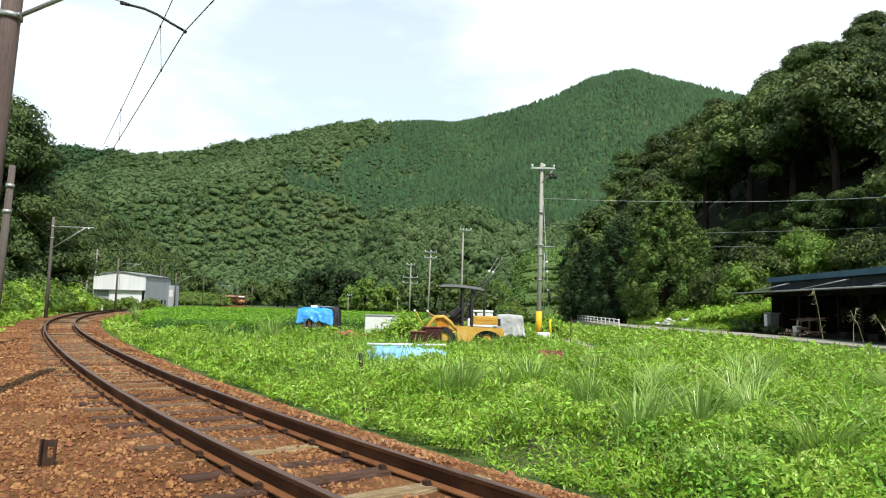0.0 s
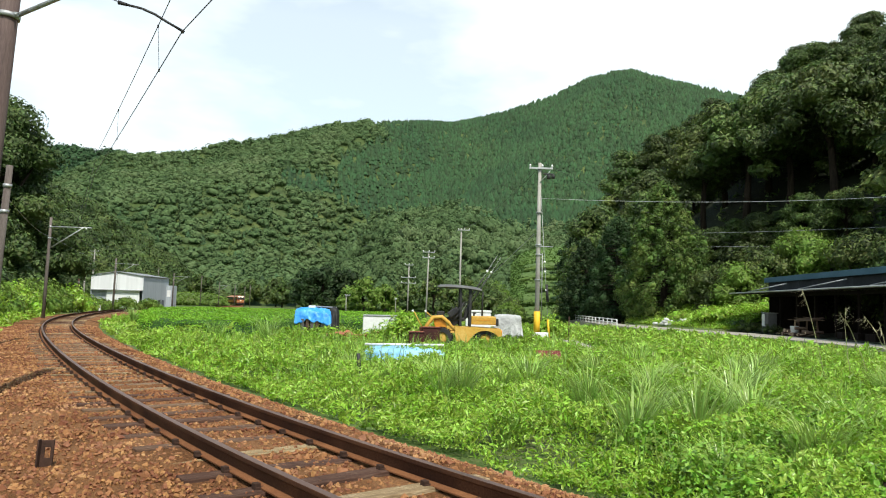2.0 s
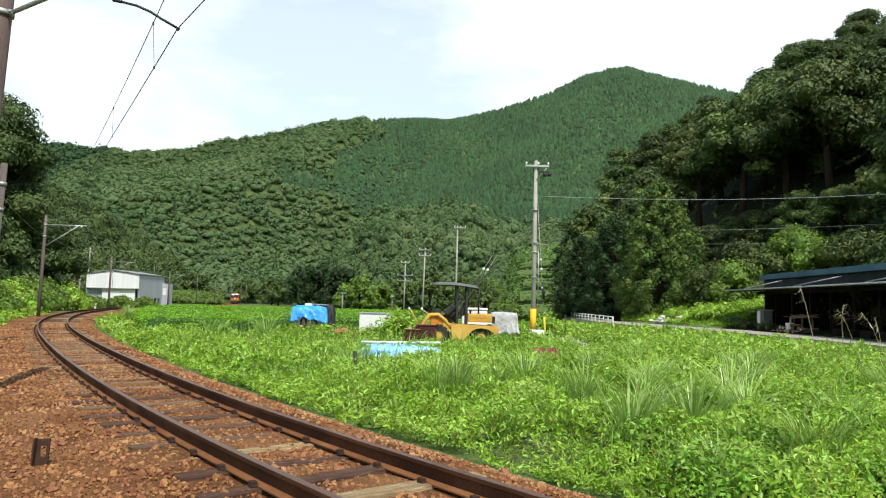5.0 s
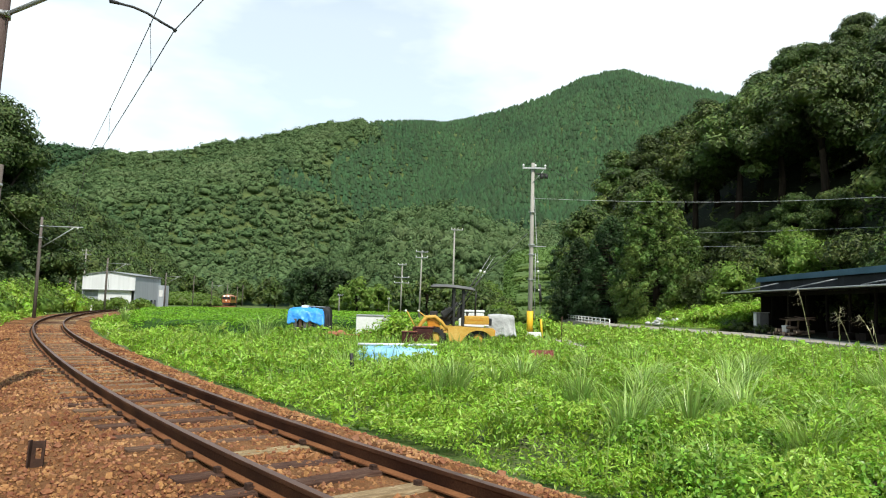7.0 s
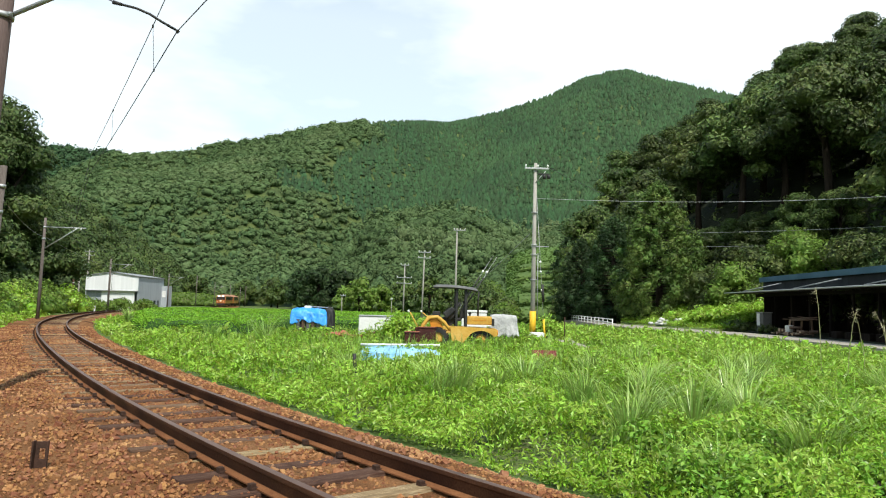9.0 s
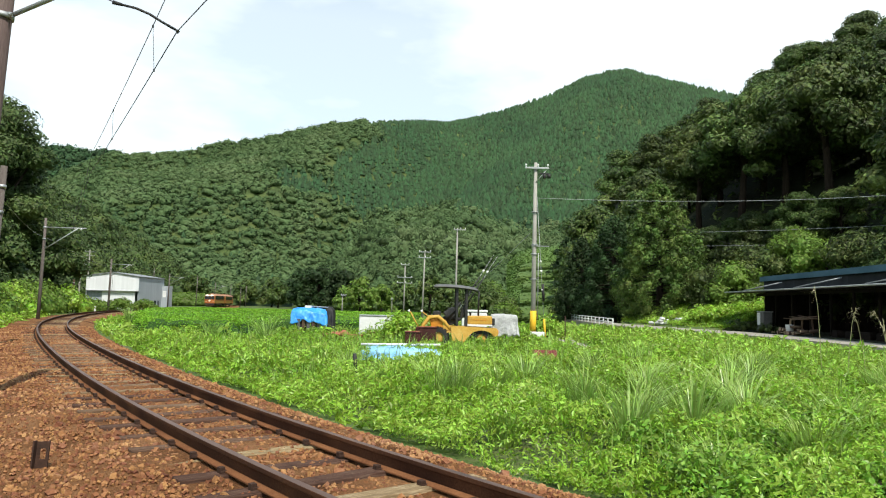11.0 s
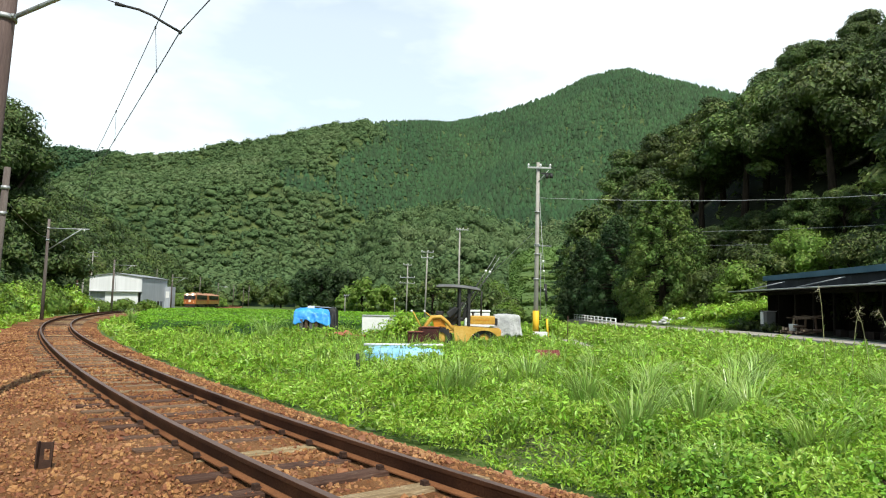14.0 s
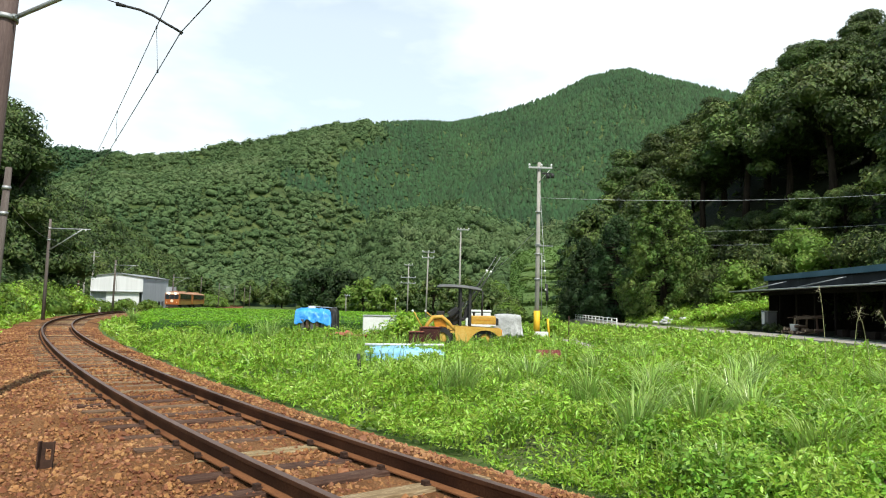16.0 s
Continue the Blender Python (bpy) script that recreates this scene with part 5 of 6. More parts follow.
# ---------------- road, fence, open shed ----------------
M_BLUEROOF = material("blue_roof", ((0.045, 0.11, 0.165), (0.085, 0.17, 0.24)), 0.6, 15, 0.5, 0.2, 0.1, 0.005)
# timber near-black: the shade inside the shed is in its colour
M_SHADEWOOD = material("shaded_timber", ((0.008, 0.006, 0.005), (0.024, 0.018, 0.014)), 1.5, 20, 0.9, bump=0.4, dist=0.01, stretch=(3, 3, 0.4), var=0.3, spec=0.15)
M_ROOFGREY = material("grey_panel", ((0.08, 0.08, 0.08), (0.14, 0.14, 0.135)), 1, 15, 0.7, bump=0.1)
M_SLATE = material("dark_slate_board", ((0.014, 0.017, 0.020), (0.034, 0.038, 0.042)), 1.2, 16, 0.8, bump=0.2, dist=0.01, var=0.25, spec=0.2)
M_LOG = material("firewood", ((0.07, 0.045, 0.03), (0.16, 0.105, 0.07)), 3, 25, 0.9, bump=0.4, dist=0.008, var=0.4)
M_CUT = material("cut_wood", ((0.38, 0.27, 0.17), (0.55, 0.42, 0.28)), 4, 30, 0.85, bump=0.2, dist=0.004, var=0.3)
M_BAG = material("white_sack", ((0.42, 0.42, 0.40), (0.62, 0.62, 0.60)), 3, 20, 0.8, bump=0.5, dist=0.03, var=0.2)


def strip(pts_a, pts_b, za, zb, thick, name, mat, label, cat, kind):
    bm = bmesh.new()
    rows = []
    for (ax, ay), (bx, by) in zip(pts_a, pts_b):
        rows.append([bm.verts.new(p) for p in ((ax, ay, za - thick), (ax, ay, za), (bx, by, zb), (bx, by, zb - thick))])
    for r, s in zip(rows, rows[1:]):
        for k in range(4):
            bm.faces.new((r[k], r[(k + 1) % 4], s[(k + 1) % 4], s[k]))
    bm.faces.new(rows[0][::-1]), bm.faces.new(rows[-1])
    bmesh.ops.recalc_face_normals(bm, faces=bm.faces)
    return tagged(part(name, bm, mat, None), label, cat, kind=kind)


NEAR_EDGE = ((17.9, 125), (16.9, 100), (14.6, 66), (15.0, 52), (17.4, 46), (18.2, 42), (18.6, 35), (18.6, 20), (16.0, 5))
FAR_EDGE = ((21.2, 125), (20.0, 100), (17.2, 66), (19.3, 53.5), (21.0, 48), (21.6, 43), (21.9, 35), (21.9, 20), (19.3, 5))
strip(NEAR_EDGE, FAR_EDGE, 0.12, 0.12, 0.6, "road", M_ASPHALT, "narrow pale concrete road along the wood", "road", "structure")
# earth apron of the yard
strip(((17.3, 67), (18.4, 60), (19.6, 54), (20.6, 52)), ((27, 80), (30, 70), (33, 60), (33.5, 56.5)), 0.06, 2.55, 2.6, "yard", M_SOIL, "green sloping yard beside the road", "yard", "structure")


def white_fence():
    run = [(14.05 + 3.9 * q / 22, 56.0 + 52.0 * q / 22) for q in range(23)][::-1]
    ob = empty("white_fence", Matrix(), "low white pipe fence along the road", "fence")
    for x, y in run:
        part("post", tube([(x, y, -0.2), (x, y, 0.72)], 0.045, 8), M_WHITE, ob)
    for z in (0.68, 0.42):
        part("rail", tube([(x, y, z) for x, y in run], 0.035, 8), M_WHITE, ob)


white_fence()


def sacks():
    rng = random.Random(5)
    for i in range(16):
        bm = bmesh.new()
        bmesh.ops.create_icosphere(bm, subdivisions=3, radius=1)
        for v in bm.verts:
            v.co = Vector((v.co.x * 0.3, v.co.y * 0.24, v.co.z * 0.14)) * (1 + 0.2 * noise.noise(v.co * 2 + Vector((i, 0, 0))))
        for f in bm.faces:
            f.smooth = True
        lay = 0 if i < 8 else (1 if i < 13 else 2)
        x = 18.5 + (i % 8) * 0.33 + lay * 0.25 + rng.uniform(-.1, .1) if lay == 0 else 18.9 + (i % 5) * 0.36 + lay * 0.2
        ob = part("sack", bm, M_BAG, None, m=pose(x, 60.4 - 0.9 * (x - 18.5) / 2.4 + rng.uniform(-.3, .3), 0.36 + 0.19 * lay, rng.uniform(-8, 8), rng.uniform(-8, 8), rng.uniform(0, 90)))
        tagged(ob, "white sack lying in a heap by the road", "sack", "heap of sacks")


sacks()


def open_shed():
    """Low timber shed open to the road, a lower lean-to roof in front of a higher one."""
    # local x runs along its front; the front faces the road
    f0, f1 = Vector((22.45, 53.8, 0)), Vector((21.1, 30.0, 0))
    ux = (f1 - f0).normalized()
    turn = math.degrees(math.atan2(ux.y, ux.x))
    ob = empty("open_shed", pose(f0.x, f0.y, 0.05, 0, 0, turn), "open timber shed with a shade-dark inside and blue sheet-metal roofs", "shed")
    L = (f1 - f0).length + 2
    # local y points away from the road
    part("roof", box(L, 2.3, 0.05, pose(L / 2, 1.0, 2.93, 2.2, 0, 0), 0.01), M_SLATE, ob, "lower grey lean-to roof")
    # soffit boards added to make the roofs' undersides dark as in shade
    part("soffit", box(L - 0.1, 2.2, 0.04, pose(L / 2, 1.0, 2.87, 2.2, 0, 0)), M_SHADEWOOD, ob, "boarded underside, near-black for shade")
    part("soffit", box(L - 1.6, 6.1, 0.04, pose(L / 2 + 0.7, 4.95, 4.02, 2.4, 0, 0)), M_SHADEWOOD, ob, "boarded underside, near-black for shade")
    part("gutter", tube([(-0.1, -0.2, 2.9), (L, -0.2, 2.9)], 0.05, 8), M_GALV, ob, "pale grey gutter")
    part("roof", box(L - 1.5, 6.2, 0.07, pose(L / 2 + 0.7, 4.95, 4.07, 2.4, 0, 0), 0.01), M_BLUEROOF, ob, "higher blue sheet-metal roof")
    part("fascia", box(L - 1.5, 0.05, 0.36, pose(L / 2 + 0.7, 1.82, 3.72), 0.01), M_BLUEROOF, ob, "blue fascia edge")
    for k in range(int(L / 0.9) - 1):
        part("roof_rib", box(0.05, 6.2, 0.05, pose(2.0 + 0.9 * k, 4.95, 4.135, 2.4, 0, 0)), M_BLUEROOF, ob)
    for k in range(14):
        part("wall_board", box((L - 2.0) / 14 - 0.012, 0.035 + 0.006 * (k % 3), 0.86, pose(1.7 + (k + 0.5) * (L - 2.0) / 14, 2.02, 2.98)), M_SLATE, ob)
    for k in range(9):
        part("post", box(0.14, 0.14, 2.95, pose(3.6 + k * 2.6, 2.1, 0), 0.01), M_SHADEWOOD, ob)
    for k in range(3):
        part("prop", tube([(2.9 + k * 8.0, 0.1, 2.98), (5.3 + k * 8.0, 1.8, 3.55)], 0.04, 6), M_GALV, ob, "pale slanting prop")
    part("wall", box(L, 0.12, 3.9, pose(L / 2, 8.0, 0)), M_SHADEWOOD, ob, "board back wall, near-black for shade")
    part("wall", box(0.12, 5.8, 3.9, pose(1.6, 5.0, 0)), M_SHADEWOOD, ob, "board end wall, near-black for shade")
    part("wall", box(0.12, 6.0, 3.9, pose(L, 5.0, 0)), M_SHADEWOOD, ob, "board end wall, near-black for shade")
    part("beam", box(L - 0.5, 0.16, 0.22, pose(L / 2, 2.1, 2.66), 0.01), M_SHADEWOOD, ob)
    part("floor", box(L, 8, 0.1, pose(L / 2, 4.0, 0.0)), M_SHADEFLOOR, ob, "earth floor of the shed, near-black for shade")
    base = ob.matrix_basis
    # pale cabinet, timber rack and firewood at the front
    cab = empty("cabinet", base @ pose(4.3, 1.0, 0.5), "pale grey metal cabinet under the shed's eave", "cabinet")
    part("body", box(1.1, 0.6, 1.35, pose(0, 0, -0.4), 0.02), M_ROOFGREY, cab)
    part("door", box(0.5, 0.03, 0.85, pose(-0.26, -0.32, 0.05), 0.01), M_WHITE, cab, "white door panel")
    part("top", box(1.25, 0.7, 0.05, pose(0, 0, 0.95), 0.01), M_GALV, cab)
    for i, (lx, ly, w_, h_) in enumerate(((0.6, 0.3, 2.0, 0.9), (2.3, 0.4, 2.0, 0.8), (6.0, 0.5, 1.8, 0.7))):
        p = base @ Vector((lx, ly, 0))
        bush(p.x, p.y, w_, h_, M_BROAD, 350 + i, "dark heap of brushwood in front of the shed", 0.12, 120, z=0.1)
    rack = empty("timber_rack", base @ pose(10.8, 0.6, 0.1), "low rack piled with grey boards and poles", "rack")
    rng = random.Random(8)
    for k, (x, tilt) in enumerate(((-1.5, 14), (-1.15, -10), (0.2, 8), (1.3, -9))):
        part("leg", box(0.09, 0.09, 1.02, pose(x, -0.1 + 0.2 * (k % 2), 0, 0, tilt, 0), 0.01), M_CUT if k == 0 else M_LOG, rack)
    for k in range(10):
        part("board", box(2.9 + rng.uniform(-.7, .5), 0.13, 0.035, pose(0.05 + rng.uniform(-.3, .3), -0.35 + 0.08 * k, 0.92 + 0.018 * k + 0.02 * rng.random(), rng.uniform(-4, 4), rng.uniform(-3, 5), rng.uniform(-8, 8)), 0.006), M_LOG, rack)
    # loose boards leaning and lying before it
    for k in range(12):
        ln = rng.uniform(0.9, 2.2)
        o = part("loose_board", box(ln, 0.12 + 0.05 * rng.random(), 0.03, Matrix(), 0.005), M_CUT if k % 4 == 0 else M_LOG, None,
                 m=base @ pose(8.3 + 0.42 * k + rng.uniform(-.2, .2), 0.1 + rng.uniform(-.35, .5), 0.14 + 0.04 * (k % 3) + 0.16 * (k % 2), rng.uniform(-12, 12), rng.uniform(-9, 9), rng.uniform(-40, 40)))
        tagged(o, "weathered loose board on the woodpile", "board", "loose boards")
    for k in range(30):
        r, ln = rng.uniform(0.05, 0.12), rng.uniform(0.35, 0.6)
        lay = 0 if k < 16 else (1 if k < 26 else 2)
        bm = tube([(0, -ln / 2, 0), (0, 0, rng.uniform(-.01, .01)), (0, ln / 2, 0)], [r, r * 1.04, r * 0.96], 10)
        for f in bm.faces:
            if len(f.verts) > 4:
                f.material_index = 1
        o = part("log", bm, [M_LOG, M_CUT], None, m=base @ pose(8.9 + (k % 20) * 0.2 + rng.uniform(-.05, .05) + lay * 0.3, rng.uniform(-0.3, 0.4), 0.2 + lay * 0.19, rng.uniform(-6, 6), 0, rng.uniform(-30, 30)))
        tagged(o, "short round of split firewood in a loose pile", "firewood", "pile of firewood")
    bin_ = part("bucket", tube([(0, 0, 0), (0, 0, 0.55), (0, 0, 0.6)], [0.2, 0.24, 0.25], 16), M_WHITE, None, m=base @ pose(10.3, 0.1, 0.1))
    tagged(bin_, "white plastic bucket beside the firewood", "bucket")
    for k in range(4):
        o = part("crate", box(0.6, 0.45, 0.4, Matrix(), 0.02), M_SHADEWOOD, None, m=base @ pose(14.2 + k * 1.5, 1.1, 0.1, 0, 0, 12 * k))
        tagged(o, "wooden crate inside the open shed, near-black for shade", "crate", "crates")
    for k in range(6):
        o = part("plank", box(0.2, 3.0, 0.05, Matrix(), 0.006), M_LOG, None, m=base @ pose(12.4 + 0.33 * k, 3.4, 0.1 + 0.052 * (k % 3), 0, 0, 80 + 5 * k))
        tagged(o, "grey plank lying in the open shed", "plank", "planks")


open_shed()

# ---------------- white warehouse ----------------
M_SIDING = material("white_siding", ((0.68, 0.69, 0.70), (0.80, 0.81, 0.82)), 0.3, 6, 0.6, bump=0.1, dist=0.01, stretch=(6, 6, 0.3))
# greyer copy of white_siding: the unlit side wall's shade is in the colour
M_SHADESIDE = material("grey_shaded_siding", ((0.30, 0.33, 0.36), (0.40, 0.43, 0.46)), 0.3, 6, 0.6, bump=0.1, dist=0.01, stretch=(6, 6, 0.3))
M_ROOF = material("grey_roof", ((0.22, 0.23, 0.24), (0.33, 0.34, 0.35)), 0.4, 8, 0.55, 0.2, 0.2, 0.02)
M_GLASS = material("dark_glass", ((0.02, 0.025, 0.03), (0.035, 0.04, 0.045)), 2, 10, 0.12, bump=0, spec=0.6)


def warehouse():
    ob = empty("warehouse", pose(-75.4, 149.4, -1.44, 0, 0, 0), "white corrugated warehouse with a low gable", "warehouse")
    W, D, E, R = 11.2, 13.6, 7.38, 8.22
    # gable end: one five-sided slab
    def gable(y, z0, mat, label, name="wall"):
        bm = bmesh.new()
        ring = [(0, z0), (W, z0), (W, E), (W * 0.5, R), (0, E + 0.05)]
        a = [bm.verts.new((x, y, z)) for x, z in ring]
        b = [bm.verts.new((x, y + 0.2, z)) for x, z in ring]
        bm.faces.new(a), bm.faces.new(b[::-1])
        for k in range(5):
            bm.faces.new((a[k], b[k], b[(k + 1) % 5], a[(k + 1) % 5]))
        bmesh.ops.recalc_face_normals(bm, faces=bm.faces)
        return part(name, bm, mat, ob, label)
    gable(0, 4.38, M_SIDING, "white upper gable wall")
    gable(D, 0.0, M_SIDING, "white rear gable wall")
    part("wall", box(W - 3.5 - 0.85, 0.2, 4.32, pose(3.5 + (W - 4.35) / 2, 0.5, 0)), M_SIDING, ob, "white lower front wall")
    part("wall", box(0.15, D, 4.3, pose(0.1, D / 2, 0)), M_SHADESIDE, ob)
    part("ledge", box(W + 0.1, 0.6, 0.12, pose(W / 2, 0.15, 4.27), 0.01), M_ROOF, ob)
    # grey panel added to stand in for the darker garage opening
    part("shutter", box(3.3, 0.08, 2.0, pose(1.8, 0.75, 2.3), 0.01), M_SHADESIDE, ob, "grey panel in the garage opening")
    part("corner_post", box(0.2, 0.2, 4.3, pose(3.4, 0.5, 0)), M_SIDING, ob)
    part("window", box(2.0, 0.06, 0.9, pose(6.9, 0.39, 1.75), 0.01), M_GLASS, ob, "dark window")
    part("downpipe", tube([(W * 0.5, -0.08, 4.4), (W * 0.5, -0.08, R - 0.1)], 0.05, 6), M_GALV, ob)
    # long side, at a slight angle
    side = part("wall", box(0.2, D, E - 0.02, pose(W - 0.08, D / 2 + 0.2, 0)), M_SHADESIDE, ob, "corrugated side wall, greyed for shade")
    for k in range(4):
        part("window", box(0.06, 1.1, 1.4, pose(W + 0.05, 5.2 + k * 1.9, 1.0), 0.01), M_GLASS, ob, "dark side window")
    part("annex", box(1.3, 3.0, 5.8, pose(W + 0.65, D + 0.6, 0), 0.02), M_SHADESIDE, ob, "grey annex at the rear corner")
    part("annex_window", box(0.8, 0.06, 1.5, pose(W + 0.65, D - 0.95, 3.2), 0.01), M_WHITE, ob, "pale annex window")
    for sgn in (0, 1):
        bm = bmesh.new()
        x0, x1 = (-0.25, W * 0.5) if sgn == 0 else (W * 0.5, W + 0.25)
        z0, z1 = (E + 0.02, R + 0.02) if sgn == 0 else (R + 0.02, E + 0.02)
        vs = [bm.verts.new(p) for p in ((x0, -0.25, z0), (x1, -0.25, z1), (x1, D + 0.3, z1), (x0, D + 0.3, z0), (x0, -0.25, z0 + 0.14), (x1, -0.25, z1 + 0.14), (x1, D + 0.3, z1 + 0.14), (x0, D + 0.3, z0 + 0.14))]
        for q in ((3, 2, 1, 0), (4, 5, 6, 7), (0, 1, 5, 4), (1, 2, 6, 5), (2, 3, 7, 6), (3, 0, 4, 7)):
            bm.faces.new([vs[i] for i in q])
        part("roof", bm, M_ROOF, ob, "shallow grey metal roof")


warehouse()
# ---------------- machines and clutter on the plot ----------------
M_CAT = material("yellow_machine", ((0.40, 0.21, 0.035), (0.54, 0.31, 0.05), (0.62, 0.41, 0.12)), 1.6, 18, 0.5, bump=0.1, dist=0.004)
M_ORANGE = material("orange_machine", ((0.42, 0.15, 0.015), (0.62, 0.27, 0.02)), 2, 18, 0.55, bump=0.1)
M_RUBBER = material("tyre_rubber", ((0.015, 0.015, 0.015), (0.035, 0.033, 0.03)), 3, 30, 0.85, bump=0.3, dist=0.006)
M_TARPB = material("blue_tarp", ((0.015, 0.17, 0.62), (0.04, 0.30, 0.82), (0.12, 0.44, 0.9)), 1.6, 7, 0.35, bump=0.6, dist=0.04, spec=0.5)
M_TARPG = material("grey_tarp", ((0.34, 0.34, 0.335), (0.52, 0.52, 0.51)), 1.2, 5, 0.6, bump=0.9, dist=0.07)
M_SHEETB = material("pale_blue_sheet", ((0.16, 0.42, 0.72), (0.35, 0.58, 0.82)), 1.3, 9, 0.5, bump=0.2, dist=0.01)
M_MAROON = material("maroon_box", ((0.035, 0.010, 0.008), (0.085, 0.020, 0.016)), 2, 20, 0.6, bump=0.15)
M_TERRA = material("red_earth", ((0.26, 0.09, 0.05), (0.42, 0.16, 0.09)), 2, 16, 0.9, bump=0.5, dist=0.03)
M_RUST = material("rust_sheet", ((0.13, 0.035, 0.028), (0.23, 0.065, 0.05)), 2, 18, 0.85, bump=0.3, dist=0.01)


def wheel(parent, x, y, z, r, w):
    t = empty_part("wheel", parent, pose(x, y, z))
    bm = bmesh.new()
    prof = ((-w / 2, r * 0.55), (-w / 2, r * 0.92), (-w * 0.4, r), (w * 0.4, r), (w / 2, r * 0.92), (w / 2, r * 0.55))
    rings = [[bm.verts.new((q[1] * math.cos(a), q[0], q[1] * math.sin(a))) for q in prof] for a in [2 * math.pi * k / 28 for k in range(28)]]
    for k in range(28):
        for j in range(6):
            bm.faces.new((rings[k][j], rings[k][(j + 1) % 6], rings[(k + 1) % 28][(j + 1) % 6], rings[(k + 1) % 28][j]))
    for k in range(0, 28):
        box_in(bm, 0.05, w * 0.95, 0.04, pose(r * math.cos(k * 0.2244), 0, r * math.sin(k * 0.2244), 0, -k * 12.857 + 90, 12 * (-1) ** k))
    part("tyre", bm, M_RUBBER, t)
    bm = tube([(0, -w * 0.32, 0), (0, -w * 0.2, 0), (0, w * 0.2, 0), (0, w * 0.32, 0)], [r * 0.3, r * 0.56, r * 0.56, r * 0.3], 20)
    part("rim", bm, M_CAT, t)
    return t


def empty_part(name, parent, m):
    ob = new(name)
    ob.empty_display_size = 0.1
    ob.parent = parent
    ob.matrix_basis = m
    return ob


def loader():
    """Small yellow machine with a canopy, nose to one side and a front attachment."""
    g = gz(1, 30)
    ob = empty("loader_tractor", pose(0, 30, 0), "yellow compact loader with a grey canopy among the weeds", "loader")
    bm = bmesh.new()
    bmesh.ops.create_grid(bm, x_segments=16, y_segments=10, size=1)
    for v in bm.verts:
        x, y = v.co.x, v.co.y
        edge = max(abs(x), abs(y))
        v.co = Vector((0.74 + x * 0.95, y * 0.68, 2.36 - 0.06 * x - 0.06 * x * x - 0.07 * y * y - (0.05 if edge > 0.99 else 0)))
    for f in bm.faces:
        f.smooth = True
    part("canopy", bm, M_ROOFGREY, ob, "thin domed grey canopy roof").modifiers.new("thick", "SOLIDIFY").thickness = 0.025
    part("canopy_rim", box(1.7, 1.15, 0.04, pose(0.76, 0, 2.2, 0, 2.4, 0), 0.01), M_DARKMETAL, ob)
    for x, y in ((0.76, 0.46), (1.2, -0.5), (0.8, -0.5), (1.2, 0.46)):
        part("canopy_post", box(0.1, 0.08, 1.66, pose(x, y, 0.6), 0.01), M_DARKMETAL, ob)
    for y in (-0.44, 0.44):
        part("cowl", tube([(0.42, y, 0.92), (0.72, y, 1.3), (0.95, y, 1.62)], [0.05, 0.05, 0.04], 8), M_DARKMETAL, ob)
    part("dash", box(0.5, 0.8, 0.42, pose(0.66, 0, 0.95, 0, -34, 0), 0.06), M_DARKMETAL, ob, "black sloping dashboard")
    part("seat_back", box(0.14, 0.6, 0.62, pose(1.05, 0, 0.95, 0, 12, 0), 0.06), M_DARKMETAL, ob)
    part("seat", box(0.5, 0.55, 0.14, pose(0.75, 0, 0.82), 0.05), M_DARKMETAL, ob)
    part("backrest", box(0.12, 0.55, 0.5, pose(0.98, 0, 0.9, 0, 10, 0), 0.05), M_DARKMETAL, ob)
    part("control_panel", box(0.42, 0.5, 0.45, pose(0.55, 0, 0.62, 0, -22, 0), 0.04), M_DARKMETAL, ob)
    bm = bmesh.new()
    for k in range(18):
        a, b = 2 * math.pi * k / 18, 2 * math.pi * (k + 1) / 18
        tube_in(bm, [(0.42 + 0.05 * math.sin(a), 0.2 * math.cos(a), 1.22 + 0.18 * math.sin(a)), (0.42 + 0.05 * math.sin(b), 0.2 * math.cos(b), 1.22 + 0.18 * math.sin(b))], 0.014, 5)
    part("steering_wheel", bm, M_DARKMETAL, ob)
    # engine hood with a pale stripe and grille marks
    hood = part("hood", box(1.05, 0.85, 0.36, pose(1.78, 0, 0.69), 0.05), M_CAT, ob, "yellow engine hood")
    part("stripe", box(1.04, 0.02, 0.05, pose(1.77, -0.44, 0.64), 0.004), M_WHITE, hood, "white stripe")
    for k in range(8):
        part("bar", box(0.05, 0.008, 0.045, pose(1.5 + k * 0.075, -0.434, 0.86)), M_ORANGE, hood)
    part("exhaust", tube([(1.74, 0.1, 0.95), (1.74, 0.1, 1.75), (1.76, 0.1, 2.1)], [0.04, 0.04, 0.03], 10), M_DARKMETAL, ob)
    part("air_filter", tube([(1.38, -0.15, 1.03), (1.38, -0.15, 1.14), (1.38, -0.15, 1.16), (1.38, -0.15, 1.22)], [0.04, 0.04, 0.08, 0.06], 12), M_DARKMETAL, ob)
    part("rear_panel", box(0.12, 0.8, 0.3, pose(2.36, 0, 0.66), 0.03), M_DARKMETAL, ob, "black radiator grille")
    # body with a cut-out for the rear wheel
    bm = bmesh.new()
    prof = [(0.55, 0.62), (2.50, 0.54), (2.55, 0.25), (2.42, 0.2)]
    prof += [(1.85 + 0.62 * math.cos(a), -0.05 + 0.5 * math.sin(a)) for a in [radians(q) for q in range(30, 151, 12)]]
    prof += [(1.05, -0.12), (0.62, -0.12)]
    a = [bm.verts.new((x, -0.62, z)) for x, z in prof]
    b = [bm.verts.new((x, 0.62, z)) for x, z in prof]
    bm.faces.new(a[::-1]), bm.faces.new(b)
    for k in range(len(prof)):
        bm.faces.new((a[k], a[(k + 1) % len(a)], b[(k + 1) % len(a)], b[k]))
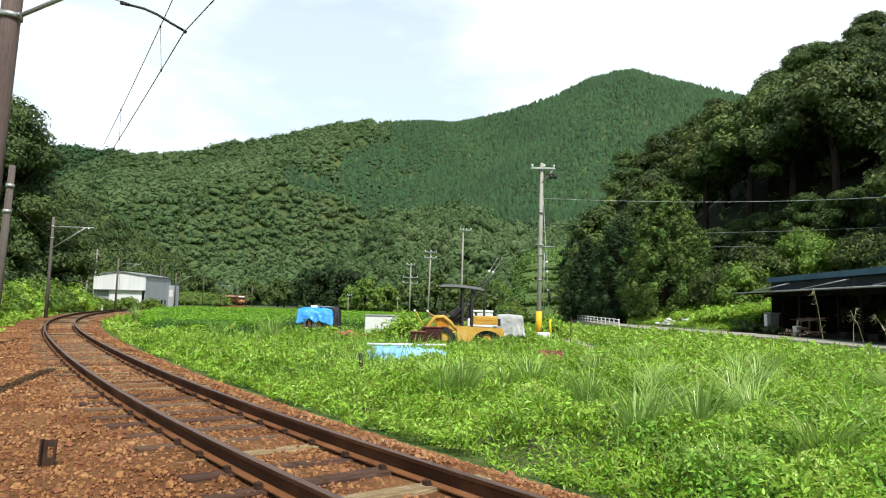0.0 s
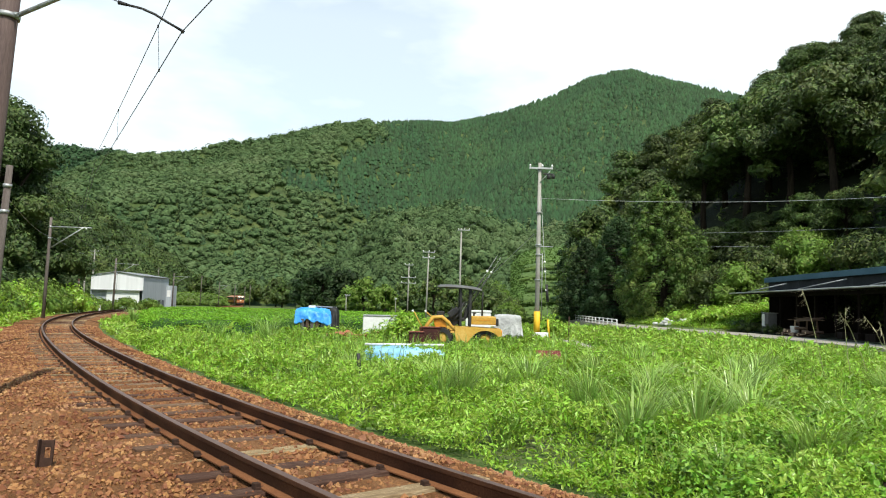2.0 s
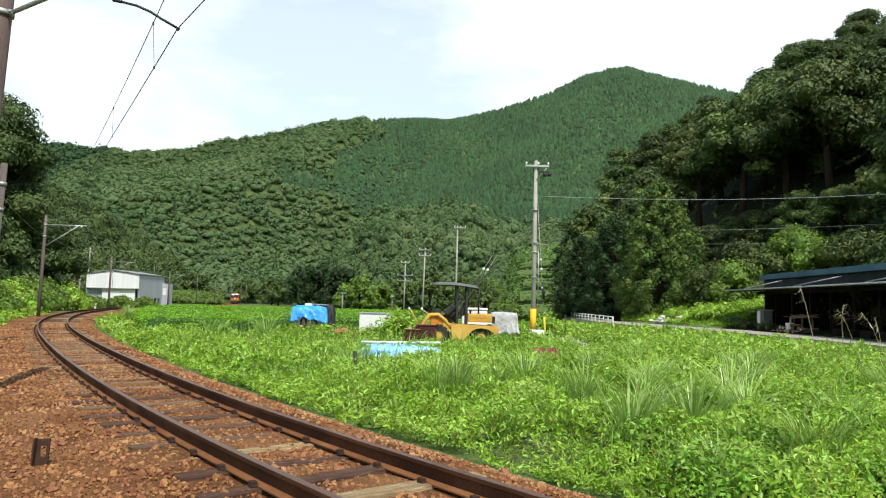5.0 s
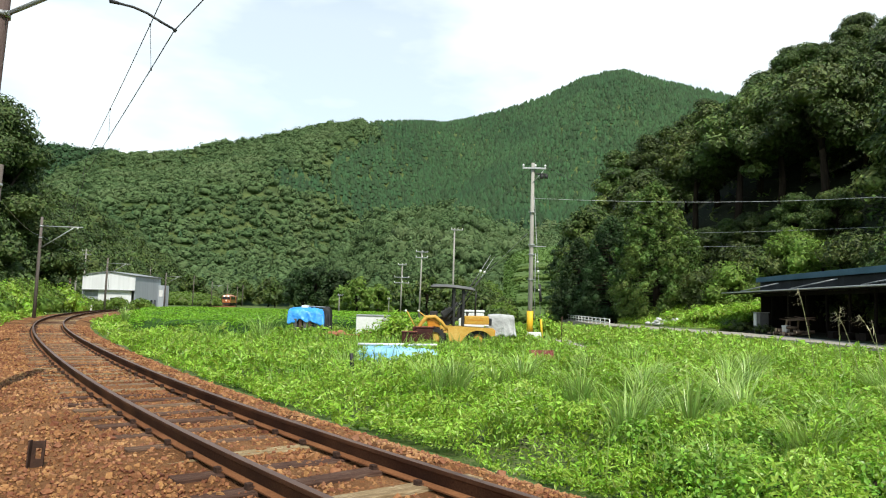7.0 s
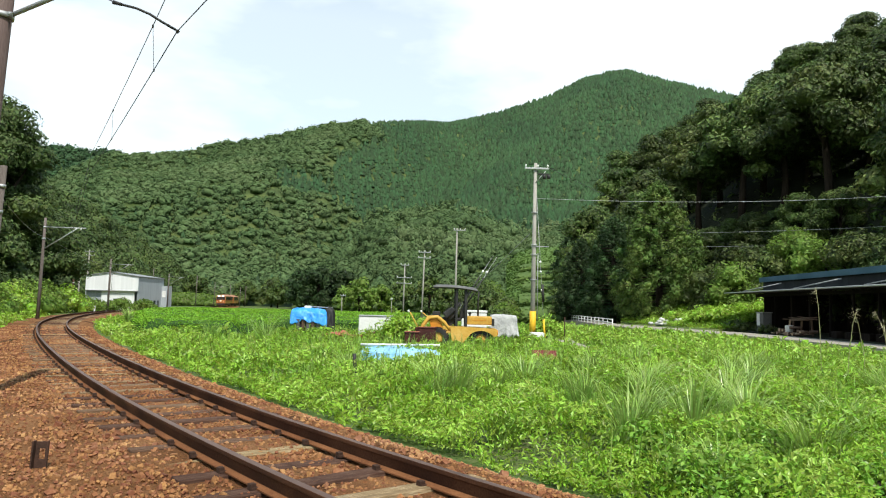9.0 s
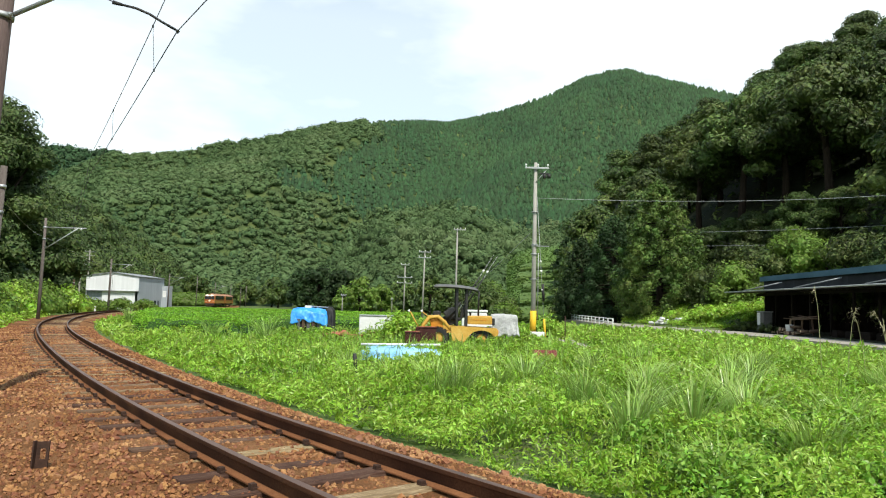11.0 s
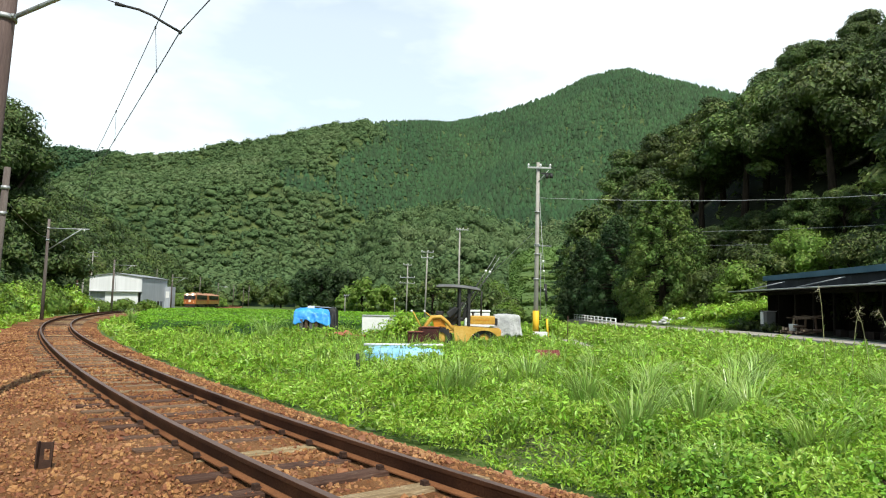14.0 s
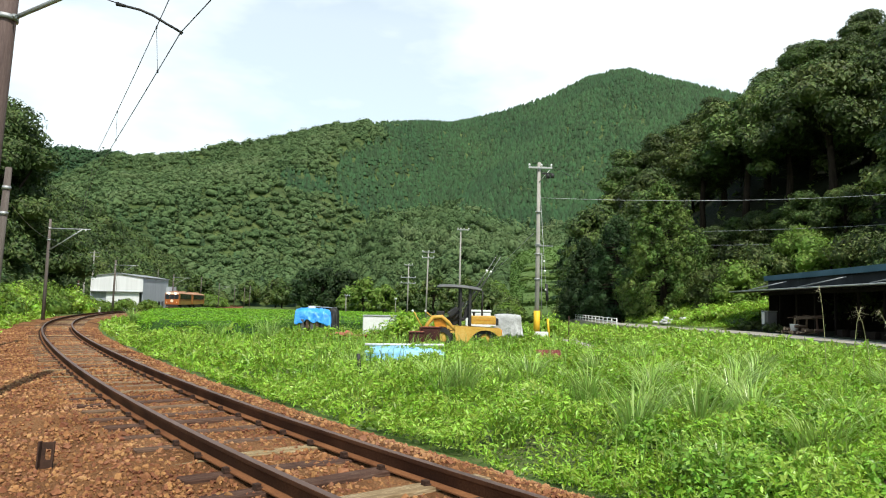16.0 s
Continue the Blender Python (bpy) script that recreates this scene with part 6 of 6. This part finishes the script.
    bmesh.ops.recalc_face_normals(bm, faces=bm.faces)
    part("body", bm, M_CAT, ob, "yellow body panel")
    part("step", box(0.75, 1.1, 0.1, pose(0.25, 0, 0.3), 0.02), M_CAT, ob)
    part("frame", box(0.5, 0.9, 0.5, pose(0.2, 0, -0.15), 0.03), M_CAT, ob)
    part("tail_lamp", tube([(2.5, -0.5, 0.38), (2.56, -0.5, 0.38)], 0.11, 14), M_ORANGE, ob)
    for y in (-0.5, 0.5):
        wheel(ob, 1.85, y * 0.8, g + 0.42, 0.42, 0.26)
        wheel(ob, 0.02, y, g + 0.45, 0.43, 0.28)
    # lift arms and linkage at the nose
    for y in (-0.46, 0.46):
        part("lift_arm", tube([(0.55, y, 0.42), (0.3, y, 0.75), (0.0, y, 0.98), (-0.35, y, 0.95), (-0.62, y, 0.62), (-0.72, y, 0.25)], [0.06, 0.08, 0.09, 0.09, 0.08, 0.06], 8), M_CAT, ob, "curved yellow lift arm")
        part("tilt_link", tube([(0.28, y * 0.6, 0.45), (-0.1, y * 0.6, 0.72), (-0.6, y * 0.6, 1.1)], 0.035, 8), M_CLIP, ob)
        part("cylinder", tube([(0.35, y * 0.8, 0.25), (-0.15, y * 0.8, 0.6)], 0.05, 8), M_CAT, ob)
        part("side_plate", box(0.5, 0.05, 0.62, pose(0.05, y * 0.9, 0.3, 0, -14, 0), 0.03), M_ORANGE, ob, "orange-yellow side plate")
    part("cross_tube", tube([(-0.35, -0.46, 0.92), (-0.35, 0.46, 0.92)], 0.05, 8), M_CAT, ob)
    part("bucket_plate", box(0.1, 1.2, 0.5, pose(-0.74, 0, 0.05, 0, -18, 0), 0.03), M_MAROON, ob, "dark red front bucket")
    for x in (-0.66, -1.2):
        part("knob", tube([(x, -0.4, 1.16), (x - 0.06, -0.4, 1.24)], [0.035, 0.055], 10), M_PORCELAIN, ob, "pale capped lever")
    part("lever", tube([(-0.64, -0.4, 1.16), (0.05, -0.35, 0.6)], 0.025, 6), M_CAT, ob)
    part("lever", tube([(-1.18, -0.4, 1.18), (-0.7, -0.3, 0.3)], 0.025, 6), M_CAT, ob)
    part("valve_block", box(0.34, 0.4, 0.22, pose(-0.05, 0.1, 1.0), 0.03), M_DARKMETAL, ob, "black valve block")
    part("tank", box(0.42, 0.5, 0.2, pose(0.42, -0.25, 0.42), 0.03), M_CAT, ob)


loader()


def draped(w, d, h, mat, seed, name, parent, fold=0.06, low=0.0, label="", sag=0.12):
    """A sheet thrown over a load: a creased top, sides hanging in folds to an uneven hem about the height low."""
    bm = bmesh.new()
    bmesh.ops.create_grid(bm, x_segments=56, y_segments=44, size=1)
    for v in bm.verts:
        x, y = v.co.x, v.co.y
        ex, ey = max(0, abs(x) - 0.62) / 0.38, max(0, abs(y) - 0.62) / 0.38
        out = max(ex, ey)
        px = math.copysign(min(abs(x), 0.62) / 0.62 * w / 2, x)
        py = math.copysign(min(abs(y), 0.62) / 0.62 * d / 2, y)
        along = px if ey > ex else py
        hem = 1 + 0.38 * noise.noise(Vector((along * 2.1, seed * 2.0, 3.0 if ey > ex else 7.0))) + 0.05 * noise.noise(Vector((along * 7, seed, 1.0)))
        drop = out * (h - low) * max(0.45, hem)
        crease = 0.5 - abs(noise.noise(Vector((px * 2.6, py * 2.6, seed + drop * 1.6)))) - 0.6 * abs(noise.noise(Vector((px * 5.5, py * 5.5, seed + 4 + drop * 3))))
        flare = 0.10 * out + fold * out * math.sin(along * 17 / max(w, 0.5) + 2.5 * noise.noise(Vector((along * 2, seed, 0))) + seed) + 0.10 * crease * min(1, out * 3)
        top = sag * crease - sag * 0.8 * (px / w * 2) ** 2 * (1 if px > 0 else 0.4) - 0.5 * sag * (py / d * 2) ** 2
        v.co = Vector((px + (math.copysign(flare, x) if ex >= ey and ex > 0 else 0), py + (math.copysign(flare, y) if ey > ex else 0), h - drop + top))
    for f in bm.faces:
        f.smooth = True
    ob = part(name, bm, mat, parent, label)
    so = ob.modifiers.new("thick", "SOLIDIFY")
    so.thickness = 0.012
    return ob


def plot():
    # cart under a blue tarpaulin
    g = gz(-6.6, 37)
    c = empty("covered_cart", pose(-6.75, 37.2, g), "farm cart covered with a crumpled blue tarpaulin", "cart")
    draped(1.8, 1.3, 1.42, M_TARPB, 3, "tarpaulin", c, 0.05, 0.82, "crumpled bright blue tarpaulin", 0.2)
    part("bed", box(1.8, 1.25, 0.10, pose(0, 0, 0.62), 0.02), M_SHADEWOOD, c)
    part("load", box(1.6, 1.1, 0.45, pose(0, 0, 0.7), 0.08), M_SHADEWOOD, c)
    for k in range(7):
        part("slat", box(0.16, 0.03, 0.5 + 0.08 * (k % 3), pose(-0.78 + 0.26 * k, -0.66, 0.3, 4, 3 * (k % 3) - 3, 0), 0.005), M_ROOFGREY if k % 2 else M_LOG, c, "weathered side board")
    part("corner_post", tube([(1.0, -0.5, 0), (1.0, -0.4, 0.8), (1.12, -0.3, 1.5)], 0.03, 6), M_DARKMETAL, c)
    part("corner_post", tube([(0.9, 0.4, 0), (0.95, 0.4, 1.55)], 0.03, 6), M_DARKMETAL, c)
    for x in (-0.7, -0.25, 0.25, 0.7):
        part("stake", box(0.07, 0.07, 0.95, pose(x, -0.55, 0), 0.01), M_LOG, c)
    for y in (-0.55, 0.55):
        wheel(c, -0.55, y, 0.3, 0.3, 0.14)
        wheel(c, 0.55, y, 0.3, 0.3, 0.14)
    part("frame_top", box(1.5, 0.05, 0.05, pose(0.35, 0.3, 1.5, 0, 2, 0), 0.01), M_GALV, c, "grey frame bar")
    part("top_box", box(0.35, 0.3, 0.14, pose(-0.15, 0, 1.44), 0.02), M_WHITE, c)
    draped(0.35, 0.9, 1.5, M_DARKMETAL, 8, "dark_cover", c, 0.04, 0.3, "dark hanging cover").matrix_basis = pose(1.02, 0.1, 0, 0, 0, 0)
    # white tank
    w = empty("white_tank", pose(-3.2, 36.2, gz(-3.2, 36)), "white box-shaped water tank in the weeds", "tank")
    part("body", box(1.66, 0.8, 1.12, Matrix(), 0.06), M_WHITE, w)
    part("lid", box(1.75, 0.88, 0.06, pose(0.04, 0, 1.12), 0.02), M_GALV, w)
    part("strap", box(0.04, 0.84, 1.1, pose(0.62, 0, 0.0), 0.005), M_GALV, w)
    # grey tarpaulin over a frame
    b = empty("covered_stack", pose(3.15, 33.4, gz(3.15, 33)), "stack under a wrinkled grey tarpaulin", "covered stack")
    draped(1.2, 0.9, 1.44, M_TARPG, 5, "tarpaulin", b, 0.025, 0.5, "wrinkled grey tarpaulin", 0.07)
    for x in (-0.45, 0.0, 0.45):
        part("leg", box(0.06, 0.06, 0.9, pose(x, -0.4, 0), 0.006), M_WHITE, b)
    part("crate", box(1.05, 0.75, 0.85, pose(0, 0, 0.35), 0.03), M_SHADEWOOD, b)
    # pale van-like box behind the loader
    v = empty("storage_chest", pose(1.9, 36.5, gz(2, 36)), "white storage chest standing behind the loader", "chest")
    part("body", box(1.3, 0.7, 1.4, Matrix(), 0.05), M_WHITE, v)
    part("lid", box(1.36, 0.76, 0.12, pose(0, 0, 1.42), 0.04), M_WHITE, v)
    # maroon planters with a shrub
    for i, (x, y, sx, h) in enumerate(((-1.02, 29.0, 0.62, 0.66), (-0.42, 29.6, 0.75, 0.85), (-3.0, 33.0, 0.5, 0.42))):
        p = empty("planter", pose(x, y, gz(x, y)), "dark red plastic planter box among weeds", "planter", "planters")
        part("tub", box(sx, 0.5, h, Matrix(), 0.03), M_MAROON, p)
        part("rim", box(sx + 0.06, 0.56, 0.05, pose(0, 0, h), 0.015), M_MAROON, p)
        part("earth", box(sx - 0.05, 0.45, 0.02, pose(0, 0, h + 0.045)), M_TERRA, p)
    bush(-1.75, 31.2, 1.7, 1.35, M_WEED, 300, "leafy green shrub beside the planters", 0.13, 240, core=0.35)
    bush(-0.6, 33.5, 1.3, 1.2, M_WEED, 301, "leafy green shrub beside the planters", 0.13, 240, core=0.35)
    bush(5.9, 38.5, 2.0, 1.3, M_WEED, 302, "leafy green shrub by the pole", 0.15, 160, core=0.35)
    for i, (x, y, w_, h_) in enumerate(((0.7, 28.4, 1.0, 0.42), (1.6, 28.6, 1.2, 0.55), (2.5, 28.8, 1.2, 0.58), (3.4, 31.0, 1.4, 0.5), (-0.2, 28.0, 1.0, 0.4), (-2.5, 31.5, 1.6, 0.7), (-3.4, 34.2, 1.6, 0.6), (4.2, 33.6, 1.2, 0.7))):
        bush(x, y, w_, h_, M_WEED, 310 + i, "clump of tall weeds round the machines", 0.12, 300, core=0.35)
    # low blue sheet over a frame
    s = empty("blue_pool", pose(-1.1, 22.0, gz(-1, 22)), "pale blue plastic sheet over a low frame", "sheet")
    draped(2.35, 1.5, 0.42, M_SHEETB, 9, "sheet", s, 0.03, 0.1, "creased pale blue sheet")
    part("bar", tube([(-1.35, 0.5, 0.47), (-0.3, 0.5, 0.48), (1.2, 0.5, 0.50)], 0.04, 8), M_WHITE, s, "white pipe along the edge")
    part("frame", box(2.25, 1.4, 0.36, Matrix(), 0.03), M_SHEETB, s)
    # heap of red earth, rusty sheet, dark post
    bm = bmesh.new()
    bmesh.ops.create_grid(bm, x_segments=24, y_segments=14, size=1)
    for q in bm.verts:
        r = min(1, math.hypot(q.co.x, q.co.y))
        q.co = Vector((q.co.x * 1.0, q.co.y * 0.8, 0.45 * (1 - r * r) * (1 + 0.4 * noise.noise(q.co * 3)) - 0.02 + 0.05 * noise.noise(q.co * 9)))
    for f in bm.faces:
        f.smooth = True
    tagged(part("earth_heap", bm, M_TERRA, None, m=pose(-4.6, 33.4, gz(-4.6, 33))), "low heap of bare red earth", "earth heap")
    for i in range(6):
        x, y = -5.2 + 0.32 * i, 32.6 + 0.15 * (i % 2)
        p = part("flower_pot", tube([(0, 0, 0), (0, 0, 0.2), (0, 0, 0.2), (0, 0, 0.24)], [0.1, 0.14, 0.155, 0.155], 14), M_TERRA, None, m=pose(x, y, gz(x, y) + 0.1))
        tagged(p, "terracotta flower pot among the weeds", "flower pot", "flower pots")
    bm = bmesh.new()
    bmesh.ops.create_grid(bm, x_segments=28, y_segments=2, size=0.5)
    for q in bm.verts:
        q.co = Vector((q.co.x * 0.75, q.co.y * 0.4, 0.012 * math.sin(q.co.x * 60)))
    o = part("rusty_sheet", bm, M_RUST, None, m=pose(3.25, 21.0, gz(3.25, 21) + 0.40, 36, 0, 0))
    o.modifiers.new("thick", "SOLIDIFY").thickness = 0.008
    tagged(o, "rust-red corrugated sheet lying on the weeds", "metal sheet")
    o = part("dark_post", tube([(0, 0, -0.2), (0.01, 0, 0.4), (0.0, 0, 0.66)], [0.05, 0.045, 0.04], 10), M_DARKMETAL, None, m=pose(-1.84, 16.0, gz(-1.84, 16), 2, -3, 0))
    tagged(o, "short black stake standing in the weeds", "stake")
    o = part("thin_stake", tube([(0, 0, -0.2), (0, 0, 1.35)], 0.025, 8), M_CLIP, None, m=pose(6.2, 34.0, gz(6.2, 34.0)))
    tagged(o, "thin rusty stake beside the footpath", "stake")
    # footpath of bare earth by the pole
    strip(((5.8, 27.5), (5.95, 31), (6.2, 36), (7.0, 42)), ((6.9, 27.5), (6.9, 31), (7.1, 36), (8.0, 42)), gz(6.4, 31) + 0.06, gz(6.4, 31) + 0.06, 0.2, "footpath", M_ASPHALT, "pale bare earth footpath", "path", "structure")
    # rusty channel stub beside the track
    m_ = empty("marker_stub", pose(-3.43, 6.2, -0.10, -4, 2, 14), "rusty steel channel stub standing in the ballast", "marker stub")
    part("web", box(0.115, 0.014, 0.16, Matrix(), 0.003), M_CLIP, m_)
    part("web", box(0.115, 0.014, 0.06, pose(0, 0, 0.25), 0.003), M_CLIP, m_)
    part("web", box(0.04, 0.014, 0.09, pose(-0.035, 0, 0.16), 0.002), M_CLIP, m_)
    part("web", box(0.025, 0.014, 0.09, pose(0.043, 0, 0.16), 0.002), M_CLIP, m_)
    part("flange", box(0.014, 0.06, 0.32, pose(-0.056, -0.032, 0, 0, 0, -8), 0.003), M_CLIP, m_)
    part("flange", box(0.014, 0.06, 0.32, pose(0.056, -0.032, 0, 0, 0, 8), 0.003), M_CLIP, m_)
    # white kilometre peg beyond the curve
    p = part("white_peg", box(0.14, 0.14, 0.75, Matrix(), 0.015), M_WHITE, None, m=pose(-38.2, 78.0, gz(-38.2, 78.0)))
    tagged(p, "small white peg beside the railway", "peg")
    # far cars and a shed roof by the road end
    for i, (x, y) in enumerate(((18.3, 101), (19.3, 110))):
        k = empty("parked_car", pose(x, y, -0.15, 0, 0, 20), "small white car parked far along the road", "car", "parked cars")
        part("body", box(3.3, 1.5, 0.75, pose(0, 0, 0.3), 0.15), M_WHITE, k)
        part("cabin", box(2.2, 1.35, 0.6, pose(0.2, 0, 1.02), 0.2), M_GLASS, k, "dark glazed cabin")
        part("roof", box(1.7, 1.25, 0.06, pose(0.2, 0, 1.60), 0.03), M_WHITE, k)
        for a, b_ in ((-1.1, -0.7), (1.1, -0.7), (-1.1, 0.7), (1.1, 0.7)):
            part("wheel", tube([(a, b_ - 0.09, 0.3), (a, b_ + 0.09, 0.3)], 0.3, 14), M_RUBBER, k)


plot()

# ---------------- the train: two cars ----------------
M_TORANGE = material("train_orange", ((0.34, 0.10, 0.024), (0.46, 0.155, 0.036)), 0.6, 6, 0.4, bump=0, coat=0.2)
M_TGOLD = material("train_ochre", ((0.38, 0.20, 0.05), (0.50, 0.28, 0.07)), 0.6, 6, 0.45, bump=0)
M_TROOF = material("train_roof", ((0.34, 0.17, 0.10), (0.52, 0.30, 0.19)), 0.6, 6, 0.7, bump=0.1)
M_TCREAM = material("train_cream", ((0.72, 0.60, 0.45), (0.82, 0.72, 0.58)), 1, 8, 0.5, bump=0)
M_LAMP = bpy.data.materials.new("head_lamp")
M_LAMP.use_nodes = True
M_LAMP.node_tree.nodes["Principled BSDF"].inputs["Base Color"].default_value = (0.9, 0.88, 0.8, 1)
M_LAMP.node_tree.nodes["Principled BSDF"].inputs["Emission Color"].default_value = (1.0, 0.93, 0.8, 1)
M_LAMP.node_tree.nodes["Principled BSDF"].inputs["Emission Strength"].default_value = 0.9
CAR = 17.8


def railcar(front):
    """One car; local x points forward, the origin is on the rail tops at mid-car."""
    ob = empty("railcar", Matrix(), "orange electric railcar with dark windows and an ochre skirt", "railcar", "train cars")
    L, W = CAR, 2.74
    part("lower_body", box(L, W, 0.95, pose(0, 0, 0.95), 0.06), M_TGOLD, ob, "ochre lower side")
    part("waist", box(L + 0.01, W + 0.02, 0.16, pose(0, 0, 1.78), 0.02), M_TORANGE, ob, "orange waist band")
    part("upper_body", box(L - 0.02, W - 0.01, 1.30, pose(0, 0, 1.92), 0.06), M_TORANGE, ob, "orange upper side")
    bm = bmesh.new()
    prof = [(-W / 2, 3.12), (-W / 2 + 0.1, 3.32), (-W / 4, 3.55), (0, 3.62), (W / 4, 3.55), (W / 2 - 0.1, 3.32), (W / 2, 3.12)]
    a = [bm.verts.new((-L / 2, y, z)) for y, z in prof]
    b = [bm.verts.new((L / 2, y, z)) for y, z in prof]
    bm.faces.new(a), bm.faces.new(b[::-1])
    for k in range(7):
        bm.faces.new((a[k], b[k], b[(k + 1) % 7], a[(k + 1) % 7]))
    bmesh.ops.recalc_face_normals(bm, faces=bm.faces)
    part("roof", bm, M_TROOF, ob, "rounded sunlit roof")
    for x in (-5.5, -2, 1.5, 5):
        part("ventilator", box(0.9, 0.7, 0.22, pose(x, 0, 3.58), 0.06), M_TROOF, ob)
    for side in (-1, 1):
        for k in range(9):
            part("window", box(1.66, 0.03, 1.06, pose(-6.9 + k * 1.72, side * (W / 2 + 0.005), 2.08), 0.01), M_GLASS, ob, "dark side window")
        for x in (-8.0, 8.0):
            part("door", box(0.95, 0.03, 1.9, pose(x, side * (W / 2 + 0.008), 1.05), 0.02), M_TORANGE, ob)
    for x in (-1, 1):
        part("end_wall", box(0.12, W - 0.16, 2.15, pose(x * (L / 2 + 0.03), 0, 1.0), 0.05), M_TORANGE, ob, "orange end wall")
        for y in (-0.86, 0, 0.86):
            part("end_window", box(0.04, 0.82, 0.92, pose(x * (L / 2 + 0.09), y, 2.06), 0.02), M_GLASS, ob, "dark end window")
        part("buffer_beam", box(0.3, 2.3, 0.35, pose(x * (L / 2 - 0.1), 0, 0.62), 0.03), M_DARKMETAL, ob)
        bg = part("bogie", box(2.9, 1.9, 0.35, pose(x * 6.0, 0, 0.35), 0.05), M_DARKMETAL, ob)
        for q in (-1.0, 1.0):
            for y in (-0.54, 0.54):
                part("wheel", tube([(x * 6.0 + q, y - 0.07, 0.42), (x * 6.0 + q, y + 0.07, 0.42)], 0.42, 18), M_CLIP, bg)
    part("underframe", box(8.0, 2.2, 0.5, pose(0, 0, 0.45), 0.05), M_DARKMETAL, ob)
    if front:
        for y in (-0.62, 0.62):
            part("headlight", tube([(L / 2 + 0.05, y, 3.22), (L / 2 + 0.22, y, 3.22)], [0.26, 0.24], 14), M_LAMP, ob, "bright white headlight")
        part("front_band", box(0.1, W - 0.3, 0.34, pose(L / 2 + 0.05, 0, 3.05), 0.04), M_TCREAM, ob, "cream band above the windscreen")
        part("badge", tube([(L / 2 + 0.09, 0.0, 1.72), (L / 2 + 0.13, 0.0, 1.72)], 0.3, 16), M_TCREAM, ob, "round cream front board")
        for y in (-0.95, 0.95):
            part("marker_light", tube([(L / 2 + 0.08, y, 1.45), (L / 2 + 0.14, y, 1.45)], 0.1, 12), M_TCREAM, ob)
        part("cowcatcher", box(0.25, 2.3, 0.3, pose(L / 2 + 0.05, 0, 0.28), 0.04), M_CLIP, ob)
        bm = tube([(3.2, 0, 3.7), (4.4, 0, 4.3), (3.4, 0, 5.0)], 0.03, 6)
        tube_in(bm, [(3.4, -0.8, 5.02), (3.4, 0.8, 5.02)], 0.03, 6)
        tube_in(bm, [(3.2, -0.5, 3.7), (3.2, 0.5, 3.7)], 0.04, 6)
        part("pantograph", bm, M_DARKMETAL, ob, "raised pantograph")
    return ob


CARS = [railcar(True), railcar(False)]


# ---------------- what moves ----------------
def train_front(t):
    """How far along the line the train's nose stands, in metres; it gathers speed."""
    return 289.5 - 4.8 * t - 0.26 * t * t


SWAY = ((0.0, -5), (0.5, -4), (1.0, -6), (1.5, -8), (2.0, -10), (2.5, -9), (3.0, -10), (3.3, -16), (3.5, -20), (3.75, -15), (4.0, -11), (4.6, -6), (5.4, -11),
        (6.2, -9), (6.5, -8), (7.0, -7.5), (8.0, -6), (8.5, -2), (9.0, 1), (10.0, -5), (11.0, 0), (11.5, -2), (12.5, 2), (13.0, 0.5), (13.5, -1), (14.5, 2), (15.0, 0), (15.5, -3), (16.0, 0))


def motions():
    for i, car in enumerate(CARS):
        rows = []
        for k in range(33):
            t = k * 0.5
            x, y, z, h = line(train_front(t) + CAR * 0.5 + i * (CAR + 0.7))
            rows.append((t, pose(x, y, z + TOP + 0.156, 0, 0, -math.degrees(h) - 90)))
        walk(car, rows)
    for i, r in enumerate(REEDS):
        x, y, z = r.matrix_basis.translation
        gain = (1.0, 1.1, 1.2, 1.1, 0.8)[i]
        walk(r, [(t, pose(x, y, z, 0, a * gain, 0)) for t, a in SWAY])


motions()
